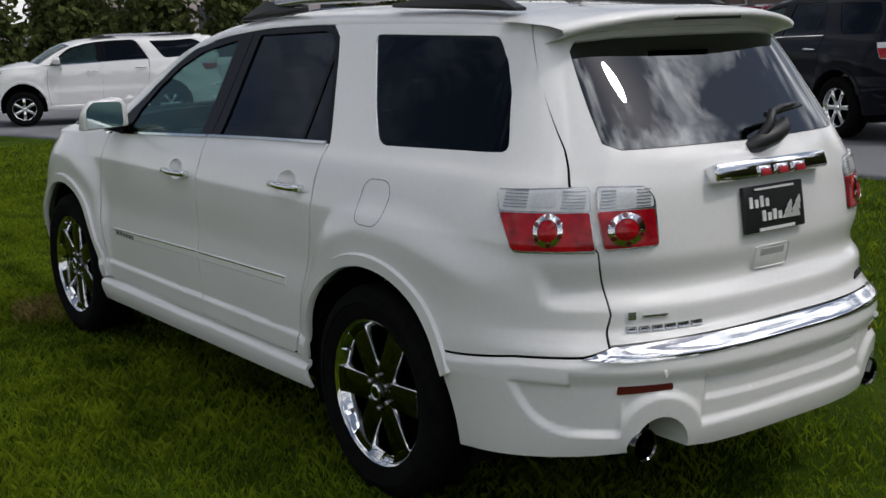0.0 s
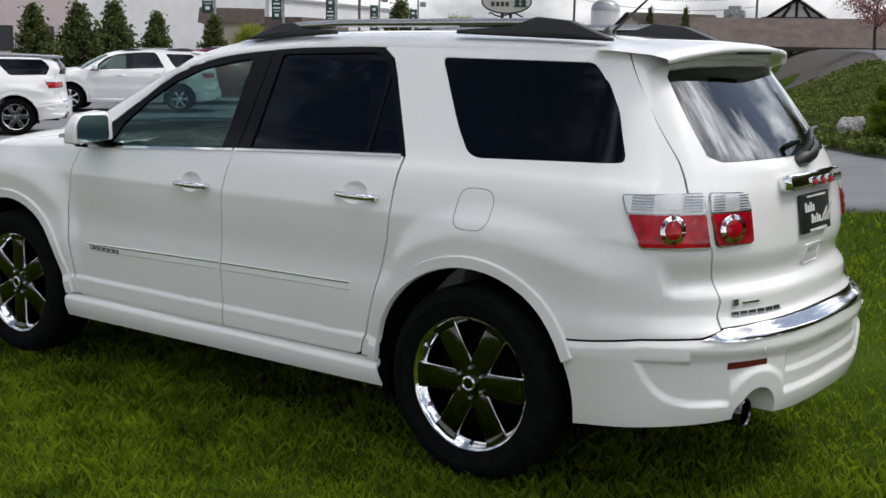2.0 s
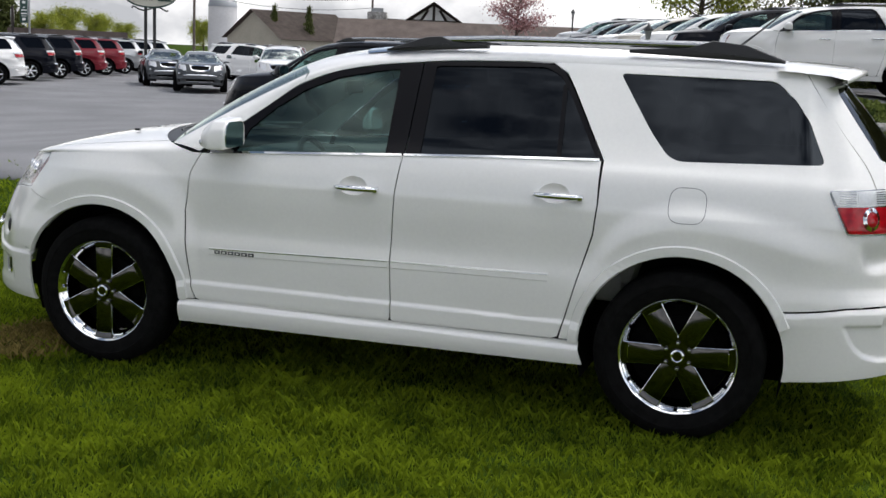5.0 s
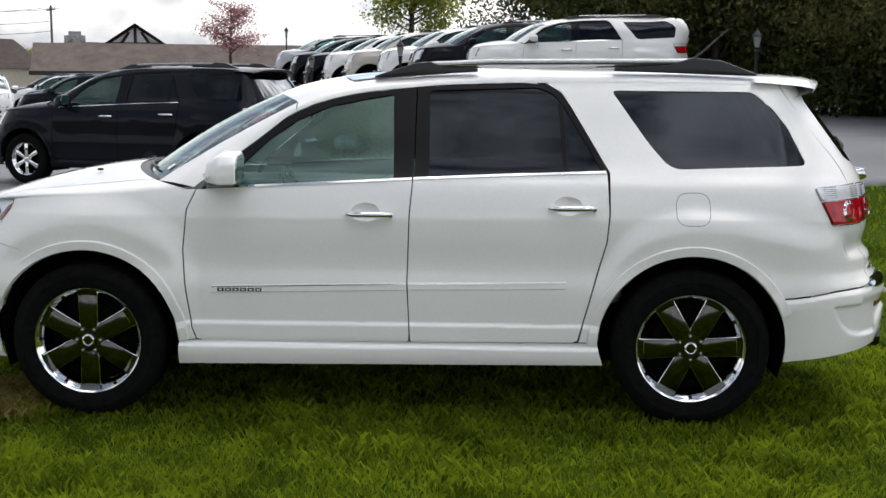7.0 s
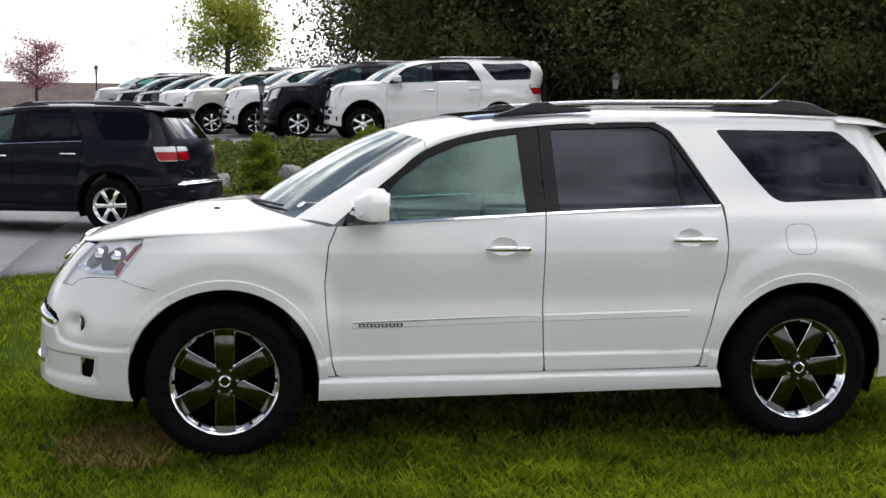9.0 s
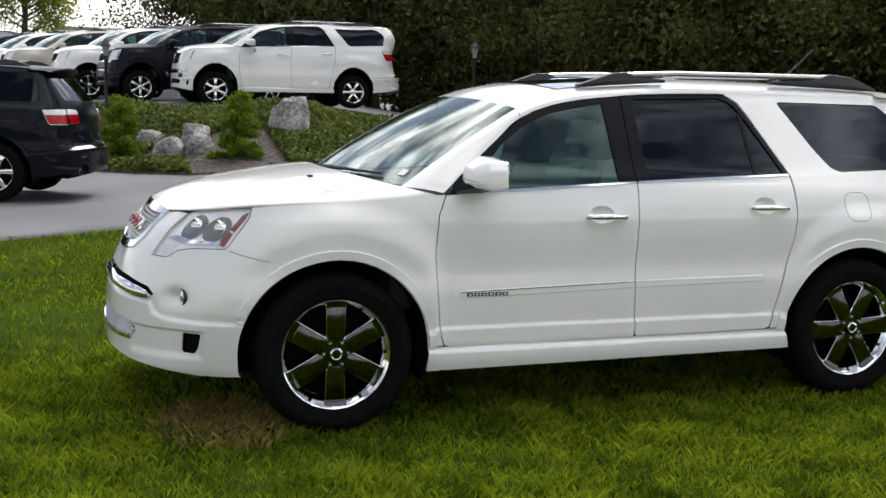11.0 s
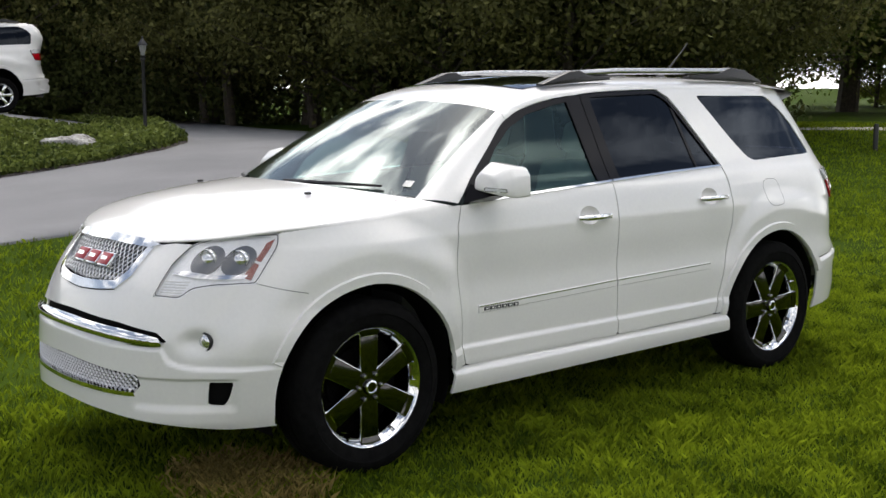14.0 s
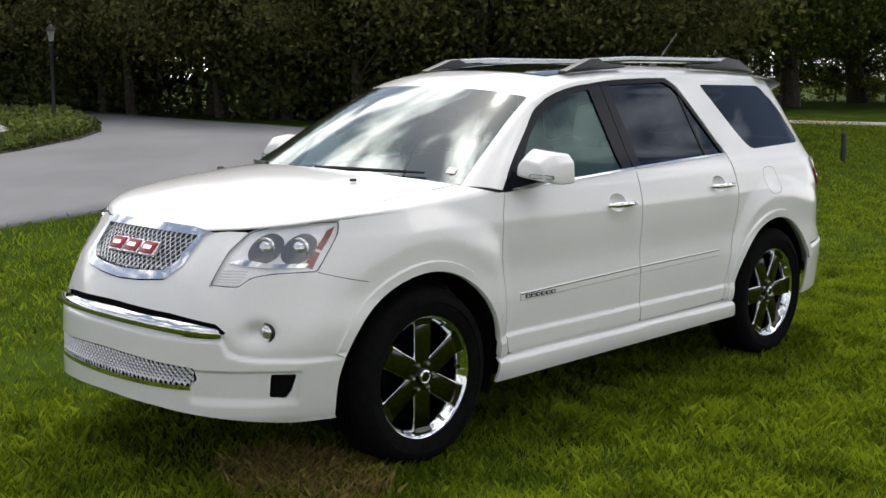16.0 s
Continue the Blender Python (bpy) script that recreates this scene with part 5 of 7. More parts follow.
# ---- small parts of the white car ----
def detail():
    S, at = HS, HS.at
    by = {}
    for o in hero.children_recursive:
        by.setdefault(o.name.split(".")[0], o)
    gate, roof, hood = by["tailgate"], by["roof"], by["hood"]
    E_R, E_F = S.rear - math.pi / 2, S.front + math.pi / 2
    # chrome grip above the plate with the maker's mark as plain bars
    def on_gate(y0, y1, z0, z1, thick, mat, name, parent, label="", bevel=0.006, back=0.0):
        p = [at(S.u_y(0.1, z, False), z)[0] for z in (z0, z1)]
        tilt = math.atan2(p[1] - p[0], z1 - z0)
        m = Matrix.Translation(((p[0] + p[1]) / 2 - back, (y0 + y1) / 2, (z0 + z1) / 2)) @ Matrix.Rotation(tilt, 4, "Y")
        m = parent.matrix_basis.inverted() @ m
        return part(name, box(-thick, thick * 0.3, -(y1 - y0) / 2, (y1 - y0) / 2, -(z1 - z0) / 2, (z1 - z0) / 2, bevel), mat, parent, label, True, m)

    grip = on_gate(-0.28, 0.28, 1.178, 1.238, 0.045, CHROME, "tailgate_grip", gate, "broad chrome grip bar", 0.012)
    for k in range(3):
        y = 0.062 - 0.088 * k
        on_gate(y - 0.030, y + 0.030, 1.190, 1.224, 0.012, CHROME, "emblem_bar", grip, "chrome edged red bar", 0.003, 0.042)
        on_gate(y - 0.023, y + 0.023, 1.196, 1.218, 0.004, LETTER_R, "emblem_face", grip, "red bar", 0.001, 0.054)
    plate = on_gate(-0.152, 0.152, 1.008, 1.160, 0.012, TRIM, "number_plate", gate, "black dealer plate with pale bars and a tree", 0.004, 0.008)
    bars = [(0.09, -0.09, 1.014, 1.024), (0.10, -0.10, 1.146, 1.153)]
    bars += [(0.132 - 0.027 * k, 0.116 - 0.027 * k, 1.092, 1.128 - 0.010 * (k % 2)) for k in range(4)]
    bars += [(0.072 - 0.027 * k, 0.055 - 0.027 * k, 1.046, 1.080 - 0.009 * (k % 2)) for k in range(4)]
    for y0, y1, z0, z1 in bars:
        on_gate(min(y0, y1), max(y0, y1), z0, z1, 0.003, LETTER, "plate_bar", plate, "", 0.0, 0.021)
    for yc, h in ((-0.055, 0.062), (-0.095, 0.075)):
        bm = bmesh.new()
        o = [(-0.026, 0), (-0.010, 0.35 * h), (-0.020, 0.33 * h), (-0.007, 0.68 * h), (-0.013, 0.66 * h), (0, h), (0.013, 0.66 * h), (0.007, 0.68 * h), (0.020, 0.33 * h), (0.010, 0.35 * h), (0.026, 0)]
        add_prism(bm, o, -0.002, 0.002)
        x = at(S.u_y(0.05, 1.08, False), 1.08)[0]
        part("tree_emblem", bm, LETTER, plate, "", False, plate.matrix_basis.inverted() @ Matrix.Translation((x - 0.026, yc, 1.045)) @ Matrix.Rotation(radians(-10), 4, "Y") @ Matrix.Rotation(radians(90), 4, "Z"))
    rec = on_gate(-0.085, 0.085, 0.885, 0.962, 0.006, WHITE, "latch_recess", gate, "shallow latch recess", 0.01)
    # flat grey plate: the latch pocket's shade put in as colour
    on_gate(-0.06, 0.06, 0.915, 0.95, 0.002, LEATHER, "latch_shadow_gap", rec, "grey plate as shade in the latch pocket", 0.0, 0.006)
    # badges on the tailgate, as bars
    for u0, n, w, z0, z1, sd, gap in ((-2.82, 6, 0.048, 0.752, 0.770, 1, 0.0115), (-2.83, 1, 0.035, 0.792, 0.815, 1, 0.01), (-2.895, 1, 0.115, 0.797, 0.803, 1, 0.01)):
        u = u0
        for k in range(n):
            chart_part("badge_bar", at, [(u, z0), (u, z1), (u - w, z1), (u - w, z0)], DARKCHROME, gate, "chrome badge bar", du=0.02, dz=0.02, thick=0.006, lift=0.006, side=sd)
            if n == 6:
                chart_part("badge_core", at, [(u - 0.010, z0 + 0.006), (u - 0.010, z1 - 0.005), (u - w + 0.012, z1 - 0.005), (u - w + 0.012, z0 + 0.006)], LETTER_D, gate, du=0.02, dz=0.02, thick=0.0, lift=0.0075, side=sd)
            u -= w + gap
    p, q = Vector(at(-2.93, 0.770)), Vector(at(-2.83, 0.770))
    across = Vector((q.x - p.x, -q.y + p.y, 0)).normalized()
    out = across.cross(Vector((0, 0, 1)))
    mid = Vector(((p.x + q.x) / 2, -(p.y + q.y) / 2, 0.770)) + out * 0.004
    letters("drive_badge", "AWD", 0.040, LETTER_D, gate, Matrix(((across.x, 0, out.x, mid.x), (across.y, 0, out.y, mid.y), (0, 1, out.z, mid.z), (0, 0, 0, 1))), 0.003, "dark drive badge", squash=1.25)
    # door badge, as bars
    for sd in (1, -1):
        u = 0.845
        for k in range(6):
            chart_part("badge_bar", at, [(u, 0.655), (u, 0.672), (u - 0.031, 0.672), (u - 0.031, 0.655)], GREYP, by["front_door"], "dark door badge bar", du=0.05, dz=0.05, thick=0.003, lift=0.007, side=sd)
            chart_part("badge_core", at, [(u - 0.008, 0.6595), (u - 0.008, 0.6675), (u - 0.023, 0.6675), (u - 0.023, 0.6595)], WHITE, by["front_door"], du=0.05, dz=0.05, thick=0.0, lift=0.008, side=sd)
            u -= 0.038
    # rear wiper
    x = at(S.u_y(0.0, 1.31, False), 1.31)[0]
    wb = tube([(x - 0.015, 0.045, 1.272), (x - 0.030, 0.01, 1.288), (x - 0.034, -0.06, 1.308), (x - 0.022, -0.125, 1.328), (x - 0.002, -0.160, 1.352)], [0.020, 0.032, 0.034, 0.030, 0.014], 12)
    wp = part("rear_wiper", wb, TRIM, gate, "black rear wiper with a rounded housing")
    part("wiper_arm", tube([(x - 0.03, 0.00, 1.305), (x - 0.045, -0.03, 1.350), (x - 0.030, -0.06, 1.388), (x - 0.012, -0.12, 1.395), (x + 0.0, -0.21, 1.402)], [0.018, 0.016, 0.014, 0.012, 0.008], 10), TRIM, wp)
    part("wiper_blade", tube([(x - 0.008, -0.055, 1.376), (x - 0.002, -0.15, 1.386), (x + 0.012, -0.27, 1.394)], [0.010, 0.010, 0.006], 8), TRIM, wp)
    # aerial, sunroof
    part("aerial", tube([(-1.55, -0.02, 1.755), (-1.72, -0.02, 1.90), (-1.82, -0.02, 1.99)], [0.008, 0.005, 0.004], 6), TRIM, roof, "short black aerial")
    part("aerial_foot", lathe([(0.0, 1.80), (0.012, 1.79), (0.035, 1.768), (0.04, 1.755)], 12, "z"), TRIM, roof, m=Matrix.Translation((-1.55, -0.02, 0)))
    v, f = [], []
    for sd in (1, -1):
        a, b = patch(lambda i, j: (lambda p: (p[0], p[1] * sd, p[2] + 0.005))(roof_at(S, 0.68 + 0.19 * i, 0.42 + 0.58 * j)), 8, 8, flip=sd > 0)
        f += [[k + len(v) for k in q] for q in b]
        v += a
    child("sunroof", mesh_of("sunroof", v, f, GLASS_D), roof, "dark glass sunroof")
    # maker's mark in the grille, as bars
    x0 = S.nose(0.945)
    for k in range(3):
        y = 0.120 - 0.120 * k
        m = Matrix.Translation((x0 - 0.015 - 0.10 * y * y, y, 0.945)) @ Matrix.Rotation(radians(-40), 4, "Y")
        e = part("emblem_bar", box(-0.008, 0.026, -0.054, 0.054, -0.036, 0.036, 0.005), CHROME, by["grille"], "chrome edged red bar", True, m)
        part("emblem_face", box(0.025, 0.030, -0.047, 0.047, -0.029, 0.029, 0.002), LETTER_R, e, "red bar")
        part("emblem_slot", box(0.029, 0.032, -0.032, 0.022, -0.009, 0.009, 0.0), CHROME, e)
    # windscreen wipers, cowl, washer jets, sticker
    v, f = [], []
    for sd in (1, -1):
        a, b = patch(lambda i, j: (lambda p, q: (p[0] + (q[0] - p[0]) * j, (p[1] + (q[1] - p[1]) * j) * sd, p[2] + (q[2] - p[2]) * j - 0.004))(screen_at(S, i, 0.03), hood_at(S, 0.0, min(1.0, 0.30 + 0.75 * i))), 12, 3, flip=sd < 0)
        f += [[k + len(v) for k in q] for q in b]
        v += a
    cowl = child("cowl", mesh_of("cowl", v, f, TRIM), hero, "black cowl grille")
    for s0, s1, sd in ((0.98, 0.42, 1), (0.62, 0.10, -1)):
        pts = []
        for k in range(7):
            t = k / 6
            p = Vector(screen_at(S, s0 + (s1 - s0) * t, 0.02 + 0.045 * t))
            pts.append((p.x + 0.010, p.y * sd, p.z + 0.014))
        w = part("wiper", tube(pts, [0.012, 0.012, 0.010, 0.009, 0.008, 0.007, 0.006], 6), TRIM, cowl, "black windscreen wiper")
    for sd in (1, -1):
        p = hood_at(S, 0.10, 0.62)
        part("washer_jet", box(-0.014, 0.014, -0.010, 0.010, -0.004, 0.008, 0.003), TRIM, hood, m=Matrix.Translation((p[0] + 0.06, p[1] * sd, p[2] + 0.002)))
    q = [screen_at(S, a, b) for a, b in ((0.22, 0.10), (0.30, 0.10), (0.30, 0.155), (0.22, 0.155))]
    child("sticker", mesh_of("sticker", [Vector(p) + Vector((0.003, 0, 0.004)) for p in q], [[3, 2, 1, 0]], LETTER, False), by["windscreen"], "small pale inspection sticker")


detail()


# ---- ground ----
BANK = [(3.3, -15.1), (1.9, -13.74), (1.2, -12.85), (0.49, -11.95), (-0.55, -11.8), (-2.2, -11.9), (-3.1, -12.0), (-4.4, -12.6), (-5.35, -13.6), (-6.0, -15.2), (-7.2, -19.0), (-9.0, -26), (-13.5, -60), (26, -60), (14, -40)]
TOP = 1.20


def inside_of(poly, x, y):
    r = False
    for (ax, ay), (bx, by) in zip(poly, poly[1:] + poly[:1]):
        if (ay > y) != (by > y) and x < (bx - ax) * (y - ay) / (by - ay) + ax:
            r = not r
    return r


def edge_distance(poly, x, y):
    d = 1e9
    for (ax, ay), (bx, by) in zip(poly, poly[1:] + poly[:1]):
        t = min(1, max(0, ((x - ax) * (bx - ax) + (y - ay) * (by - ay)) / ((bx - ax) ** 2 + (by - ay) ** 2)))
        d = min(d, math.hypot(x - ax - t * (bx - ax), y - ay - t * (by - ay)))
    return d


def height(x, y):
    h = 0.17 * smooth((-y - 3) / 5) * smooth((13 - x) / 7) + 0.60 * smooth((2.5 - x) / 9) * smooth((-y - 3) / 8) - 0.36 * smooth((x - 7) / 11) * smooth((y + 34) / 18)
    if -62 < y < -11.5 and -15 < x < 27 and inside_of(BANK, x, y):
        h += (max(TOP + 0.6 * smooth((-y - 30) / 14), h) - h) * smooth(edge_distance(BANK, x, y) / 4.4)
    return h


def inside_many(poly, x, y):
    r = np.zeros(len(x), bool)
    for (ax, ay), (bx, by) in zip(poly, poly[1:] + poly[:1]):
        if ay != by:
            r ^= ((ay > y) != (by > y)) & (x < (bx - ax) * (y - ay) / (by - ay) + ax)
    return r


def ground_net(name, xs, ys, mat, lift=0.0):
    verts = [(x, y, height(x, y) + lift) for x in xs for y in ys]
    m = len(ys)
    faces = [(i * m + j, (i + 1) * m + j, (i + 1) * m + j + 1, i * m + j + 1) for i in range(len(xs) - 1) for j in range(m - 1)]
    return new(name, mesh_of(name, verts, faces, mat))


def spaced(a, b, step, far):
    fine = [a + step * k for k in range(int(round((b - a) / step)) + 1)]
    lo, hi, d = [], [], step
    x = a
    while x > -far:
        d *= 1.5
        x -= d
        lo.append(x)
    x, d = b, step
    while x < far:
        d *= 1.5
        x += d
        hi.append(x)
    return lo[::-1] + fine + hi


def sheet(name, outline, mat, lift, step, kind="structure", label="", category=""):
    """A paved or planted area laid on the ground inside an outline."""
    places, faces, rim = tessellate(outline, [], step, step)
    verts = [(x, y, height(x, y) + lift) for x, y in places]
    n = len(verts)
    ring = {}
    for a, b in rim:
        for i in (a, b):
            if i not in ring:
                ring[i] = len(verts)
                verts.append((verts[i][0], verts[i][1], verts[i][2] - 0.06))
        faces.append([a, ring[a], ring[b], b])
    return tagged(new(name, mesh_of(name, verts, faces, mat)), label, category, "", kind)


GRASS_SOIL = rough_stuff("lawn turf", (0.018, 0.034, 0.003), (0.045, 0.075, 0.007), 1.2, 0.95, 0.5, 40.0, spec=0.02)
ASPHALT = rough_stuff("worn asphalt", (0.13, 0.132, 0.14), (0.20, 0.202, 0.21), 0.5, 0.85, 0.25, 160.0, spec=0.35, dist=0.004)
MULCH = rough_stuff("brown bark mulch", (0.022, 0.019, 0.017), (0.19, 0.165, 0.15), 14.0, 0.95, 1.0, 70.0, spec=0.2, dist=0.03)
ground = tagged(ground_net("ground", spaced(-24, 26, 0.5, 1500), spaced(-34, 14, 0.5, 1500), GRASS_SOIL), "", "", "", "structure")
LAWN_EDGE = [(60, 9.0), (30, 1.5), (17.5, -3.65), (10.0, -4.9), (3.95, -5.45), (1.9, -6.4), (-0.2, -6.65), (-2.6, -6.95), (-5.2, -7.4), (-7.4, -9.8), (-8.9, -12.6), (-9.3, -15.0)]
ROAD_END = [(-9.8, -18.4), (-11.2, -24), (-17, -60)]
lot = LAWN_EDGE + ROAD_END + [ (-10, -140), (60, -160), (140, -120), (140, 40)]
ROAD_CUT = [(14, -40), (3.4, -15.3), (1.9, -13.95), (1.15, -13.05), (0.45, -12.15), (-0.6, -12.0), (-2.2, -12.1), (-3.05, -12.2), (-4.3, -12.8), (-5.2, -13.75), (-5.8, -15.3), (-7.0, -19.1), (-8.8, -26), (-13, -56)]
west = LAWN_EDGE[4:] + ROAD_END + ROAD_CUT[::-1][:-1] + [(4.2, -15.9)]
east = LAWN_EDGE[:5] + [(4.2, -15.9), (14, -40), (26, -60), (-10, -62), (-17, -60), (-10, -140), (60, -160), (140, -120), (140, 40)]
sheet("road", west, ASPHALT, 0.03, 0.6)
sheet("road", east, ASPHALT, 0.03, 1.0)


# ---- other cars ----
def repaint(root, old, coat):
    for o in root.children_recursive:
        if o.data and o.data.materials and o.data.materials[0] == old:
            o.material_slots[0].link = "OBJECT"
            o.material_slots[0].material = coat


def warp(root, fn):
    """Bends all fixed parts of a car from its root's axes."""
    for o in root.children_recursive:
        if o.data and o.matrix_basis == Matrix.Identity(4) and not o.parent.name.startswith("wheel"):
            for v in o.data.vertices:
                v.co = fn(v.co)


def boxy(p):
    x, y, z = p
    k = smooth((z - 1.10) / 0.5)
    x2 = x - 0.20 * k * smooth((-x - 1.0) / 1.0) + 0.06 * k * smooth((x - 0.2) / 0.5)
    x2 = x2 + 0.10 * smooth((-x - 2.1) / 0.4) * (1 - k)
    z2 = z + 0.10 * smooth((z - 0.55) / 0.7) + 0.06 + 0.05 * k * smooth((-x - 1.4) / 0.7)
    y2 = y * (1 + 0.14 * k)
    x2 = 1.97 + (x2 - 1.97) * 0.45 if x2 > 1.97 else x2
    x2 = -1.97 + (x2 + 1.97) * 1.5 if x2 < -1.97 else x2
    return (x2, y2, z2)


def wagon(p):
    x, y, z = p
    k = smooth((z - 1.15) / 0.4)
    return (x - 0.24 * k * smooth((-x - 1.1) / 0.9), y * (1 + 0.06 * k), z - 0.06 * k)


def saloon(p):
    x, y, z = p
    k = smooth((z - 1.05) / 0.5)
    return ((x + 0.35 * k * smooth((-x - 0.6) / 1.0)) * 0.93, y * 0.93, z * 0.9 - 0.16 * k)


def car_at(base, wheel, heading, coat, front, label, group):
    """A copy of base with its near wheel on the given place."""
    h = Vector((math.cos(radians(heading)), math.sin(radians(heading))))
    left = Vector((-h.y, h.x))
    c = Vector(wheel) + h * (-1.51 if front else 1.51) - left * 0.92
    ob = copy_thing(base, pose(c.x, c.y, height(c.x, c.y) + 0.03, 0, 0, heading))
    tagged(ob, label, "car", group)
    if coat is not WHITE:
        repaint(ob, WHITE, coat)
    return ob


LOT, HILL, BAY = "cars in the lot row", "cars on the raised lot", "cars beside the driveway"
crossover, _ = build_suv("parked_suv", pose(0, 0, 0), "glossy black crossover parked on the asphalt lot", HERO, WHITE, "", False, False, False)
repaint(crossover, WHITE, BLACKP)
plain_cross, _ = build_suv("parked_suv", pose(0, 0, 0), "white crossover with dark lower trim in the lot row", HERO, WHITE, LOT, False, False, False)
big, _ = build_suv("parked_suv", pose(0, 0, 0), "large white boxy off-roader on the raised lot", HERO, WHITE, HILL, False, False, False)
warp(big, boxy)
for o in list(big.children):
    if o.name.startswith("roof_spoiler"):
        bpy.data.objects.remove(o)
flex, _ = build_suv("parked_wagon", pose(0, 0, 0), "white square-backed wagon with a dark roof", HERO, WHITE, LOT, False, True, True, False)
warp(flex, wagon)
low, _ = build_suv("parked_saloon", pose(0, 0, 0), "dark grey saloon standing far off on the lot", HERO, WHITE, BAY, False, True, False, False)
warp(low, saloon)


def put(ob, wheel, heading, front):
    h = Vector((math.cos(radians(heading)), math.sin(radians(heading))))
    left = Vector((-h.y, h.x))
    c = Vector(wheel) + h * (-1.51 if front else 1.51) - left * 0.92
    ob.matrix_basis = pose(c.x, c.y, height(c.x, c.y) + 0.03, 0, 0, heading)
    return ob


put(crossover, (3.2, -8.6), -18.5, False)
crossover.scale = (0.95, 0.95, 0.94)
put(big, (-0.62, -17.2), 4.0, True)
big.scale = (0.95, 0.93, 0.90)
put(flex, (18.0, -10.0), 52, False)
put(plain_cross, (22.1, -18.0), 44, False)
put(low, (19.5, -34.5), 118, False)
repaint(low, WHITE, GREYP)
for o in flex.children_recursive:
    if o.name.startswith("roof"):
        o.material_slots[0].link = "OBJECT"
        o.material_slots[0].material = GREYP
W, B, G = "white off-roader on the raised lot", "black off-roader on the raised lot", "beige off-roader on the raised lot"
for (x, y), coat, label in (((0.62, -19.3), BLACKP, B), ((1.54, -21.6), WHITE, W), ((2.7, -24.4), BEIGE, G), ((3.6, -26.8), WHITE, W), ((4.5, -29.2), BLACKP, B), ((5.4, -31.8), BLACKP, B), ((6.4, -34.6), SILVER, "silver off-roader on the raised lot")):
    car_at(big, (x, y), 9, coat, True, label, HILL)
car_at(big, (18.9, -4.3), 70, WHITE, True, "white off-roader with chrome wheels in the lot row", LOT)
row = [REDP, GREYP, WHITE, BLACKP, BLACKP, REDP, REDP, SILVER, SILVER, SILVER]
names = {REDP: "dark red", GREYP: "charcoal", WHITE: "white", BLACKP: "black", SILVER: "silver"}
x, y = 23.2, -21.9
for coat in row:
    car_at(plain_cross, (x, y), 42, coat, False, names[coat] + " crossover parked in the lot row", LOT)
    x, y = x + 1.25, y - 3.6
for (x, y), coat in (((26, -54.5), REDP), ((27.5, -57), REDP)):
    car_at(plain_cross, (x, y), 24, coat, False, names[coat] + " crossover beside the driveway", BAY)
for (x, y), coat in (((10.9, -29.0), BLACKP), ((12.6, -33.6), BLACKP), ((15.0, -38.6), WHITE), ((17.2, -43.5), GREYP)):
    car_at(plain_cross, (x, y), -17, coat, False, names[coat] + " crossover backed up to the driveway", BAY)
car_at(big, (17.0, -36.5), 112, WHITE, False, "white off-roader standing far off on the lot", BAY)
car_at(low, (23.0, -37.5), 125, WHITE, False, "white saloon standing far off on the lot", BAY)
car_at(plain_cross, (22.5, -47.0), 190, WHITE, True, "white crossover standing far off on the lot", BAY)


# ---- planting ----
rng = np.random.default_rng(7)


def leaf_material(name, dark, light, rough=0.6, glow=0.35, clump=0.9, own=0.6, top=1.0):
    """Leaves that differ one by one, with some light through them."""
    m, n, l, p = material(name)
    g, r = n.new("ShaderNodeNewGeometry"), n.new("ShaderNodeValToRGB")
    co, nz, ad = n.new("ShaderNodeTexCoord"), n.new("ShaderNodeTexNoise"), n.new("ShaderNodeMath")
    nz.inputs["Scale"].default_value = clump
    ad.operation = "MULTIPLY_ADD"
    l.new(co.outputs["Object"], nz.inputs["Vector"])
    l.new(g.outputs["Random Per Island"], ad.inputs[0])
    ad.inputs[1].default_value = own
    l.new(nz.outputs[0], ad.inputs[2])
    r.color_ramp.elements[0].color, r.color_ramp.elements[1].color = (*dark, 1), (*light, 1)
    r.color_ramp.elements[0].position, r.color_ramp.elements[1].position = 0.35, top
    l.new(ad.outputs[0], r.inputs[0])
    l.new(r.outputs[0], p.inputs["Base Color"])
    p.inputs["Roughness"].default_value, p.inputs["Specular IOR Level"].default_value = rough, 0.12
    t, x = n.new("ShaderNodeBsdfTranslucent"), n.new("ShaderNodeMixShader")
    l.new(r.outputs[0], t.inputs[0])
    x.inputs[0].default_value = glow
    l.new(p.outputs[0], x.inputs[1])
    l.new(t.outputs[0], x.inputs[2])
    l.new(x.outputs[0], n["Material Output"].inputs[0])
    return m


def quads(name, v, mat):
    """v: an array of n x 4 x 3 corners; each four make a leaf."""
    n = len(v)
    me = bpy.data.meshes.new(name)
    me.vertices.add(4 * n)
    me.vertices.foreach_set("co", v.reshape(-1).astype(np.float32))
    me.loops.add(4 * n)
    me.loops.foreach_set("vertex_index", np.arange(4 * n, dtype=np.int32))
    me.polygons.add(n)
    me.polygons.foreach_set("loop_start", np.arange(0, 4 * n, 4, dtype=np.int32))
    me.update(calc_edges=True)
    me.materials.append(mat)
    return me


def leaves(c, size, flat=0.0, long=1.6):
    """Leaf-shaped four-cornered pieces at the places c, turned at random."""
    n = len(c)
    a = rng.normal(size=(n, 3))
    a /= np.linalg.norm(a, axis=1)[:, None]
    b = rng.normal(size=(n, 3))
    b[:, 2] *= 1 - flat
    b -= a * (a * b).sum(1)[:, None]
    b /= np.linalg.norm(b, axis=1)[:, None]
    s = (size * rng.uniform(0.6, 1.4, n))[:, None]
    return np.stack([c - a * s * long * 0.5, c + b * s * 0.42 + a * s * 0.1, c + a * s * long * 0.5, c - b * s * 0.42 + a * s * 0.1], 1)


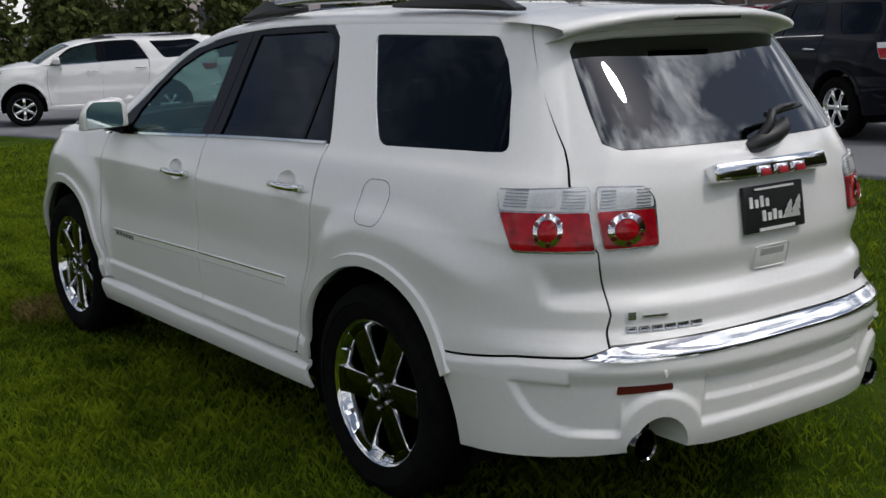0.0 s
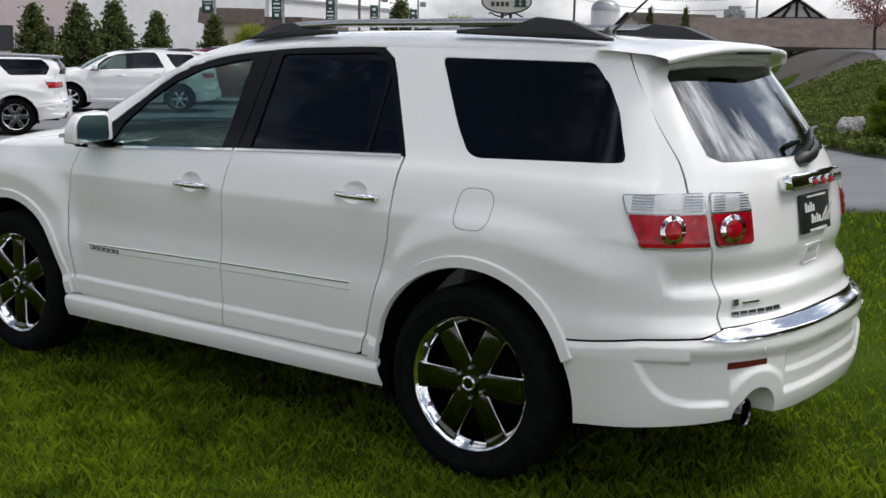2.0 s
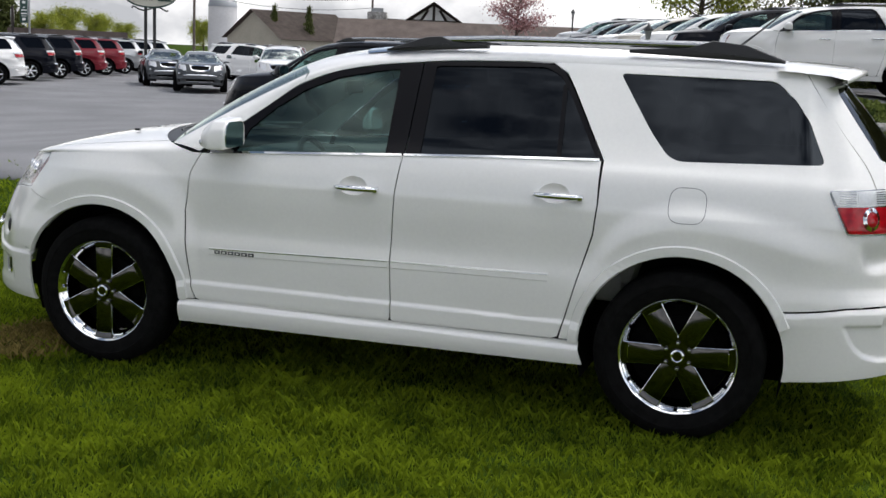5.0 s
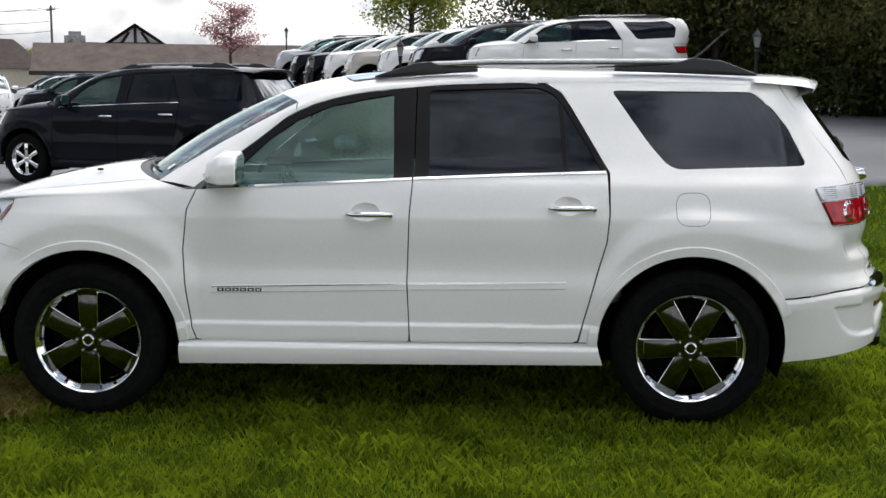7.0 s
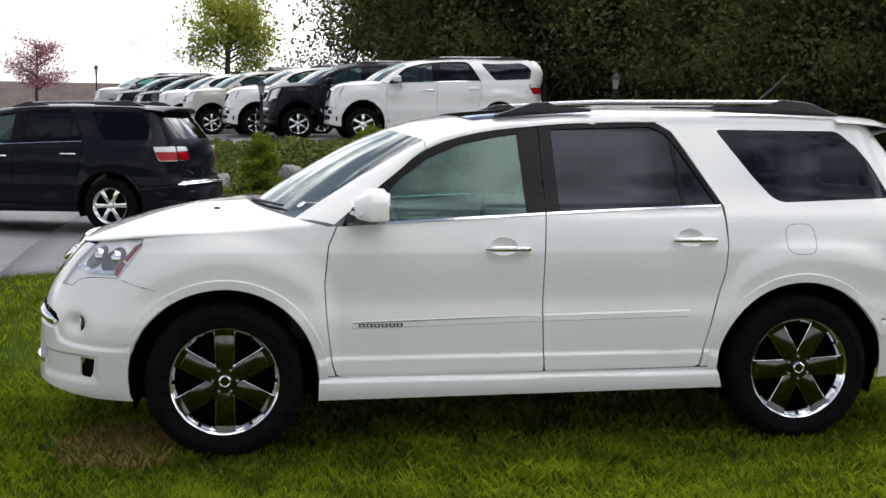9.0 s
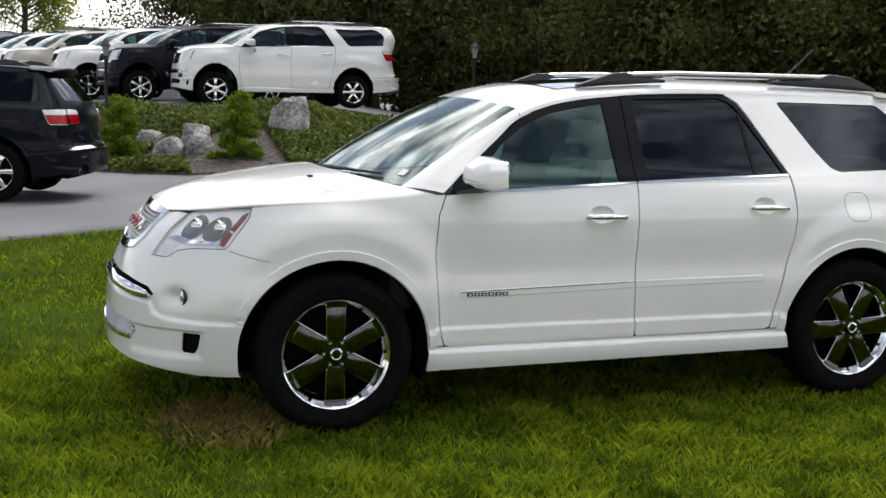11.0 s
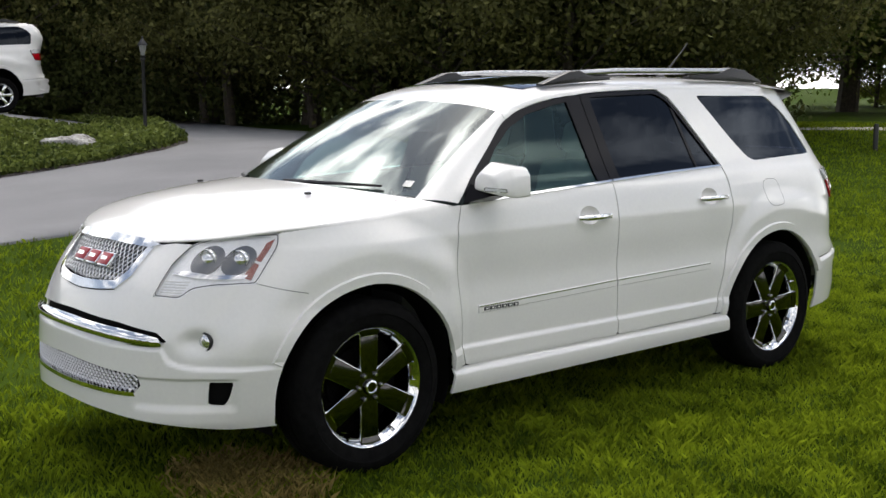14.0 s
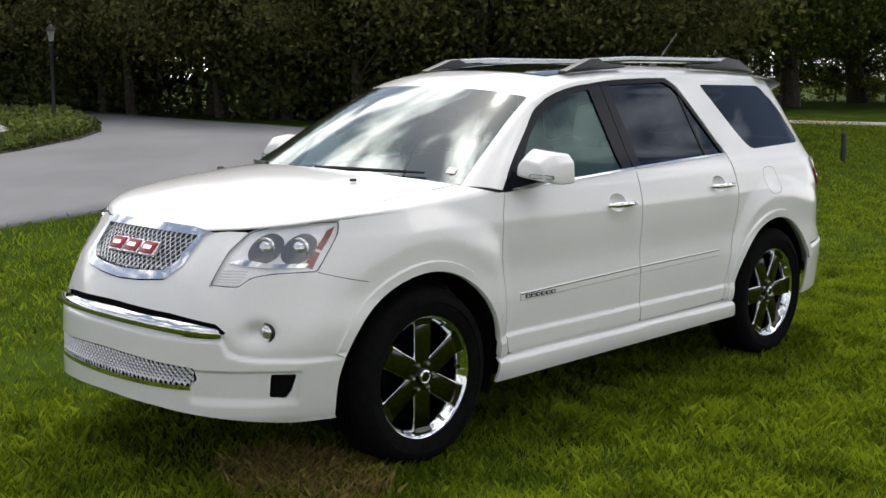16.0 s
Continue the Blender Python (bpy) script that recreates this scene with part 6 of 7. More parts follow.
BARK = rough_stuff("grey brown bark", (0.035, 0.028, 0.022), (0.10, 0.08, 0.06), 9.0, 0.9, 0.8, 60.0, dist=0.02)
LEAF_DARK = leaf_material("dark evergreen needles", (0.020, 0.030, 0.010), (0.115, 0.135, 0.040), 0.7, 0.35)
LEAF_MIX = leaf_material("dark mixed leaves", (0.022, 0.029, 0.010), (0.145, 0.145, 0.045), 0.65, 0.4)
LEAF_LIGHT = leaf_material("fresh spring leaves", (0.10, 0.15, 0.018), (0.36, 0.38, 0.06), 0.55, 0.5)
LEAF_MAPLE = leaf_material("green maple leaves", (0.018, 0.036, 0.008), (0.13, 0.17, 0.032), 0.5, 0.4)
LEAF_PINK = leaf_material("pink blossom", (0.16, 0.065, 0.07), (0.48, 0.26, 0.26), 0.7, 0.4)
LEAF_SHRUB = leaf_material("dwarf spruce needles", (0.03, 0.075, 0.006), (0.20, 0.28, 0.022), 0.65, 0.3)
LEAF_CREEP = leaf_material("creeping juniper", (0.022, 0.042, 0.010), (0.155, 0.19, 0.042), 0.7, 0.25)


def trunk_mesh(h, r, limbs, spread, lean=0.0, first=0.3):
    """A tapered trunk with limbs that rise and divide."""
    bm = bmesh.new()
    add_tube(bm, [(0, 0, -0.2), (0.02 * h, 0, 0.25 * h), (lean * h, 0.02 * h, 0.6 * h), (lean * h * 1.2, 0, h)], [r * 1.25, r, r * 0.6, r * 0.12], 9)
    tips = []
    for k in range(limbs):
        a, z = rng.uniform(0, 6.28), h * rng.uniform(first, 0.88)
        d = spread * rng.uniform(0.5, 1.0) * (1.15 - z / h * 0.6)
        p0 = Vector((lean * z, 0, z))
        p1 = p0 + Vector((math.cos(a) * d * 0.5, math.sin(a) * d * 0.5, d * 0.28))
        p2 = p0 + Vector((math.cos(a) * d, math.sin(a) * d, d * 0.42))
        add_tube(bm, [p0, p1, p2], [r * 0.32, r * 0.2, r * 0.06], 6)
        for t in (0.45, 0.75, 1.0):
            tips.append(p1.lerp(p2, t * 2 - 1) if t > 0.5 else p0.lerp(p1, t * 2))
            b = a + rng.uniform(-1, 1)
            q = tips[-1] + Vector((math.cos(b), math.sin(b), 0.5)) * d * 0.3
            add_tube(bm, [tips[-1], q], [r * 0.1, r * 0.03], 4)
            tips.append(q)
    return bm, tips


def leafy_tree(name, m, h, spread, label, mat, count, size, limbs=16, clump=0.5, r=0.16, group="", low=0.25):
    root = empty(name, m, label, "tree", group)
    bm, tips = trunk_mesh(h, r, limbs, spread, 0.0, 0.05 if low == 0.0 else (0.12 if low < 0.15 else 0.3))
    part("trunk", bm, BARK, root)
    tips = np.array([tuple(t) for t in tips if t.z > low * h])
    pick = tips[rng.integers(0, len(tips), count)]
    k = rng.normal(size=(count, 3))
    c = pick + k * clump * rng.uniform(0.3, 1.0, (count, 1)) * [1, 1, 0.75]
    c = c[c[:, 2] > 0.1]
    child("crown", quads("crown", leaves(c, size), mat), root)
    return root


def conifer(name, m, h, spread, label, mat, count, size, group="", r=0.12):
    """Tiers of drooping boughs that narrow to a ragged tip."""
    root = empty(name, m, label, "tree", group)
    bm = bmesh.new()
    add_tube(bm, [(0, 0, -0.2), (0, 0, h * 0.5), (0, 0, h * 0.98)], [r, r * 0.6, r * 0.1], 8)
    cs = []
    nb = int(16 + h * 8)
    for k in range(nb):
        z = h * (0.03 + 0.95 * (k + rng.uniform(0, 0.6)) / nb)
        a, d = k * 2.4 + rng.uniform(-0.4, 0.4), spread * (1 - z / h) ** 0.75 * rng.uniform(0.65, 1.12) + 0.08
        tip = Vector((math.cos(a) * d, math.sin(a) * d, z + rng.uniform(-0.12, 0.2) * d))
        add_tube(bm, [(0, 0, z), tuple(tip)], [r * 0.22, r * 0.05], 4)
        n = int(count / nb * (0.35 + 1.3 * (1 - z / h)))
        t = rng.uniform(0.12, 1.0, (n, 1)) ** 0.7
        c = np.array([[0, 0, z]]) * (1 - t) + np.array([tuple(tip)]) * t + rng.normal(size=(n, 3)) * (0.11 * spread) * [1, 1, 0.8]
        cs.append(c)
    part("trunk", bm, BARK, root)
    child("crown", quads("crown", leaves(np.concatenate(cs), size), mat), root)
    return root


def at_ground(x, y, turn=0.0, k=1.0, sink=0.0):
    return pose(x, y, height(x, y) - sink, 0, 0, turn) @ Matrix.Scale(k, 4)


def scaled_copy(ob, x, y, turn, k, label=""):
    o = copy_thing(ob, at_ground(x, y, turn))
    o.scale = (k, k, k * rng.uniform(0.92, 1.08))
    return tagged(o, label)


WOOD = "dark trees behind the driveway"
dark = conifer("evergreen_tree", at_ground(-4.6, -29), 8.0, 2.9, "tall dense dark green evergreen behind the raised lot", LEAF_DARK, 24000, 0.10, WOOD)
dark2 = leafy_tree("evergreen_tree", at_ground(-10.8, -21.5), 7.0, 3.2, "dense olive-brown bushy tree beside the driveway", LEAF_MIX, 30000, 0.088, 34, 0.8, 0.12, WOOD, 0.0)
for x, y, k, b in ((-6.2, -34.5, 0.95, 0), (-8.8, -33, 1.1, 1), (-11.5, -31.5, 1.0, 0), (-7.0, -38.5, 1.2, 1), (-9.5, -36, 1.25, 0), (-14.2, -28.5, 1.1, 0), (-15.0, -24.5, 1.15, 1), (-13.8, -22.3, 0.95, 1), (-16.3, -21.5, 1.2, 0), (-13.9, -19.6, 0.95, 1),
                   (-15.8, -18.0, 1.1, 0), (-14.0, -16.9, 0.9, 1), (-16.0, -14.6, 1.0, 1), (-17.5, -16.0, 1.1, 0), (-18.6, -13.4, 0.95, 1), (-19.2, -17.5, 1.25, 0), (-21.0, -14.0, 1.0, 1), (-23.5, -16.0, 1.2, 1), (-22.5, -20, 1.3, 0), (-19, -24, 1.35, 0),
                   (-12, -36, 1.3, 1), (-17, -31, 1.35, 1), (-26.0, -19.5, 1.2, 0), (-4.8, -40.5, 1.0, 1), (-13.0, -27.0, 0.9, 1), (-18.0, -20.5, 1.3, 1), (-21, -27, 1.4, 0), (-25, -24, 1.4, 1), (-7, -38, 1.4, 1), (-15, -34, 1.4, 0), (-47, -24.5, 0.75, 1), (-50.5, -21, 0.7, 1), (-53, -17, 0.7, 1), (-44, -28, 0.85, 1), (-56, -22, 0.8, 1)):
    if x > -30:
        x, y, k = 4 + (x - 4) * 0.87, 5 + (y - 5) * 0.87, k * 0.93
    scaled_copy((dark, dark2)[b], x, y, rng.uniform(0, 360), k)
for x, y, k in ((-11.6, -18.8, 0.85), (-13.4, -22.6, 1.0), (-12.4, -16.6, 0.8), (-14.6, -19.4, 1.0)):
    scaled_copy(dark2, x, y, rng.uniform(0, 360), k)
maple = leafy_tree("maple_tree", at_ground(-25.5, -2.6), 11, 5.4, "broad leafy shade tree at the edge of the lawn", LEAF_MAPLE, 30000, 0.135, 40, 1.1, 0.3, WOOD, 0.10)
for x, y, k in ((-24, -24, 1.1), (-37, -20, 1.15), (-43, -14.5, 1.0), (-54, -27, 1.2), (-30, -30, 1.2), (-27.5, -18.5, 0.85), (-36, -17, 1.0), (-48, -20, 1.2), (-58, -18, 1.3), (-41, -6.5, 0.95), (-46, -9.5, 1.1), (-33, -21, 1.0)):
    scaled_copy(maple, x, y, rng.uniform(0, 360), k)
spring = leafy_tree("spring_tree", at_ground(2.7, -42.8), 4.9, 2.2, "yellow-green tree in fresh leaf behind the parked cars", LEAF_LIGHT, 13000, 0.085, 26, 0.5, 0.14, "", 0.2)
pink = leafy_tree("blossom_tree", at_ground(10.2, -42.5), 3.0, 1.35, "small tree with thin pink blossom before the restaurant", LEAF_PINK, 5500, 0.055, 30, 0.30, 0.06, "", 0.2)
hedge = conifer("border_conifer", at_ground(37, -8.5), 5.2, 2.0, "dark bushy conifer at the far side of the lot", LEAF_DARK, 5200, 0.20, "conifers along the lot")
for x, y, k in ((38.5, -5, 1.1), (36.2, -11.6, 0.95), (35.4, -14.4, 1.0), (34.6, -17.2, 0.85), (40, -1.5, 1.2), (39.5, -13, 1.1), (43.5, -28, 0.62), (45, -31.5, 0.7), (48, -36, 0.72), (50, -40.5, 0.6)):
    scaled_copy(hedge, x, y, rng.uniform(0, 360), k)
for x, y, k in ((57.1, -54.8, 0.62), (54.7, -58.3, 0.55), (56, -64.5, 0.5), (82.5, -110, 0.95), (86, -119.6, 1.15), (77.4, -112.6, 1.0), (79, -121, 0.85), (70, -124, 0.9), (46, -110, 0.9), (33, -100, 0.8)):
    scaled_copy(spring, x, y, rng.uniform(0, 360), k, "small yellow-green roadside tree in the distance")
for x, y, k in ((80, -99.9, 1.35), (51.6, -46.3, 0.6), (36, -104, 0.9)):
    scaled_copy(hedge, x, y, rng.uniform(0, 360), k, "tall dark conifer on the skyline")

for x, y in ((46.2, -94.2), (43.4, -95.7)):
    o = scaled_copy(hedge, x, y, 40, 1.0, "slim dark conifer on the skyline")
    o.scale = (0.38, 0.38, 1.05)

# dwarf conifers, boulders and ground cover on the bank
shrub = conifer("dwarf_conifer", at_ground(-0.42, -12.95), 1.12, 0.38, "cone-shaped bright green dwarf spruce on the bank", LEAF_SHRUB, 32000, 0.020, "dwarf spruces", 0.04)
scaled_copy(shrub, 1.36, -14.4, 70, 1.0)
ROCK = rough_stuff("grey limestone", (0.09, 0.085, 0.08), (0.48, 0.47, 0.45), 4.0, 0.9, 0.9, 22.0, dist=0.04)


def boulder(x, y, sx, sy, sz, turn, label, seed):
    bm = bmesh.new()
    bmesh.ops.create_icosphere(bm, subdivisions=4, radius=1.0)
    cut = np.random.default_rng(seed)
    planes = [(Vector(cut.normal(size=3)).normalized(), cut.uniform(0.62, 0.92)) for _ in range(15)]
    for v in bm.verts:
        q = v.co * 1.3 + Vector((seed * 7.1, seed * 3.3, 0))
        d = v.co.normalized()
        flat = min([1.1] + [k / d.dot(p) for p, k in planes if d.dot(p) > 0.05])
        v.co *= flat * (1 + 0.16 * noise.noise(q) + 0.10 * noise.noise(q * 2.7) + 0.06 * abs(noise.noise(q * 6)))
        v.co.x, v.co.y, v.co.z = v.co.x * sx, v.co.y * sy, v.co.z * sz
    me = bpy.data.meshes.new("boulder")
    bm.to_mesh(me)
    bm.free()
    me.materials.append(ROCK)
    me.polygons.foreach_set("use_smooth", [True] * len(me.polygons))
    ob = new("boulder", me)
    ob.matrix_basis = at_ground(x, y, turn) @ Matrix.Translation((0, 0, sz * 0.35))
    return tagged(ob, label, "boulder", "boulders on the bank")


boulder(-1.55, -14.1, 0.40, 0.34, 0.54, 20, "upright grey boulder on the planted bank", 1)
boulder(0.62, -13.9, 0.40, 0.32, 0.33, 50, "pale rounded boulder among mulch on the bank", 2)
boulder(0.12, -13.9, 0.36, 0.30, 0.38, 110, "pale rounded boulder among mulch on the bank", 3)
boulder(0.82, -14.9, 0.28, 0.25, 0.32, 10, "small angular boulder on the planted bank", 4)
boulder(2.10, -15.0, 0.26, 0.24, 0.34, 70, "small angular boulder on the planted bank", 5)
boulder(-3.2, -13.3, 0.62, 0.30, 0.24, 8, "flat grey stone lying in the ground cover", 6)
boulder(0.42, -12.2, 0.20, 0.13, 0.06, 8, "flat pale stone at the edge of the bank", 8)
boulder(2.3, -14.25, 0.22, 0.13, 0.06, 30, "flat pale stone at the edge of the bank", 9)
sheet("planting_bed", BANK, MULCH, 0.06, 0.5)
UP = [(1.9, -19.6), (-0.2, -16.15), (-4.6, -15.95), (-5.9, -17.6), (-8.0, -25), (-12.5, -59), (20, -59), (9.5, -40)]
sheet("upper_lot", UP, ASPHALT, 0.09, 1.0)

xs, ys = rng.uniform(-9.0, 12.0, 380000), -11.7 - 24 * rng.uniform(0, 1, 380000) ** 1.6
ok = inside_many(BANK, xs, ys) & ~inside_many(UP, xs, ys)
pts = []
for x, y in zip(xs[ok].tolist(), ys[ok].tolist()):
    patchy = noise.noise((x * 0.55, y * 0.55, 3.0)) + 0.5 * noise.noise((x * 1.7, y * 1.7, 9.0))
    bare = -1.1 < x < 2.6 and y > -14.7 + 0.35 * abs(x - 0.3)
    if bare and not (0.5 < x < 2.2 and edge_distance(BANK, x, y) < 0.65):
        continue
    pts.append((x, y, height(x, y) + 0.06 + rng.uniform(0, 0.10 + 0.16 * max(0.0, 0.4 + patchy))))
    if len(pts) == 105000:
        break
creeper = tagged(new("ground_cover", quads("ground_cover", leaves(np.array(pts), 0.06), LEAF_CREEP)), "low creeping juniper spread over the bank", "ground cover", "", "stuff")

# lawn
LAWN_LEAF = leaf_material("lawn grass blades", (0.024, 0.050, 0.003), (0.24, 0.315, 0.016), 0.6, 0.6, 3.4, 0.34, 0.86)


def blades(x, y, tall, wide):
    n = len(x)
    z = np.array([height(a, b) for a, b in zip(x, y)]) if y.min() < -2.5 or x.max() > 6.5 else np.zeros(n)
    a = rng.uniform(0, 2 * np.pi, n)
    lean = rng.uniform(0.1, 0.9, n) * tall
    la = rng.uniform(0, 2 * np.pi, n)
    base = np.stack([x, y, z - 0.005], 1)
    s = np.stack([np.cos(a), np.sin(a), np.zeros(n)], 1) * (wide / 2)[:, None]
    mid = base + np.stack([np.cos(la) * lean * 0.35, np.sin(la) * lean * 0.35, tall * 0.6], 1)
    tip = base + np.stack([np.cos(la) * lean, np.sin(la) * lean, tall * rng.uniform(0.75, 1.0, n)], 1)
    return np.stack([base - s, base + s, mid + s * 0.8, tip], 1)


def field(n, x0, x1, y0, y1, tall, wide):
    x, y = rng.uniform(x0, x1, n), rng.uniform(y0, y1, n)
    fade = np.clip(np.minimum(np.minimum(x - x0, x1 - x), np.minimum(y - y0, y1 - y)) / 2.6, 0, 1)
    keep = rng.uniform(0, 1, n) < fade
    x, y = x[keep], y[keep]
    n = len(x)
    k = np.array([noise.noise((a * 1.1, b * 1.1, 0.0)) + 0.6 * noise.noise((a * 4.0, b * 4.0, 5.0)) for a, b in zip(x, y)])
    t = tall * np.clip(0.85 + 0.55 * k, 0.35, 1.6) * rng.uniform(0.6, 1.2, n)
    return blades(x, y, t, wide * rng.uniform(0.7, 1.3, n))


near = np.concatenate([field(430000, -6.6, 8.4, -1.9, 7.4, 0.072, 0.0062), field(190000, -13, 13, -6.5, 13, 0.06, 0.0085)])
tagged(new("lawn_grass", quads("lawn_grass", near, LAWN_LEAF)), "thick uneven green lawn with tufts", "grass", "", "stuff")
xs, ys = rng.uniform(-24, 15, 150000), rng.uniform(-13, 1.0, 150000)
ok = ~inside_many(lot, xs, ys) & ~((ys > -2.4) & (xs > -7.4) & (xs < 6.5))
far_field = blades(xs[ok], ys[ok], 0.06 * rng.uniform(0.5, 1.3, ok.sum()), np.full(ok.sum(), 0.014))
tagged(new("lawn_grass", quads("lawn_grass", far_field, LAWN_LEAF)), "mown lawn running down to the driveway", "grass", "", "stuff")
STRAW = leaf_material("dry straw-brown grass", (0.10, 0.08, 0.02), (0.34, 0.26, 0.085), 0.7, 0.4)
r, a = 0.42 * np.sqrt(rng.uniform(0, 1, 5000)) * rng.uniform(0.5, 1.1, 5000), rng.uniform(0, 2 * np.pi, 5000)
dry = blades(2.03 + r * np.cos(a) * 0.8, 0.72 + r * np.sin(a), 0.075 * rng.uniform(0.5, 1.3, 5000), np.full(5000, 0.007))
tagged(new("dry_grass", quads("dry_grass", dry, STRAW)), "patch of dry brown grass before the front wheel", "grass", "", "stuff")


# ---- lamps, poles, signs, buildings ----
IRON = plain("black painted iron", (0.012, 0.013, 0.014), 0.45)
LAMPGLASS = plain("frosted lamp glass", (0.26, 0.27, 0.26), 0.35)
WOODPOLE = rough_stuff("weathered pole wood", (0.07, 0.055, 0.045), (0.16, 0.13, 0.11), 5.0, 0.9, 0.4)
STUCCO = rough_stuff("pale grey cladding", (0.55, 0.54, 0.54), (0.64, 0.63, 0.63), 0.6, 0.8, 0.1)
PINKISH = rough_stuff("dusty pink cladding", (0.36, 0.30, 0.30), (0.42, 0.36, 0.35), 0.6, 0.8, 0.1)
CREAM = rough_stuff("cream wall", (0.38, 0.35, 0.28), (0.46, 0.42, 0.34), 0.8, 0.85, 0.2)
SHINGLE = rough_stuff("brown roof shingles", (0.075, 0.058, 0.05), (0.14, 0.11, 0.095), 2.0, 0.9, 0.5, 30.0)
TIMBER = plain("dark brown timber", (0.03, 0.022, 0.018), 0.7)
STEEL = plain("galvanised steel", (0.30, 0.31, 0.32), 0.4, 0.7)
PANE = plain("dark window pane", (0.03, 0.035, 0.04), 0.08, 0.0, 1.0)


def street_lantern(x, y, h):
    root = empty("street_lantern", at_ground(x, y), "black iron post lantern with frosted glass", "lamp", "post lanterns")
    part("post", lathe([(0.09, -0.1), (0.09, 0.08), (0.05, 0.14), (0.035, 0.25), (0.03, h - 0.42), (0.05, h - 0.38), (0.03, h - 0.35), (0.06, h - 0.32), (0.0, h - 0.31)], 12, "z"), IRON, root)
    part("lantern", lathe([(0.04, h - 0.31), (0.078, h - 0.12), (0.0, h - 0.12)], 6, "z"), LAMPGLASS, root, "frosted lantern glass")
    part("cap", lathe([(0.10, h - 0.13), (0.092, h - 0.10), (0.035, h - 0.03), (0.015, h - 0.01), (0.012, h + 0.03), (0.0, h + 0.04)], 6, "z"), IRON, root)
    return root


for x, y, h in ((3.92, -22.8, 1.5), (1.35, -17.95, 1.55), (-5.33, -15.16, 1.85), (8.0, -43, 2.0)):
    street_lantern(x, y, h)


def bollard(x, y):
    ob = part("bollard", lathe([(0.05, -0.1), (0.05, 0.49), (0.042, 0.52), (0.0, 0.525)], 14, "z"), IRON, None)
    ob.matrix_basis = at_ground(x, y)
    tagged(ob, "short dark wooden post standing on the lawn", "post")


bollard(-16.1, -5.5)
bollard(-16.85, -7.2)


def banner_pole(x, y, turn, h, z0, z1):
    root = empty("banner_pole", at_ground(x, y, turn), "tall pole with a dark green banner and a floodlight", "pole", "banner poles")
    part("pole", lathe([(0.10, -0.1), (0.09, h * 0.5), (0.07, h), (0.0, h)], 10, "z"), STEEL, root)
    ban = part("banner", box(-0.02, 0.02, 0.12, 0.82, z0, z1, 0.005), SIGNG, root, "dark green banner with pale lettering bars")
    for k, w, hh in ((0.10, 0.14, 0.10), (0.27, 0.22, 0.025), (0.36, 0.27, 0.05), (0.50, 0.24, 0.05), (0.62, 0.10, 0.04), (0.80, 0.14, 0.10)):
        zz = z0 + (z1 - z0) * k
        part("lettering_bar", box(-0.03, 0.03, 0.47 - w, 0.47 + w, zz, zz + (z1 - z0) * hh), LETTER, ban)
    part("bracket", box(-0.02, 0.02, 0, 0.84, z1, z1 + 0.04), STEEL, root)
    part("floodlight", box(-0.2, 0.2, -0.75, -0.2, z1 + 0.3, z1 + 0.75, 0.05), STEEL, root)
    part("floodlight_arm", box(-0.03, 0.03, -0.3, 0.0, z1 + 0.42, z1 + 0.48), STEEL, root)
    return root


for x, y, z1 in ((55.0, -49.5, 5.7), (56.7, -57.6, 5.5), (58.6, -65.4, 5.2), (63.5, -76.5, 5.1), (67.0, -86.5, 5.1)):
    banner_pole(x, y, -43, 9.6, z1 - 2.15, z1)


def utility_pole(x, y, h, turn):
    root = empty("utility_pole", at_ground(x, y, turn), "weathered wooden utility pole with a crossarm", "pole", "utility poles")
    part("pole", lathe([(0.16, -0.1), (0.11, h), (0.0, h)], 8, "z"), WOODPOLE, root)
    part("crossarm", box(-0.06, 0.06, -1.1, 1.1, h - 0.5, h - 0.35), WOODPOLE, root)
    for y0 in (-1.0, -0.4, 0.4, 1.0):
        part("insulator", lathe([(0.05, h - 0.35), (0.05, h - 0.2), (0.0, h - 0.18)], 6, "z"), STEEL, root, m=Matrix.Translation((0, y0, 0)))
    return root


POLES = [(92, -56, 11), (74, -86, 10.5), (60, -104, 9.5), (45, -116, 9.0)]
for x, y, h in POLES:
    utility_pole(x, y, h, 40)
wire = bmesh.new()
for a, b in zip(POLES, POLES[1:]):
    for off, dz in ((-0.9, -0.3), (0.9, -0.3), (0.2, -1.6), (0.0, -2.6)):
        p = [Vector((a[0] + off, a[1], a[2] + dz)).lerp(Vector((b[0] + off, b[1], b[2] + dz)), t / 8) - Vector((0, 0, 0.8 * 4 * t / 8 * (1 - t / 8))) for t in range(9)]
        add_tube(wire, p, 0.025, 4)
wires = part("overhead_wires", wire, IRON, None)
tagged(wires, "sagging overhead wires between utility poles", "wires", "", "stuff")


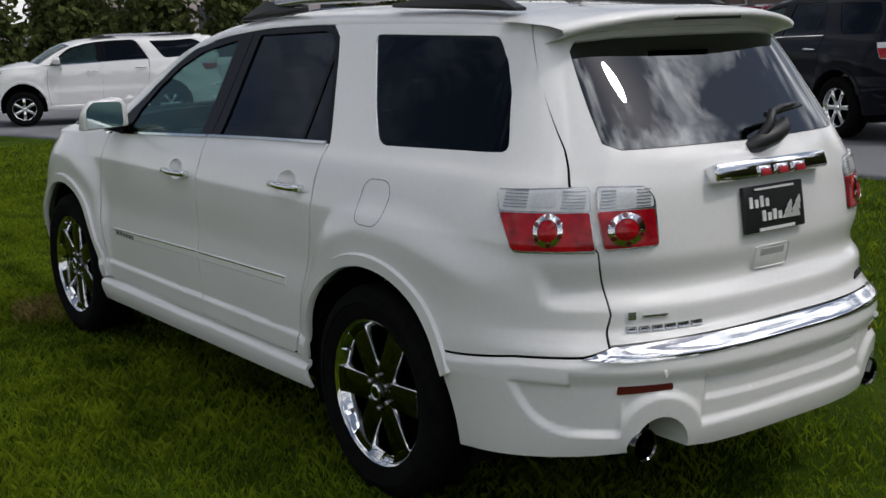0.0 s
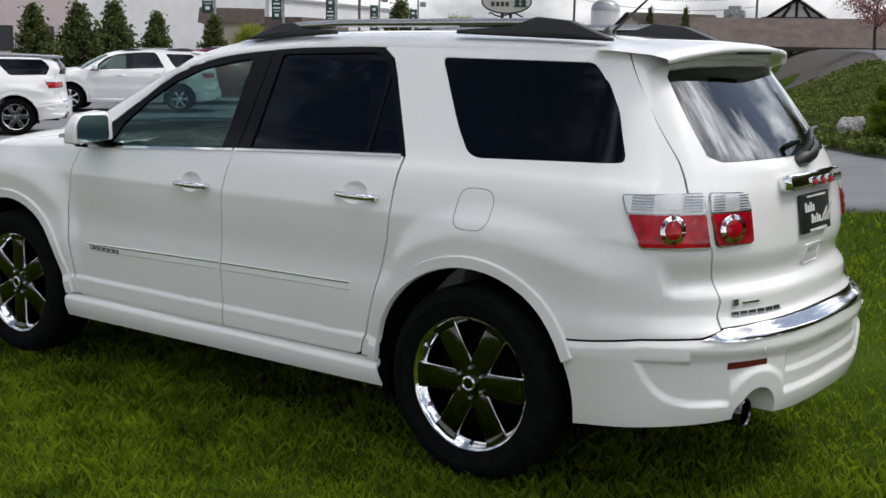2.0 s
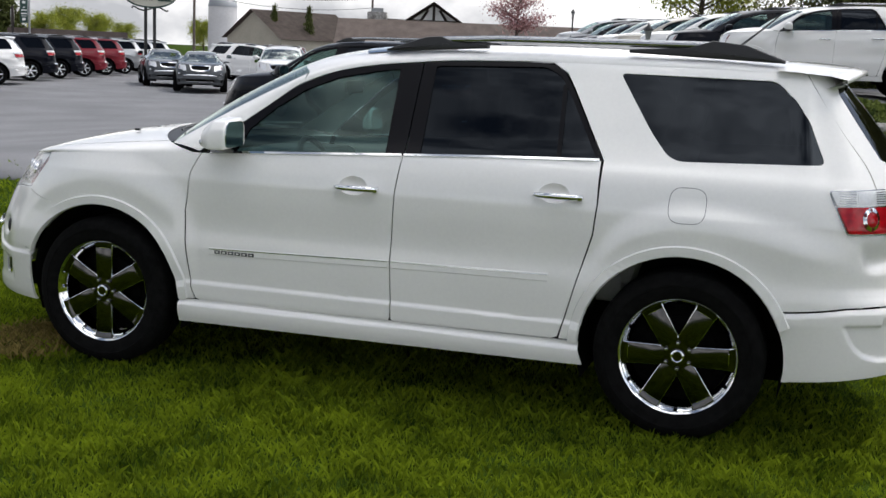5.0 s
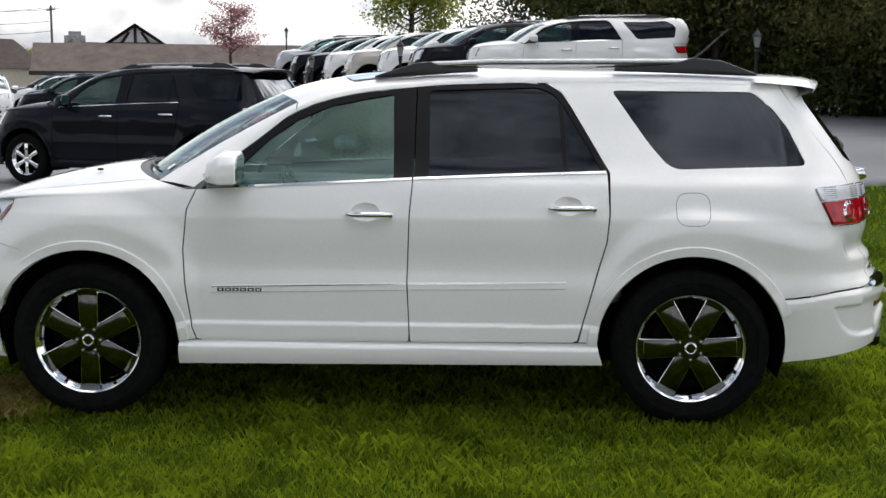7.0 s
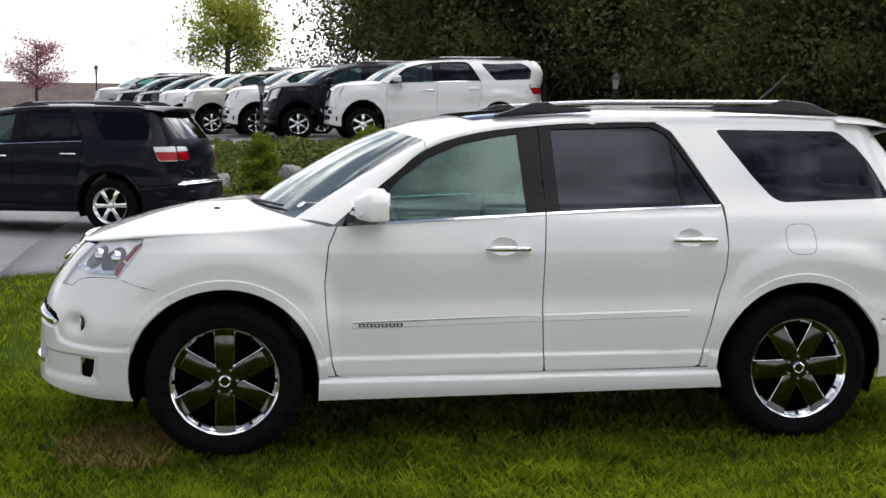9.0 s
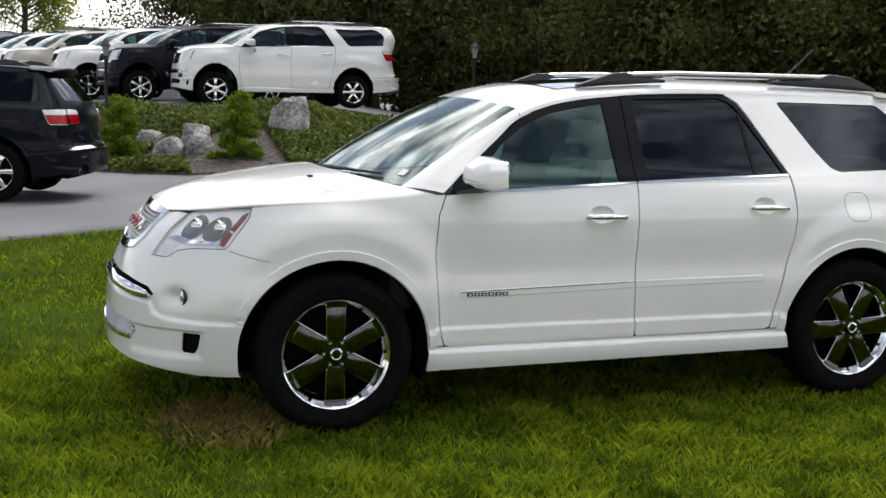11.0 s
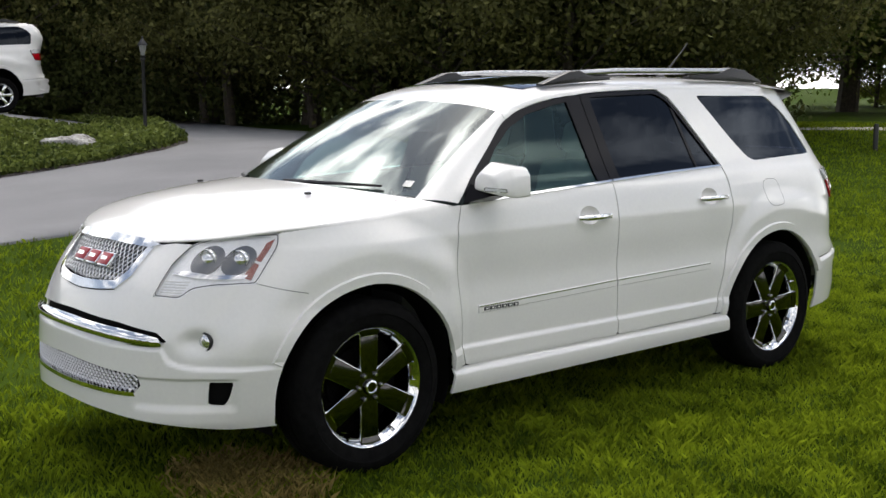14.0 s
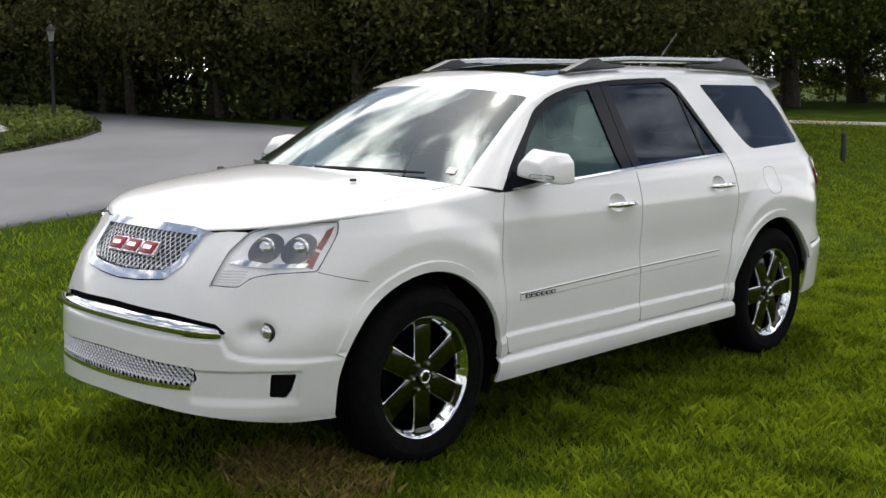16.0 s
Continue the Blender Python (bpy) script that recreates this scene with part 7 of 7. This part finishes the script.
def pylon_sign():
    turn = math.degrees(math.atan2(5.5 + 47.6, -3.2 - 30.8))
    root = empty("pylon_sign", at_ground(30.8, -47.6, turn), "oval cream dealership sign with two green trees", "sign")
    n = 40
    oval = lambda a, b, k0, k1: prism([(a * math.cos(2 * math.pi * k / n), 4.05 + b * math.sin(2 * math.pi * k / n)) for k in range(n)], k0, k1)
    q = Matrix.Rotation(radians(-90), 4, "Z")
    part("rim", oval(1.32, 0.64, -0.10, 0.10), SIGNG, root, "dark oval rim", False, q)
    face = part("face", oval(1.24, 0.56, -0.12, 0.12), SIGNW, root, "cream oval face", False, q)
    for x0, x1, z0 in ((-0.95, 0.35, 4.18), (-0.80, 0.20, 3.80)):
        for j in range(4):
            w = (x1 - x0) / 4
            part("lettering_bar", prism([(-(x0 + w * j), z0), (-(x0 + w * j + w * 0.7), z0), (-(x0 + w * j + w * 0.7), z0 + 0.24), (-(x0 + w * j), z0 + 0.24)], -0.14, 0.14), LETTER_D, face, "", False)
    for x0, k in ((0.55, 1.0), (0.88, 1.1)):
        tri = []
        for j in range(4):
            zz = 3.78 + 0.22 * j * k
            tri += [(-(x0 - 0.20 + 0.045 * j), zz), (-(x0 - 0.07), zz + 0.18)]
        o = tri + [(-x0, 3.78 + 1.02 * k)] + [(-(2 * x0) - p[0], p[1]) for p in tri[::-1]]
        part("tree_emblem", prism(o, -0.16, 0.16), SIGNG, face, "green tree emblem", False)
    for y0 in (-0.22, 0.22):
        part("post", box(-0.08, 0.08, y0 - 0.08, y0 + 0.08, -0.1, 3.45), IRON, root)
    part("scroll", tube([(0, -0.9 * math.cos(t * 0.3), 3.38 + 0.1 * math.sin(t * 1.2)) for t in range(11)], 0.04, 6), IRON, root)


pylon_sign()


def wall_windows(root, wall, spec, y, mat=None):
    for x0, x1, z0, z1 in spec:
        w = part("window", box(x0, x1, y - 0.05, y + 0.06, z0, z1), TIMBER, wall)
        part("pane", box(x0 + 0.08, x1 - 0.08, y + 0.05, y + 0.09, z0 + 0.08, z1 - 0.08), PANE, w)


# restaurant with a low brown roof and a half-timbered gable
rest = empty("restaurant", pose(6.3, -53.5, 0, 0, 0, 15.9), "low brown restaurant with a shingled roof and half-timbered gable", "building")
wall = part("wall", box(0, 15, -9, -0.8, -0.1, 2.2), CREAM, rest)
wall_windows(rest, wall, [(0.6 + 1.3 * k, 1.6 + 1.3 * k, 0.5, 1.9) for k in range(9)], -0.8)
for k in range(9):
    part("porch_post", box(0.3 + 1.6 * k, 0.45 + 1.6 * k, 0.2, 0.35, -0.1, 2.0), TIMBER, rest)
rf = bmesh.new()
for o in ([(-0.6, 0.6, 1.9), (15.6, 0.6, 1.9), (15.6, -1.4, 3.35), (-0.6, -1.4, 3.35)], [(-0.6, -1.4, 3.35), (15.6, -1.4, 3.35), (15.6, -9.4, 3.35), (-0.6, -9.4, 3.35)], [(-0.6, 0.6, 1.9), (-0.6, -1.4, 3.35), (-0.6, -9.4, 3.35), (-0.6, -9.4, 1.9)],
          [(15.6, 0.6, 1.9), (15.6, -9.4, 1.9), (15.6, -9.4, 3.35), (15.6, -1.4, 3.35)], [(-0.6, 0.6, 1.9), (-0.6, -9.4, 1.9), (15.6, -9.4, 1.9), (15.6, 0.6, 1.9)]):
    rf.faces.new([rf.verts.new(p) for p in o])
part("roof", rf, SHINGLE, rest, "", False)
part("fascia", box(-0.65, 15.65, 0.58, 0.66, 1.78, 1.98), TIMBER, rest)
ch = part("chimney", box(13.2, 14.2, -3.0, -2.2, 3.2, 3.75, 0.03), ROCK, rest)
part("chimney_cap", box(13.4, 14.0, -2.8, -2.4, 3.75, 3.95), STEEL, ch)
gab = part("gable", prism([(9.3, 3.3), (10.8, 4.3), (12.3, 3.3)], -6.5, -3.5), LETTER, rest, "white gable with dark timbers", False)
for a, b in (((3.5, 3.32), (5.0, 4.32)), ((5.0, 4.32), (6.5, 3.32)), ((5.0, 3.3), (5.0, 4.25)), ((4.3, 3.4), (4.7, 4.0)), ((5.7, 3.4), (5.3, 4.0)), ((3.6, 3.4), (6.4, 3.4))):
    part("timber", tube([(a[0] + 5.8, -3.45, a[1]), (b[0] + 5.8, -3.45, b[1])], 0.07, 4), TIMBER, gab, "", False)
gr = bmesh.new()
for o in ([(3.1, -3.1, 3.15), (5.0, -3.1, 4.42), (5.0, -7, 4.42), (3.1, -7, 3.15)], [(5.0, -3.1, 4.42), (6.9, -3.1, 3.15), (6.9, -7, 3.15), (5.0, -7, 4.42)]):
    gr.faces.new([gr.verts.new((p[0] + 5.8, p[1], p[2])) for p in o])
bmesh.ops.solidify(gr, geom=gr.faces[:], thickness=0.12)
part("gable_roof", gr, SHINGLE, gab, "", False)


def shed(name, label, x, y, turn, length, deep, h, mat, band=None, wins=(), slope=0.4):
    """A long flat-roofed building whose front runs along its x axis."""
    root = empty(name, pose(x, y, -0.3, 0, 0, turn), label, "building")
    wall = part("wall", box(0, length, -deep, 0, 0, h), mat, root, "", False)
    part("roof", box(-0.3, length + 0.3, -deep - 0.3, 0.3, h, h + slope), band or STEEL, root, "", False)
    wall_windows(root, wall, wins, 0.0)
    return root


a = math.degrees(math.atan2(-86.9 + 65, 88 - 93.3)) + 180
shed("warehouse", "tall pale grey flat-roofed warehouse beyond the lot", 88, -86.9, a, 48, 25, 8.1, STUCCO, STEEL, (), 0.3)
shed("warehouse", "long pale grey warehouse behind the street stores", 101.2, -124.4, math.degrees(math.atan2(36.7, -12.5)), 38, 25, 6.7, STUCCO, STEEL, (), 0.25)
shed("showroom", "white shed with a dusty pink upper band", 80, -57, a + 6, 28, 18, 6.2, PINKISH, STUCCO, [(2 + 3.5 * k, 4.4 + 3.5 * k, 1.0, 3.0) for k in range(7)])
shed("office", "white far building behind the trees", -21.5, -74, 0, 22, 12, 5.0, STUCCO, STEEL, [(2 + 3 * k, 3.4 + 3 * k, 2.0, 3.6) for k in range(6)])
shed("store", "low brown roofed store along the street", 69.1, -78.2, 107, 9, 8, 2.9, CREAM, SHINGLE, [(0.6 + 1.7 * k, 1.6 + 1.7 * k, 0.8, 2.2) for k in range(5)], 1.3)
shed("store", "low brown roofed store along the street", 66.1, -100.1, 124, 10, 10, 2.2, CREAM, SHINGLE, (), 0.6)


def house(x, y, turn, w, d, h, rise, wall_mat, label):
    root = empty("house", pose(x, y, -0.2, 0, 0, turn), label, "house")
    wall = part("wall", box(-w / 2, w / 2, -d / 2, d / 2, 0, h), wall_mat, root, "", False)
    part("gable_wall", prism([(-w / 2, h), (0, h + rise), (w / 2, h)], -d / 2 + 0.05, d / 2 - 0.05), wall_mat, root, "", False)
    r = bmesh.new()
    for s in (-1, 1):
        r.faces.new([r.verts.new(p) for p in ((s * (w / 2 + 0.4), -d / 2 - 0.4, h - 0.15), (0, -d / 2 - 0.4, h + rise + 0.12), (0, d / 2 + 0.4, h + rise + 0.12), (s * (w / 2 + 0.4), d / 2 + 0.4, h - 0.15))])
    bmesh.ops.solidify(r, geom=r.faces[:], thickness=0.15)
    part("roof", r, SHINGLE, root, "", False)
    wall_windows(root, wall, [(-w / 2 + 0.6 + 1.7 * k, -w / 2 + 1.4 + 1.7 * k, 1.0, 2.2) for k in range(int((w - 1) / 1.7))], d / 2)
    return root


house(62.4, -58, 135, 4.2, 4, 3.4, 0.9, CREAM, "small cream house with a dull red-brown roof")
house(46, -98, 150, 9, 9, 2.8, 2.4, CREAM, "brick-gabled house far down the street")
house(31, -92, 150, 8, 8, 2.6, 2.0, STUCCO, "white house far down the street")

silo = empty("silo", at_ground(66.2, -121.8), "round concrete silo with a domed metal top", "silo")
part("shaft", lathe([(1.7, -0.1), (1.7, 6.3), (0, 6.3)], 24, "z"), STUCCO, silo)
part("dome", lathe([(1.75, 6.2), (1.6, 6.9), (1.0, 7.4), (0.0, 7.6)], 24, "z"), STEEL, silo)
side_sign = empty("roadside_sign", at_ground(55.6, -69.2, 128), "dark framed roadside sign with a pale oval", "sign")
part("board", box(-0.9, 0.9, -0.1, 0.1, 2.5, 3.9, 0.03), TIMBER, side_sign)
part("panel", prism([(0.8 * math.cos(k * 0.314), 3.2 + 0.5 * math.sin(k * 0.314)) for k in range(20)], -0.13, 0.13), SIGNW, side_sign)
for s in (-1, 1):
    part("post", box(s * 0.8 - 0.08, s * 0.8 + 0.08, -0.08, 0.08, -0.1, 2.5), TIMBER, side_sign)

# far lawn edge: gravel walk and flowering shrubs
CONC = rough_stuff("pale gravel walk", (0.30, 0.28, 0.25), (0.42, 0.40, 0.36), 3.0, 0.9, 0.3)
sheet("garden_path", [(-13.5, -12.15), (-40, -2.45), (-40.2, -3.1), (-13.8, -12.9)], CONC, 0.02, 2.0)
bush = leafy_tree("garden_bush", at_ground(-50, -22), 1.5, 1.1, "yellow-green garden bush beyond the lawn", LEAF_LIGHT, 2600, 0.10, 14, 0.35, 0.05, "garden bushes", 0.0)
for x, y, k in ((-48, -19.5, 0.8), (-52, -25, 1.2), (-47, -17, 0.6), (-51, -18.5, 0.9), (-49.5, -26, 0.8), (-13.3, -17.2, 0.5), (-12.9, -24.2, 0.5)):
    scaled_copy(bush, x, y, rng.uniform(0, 360), k)
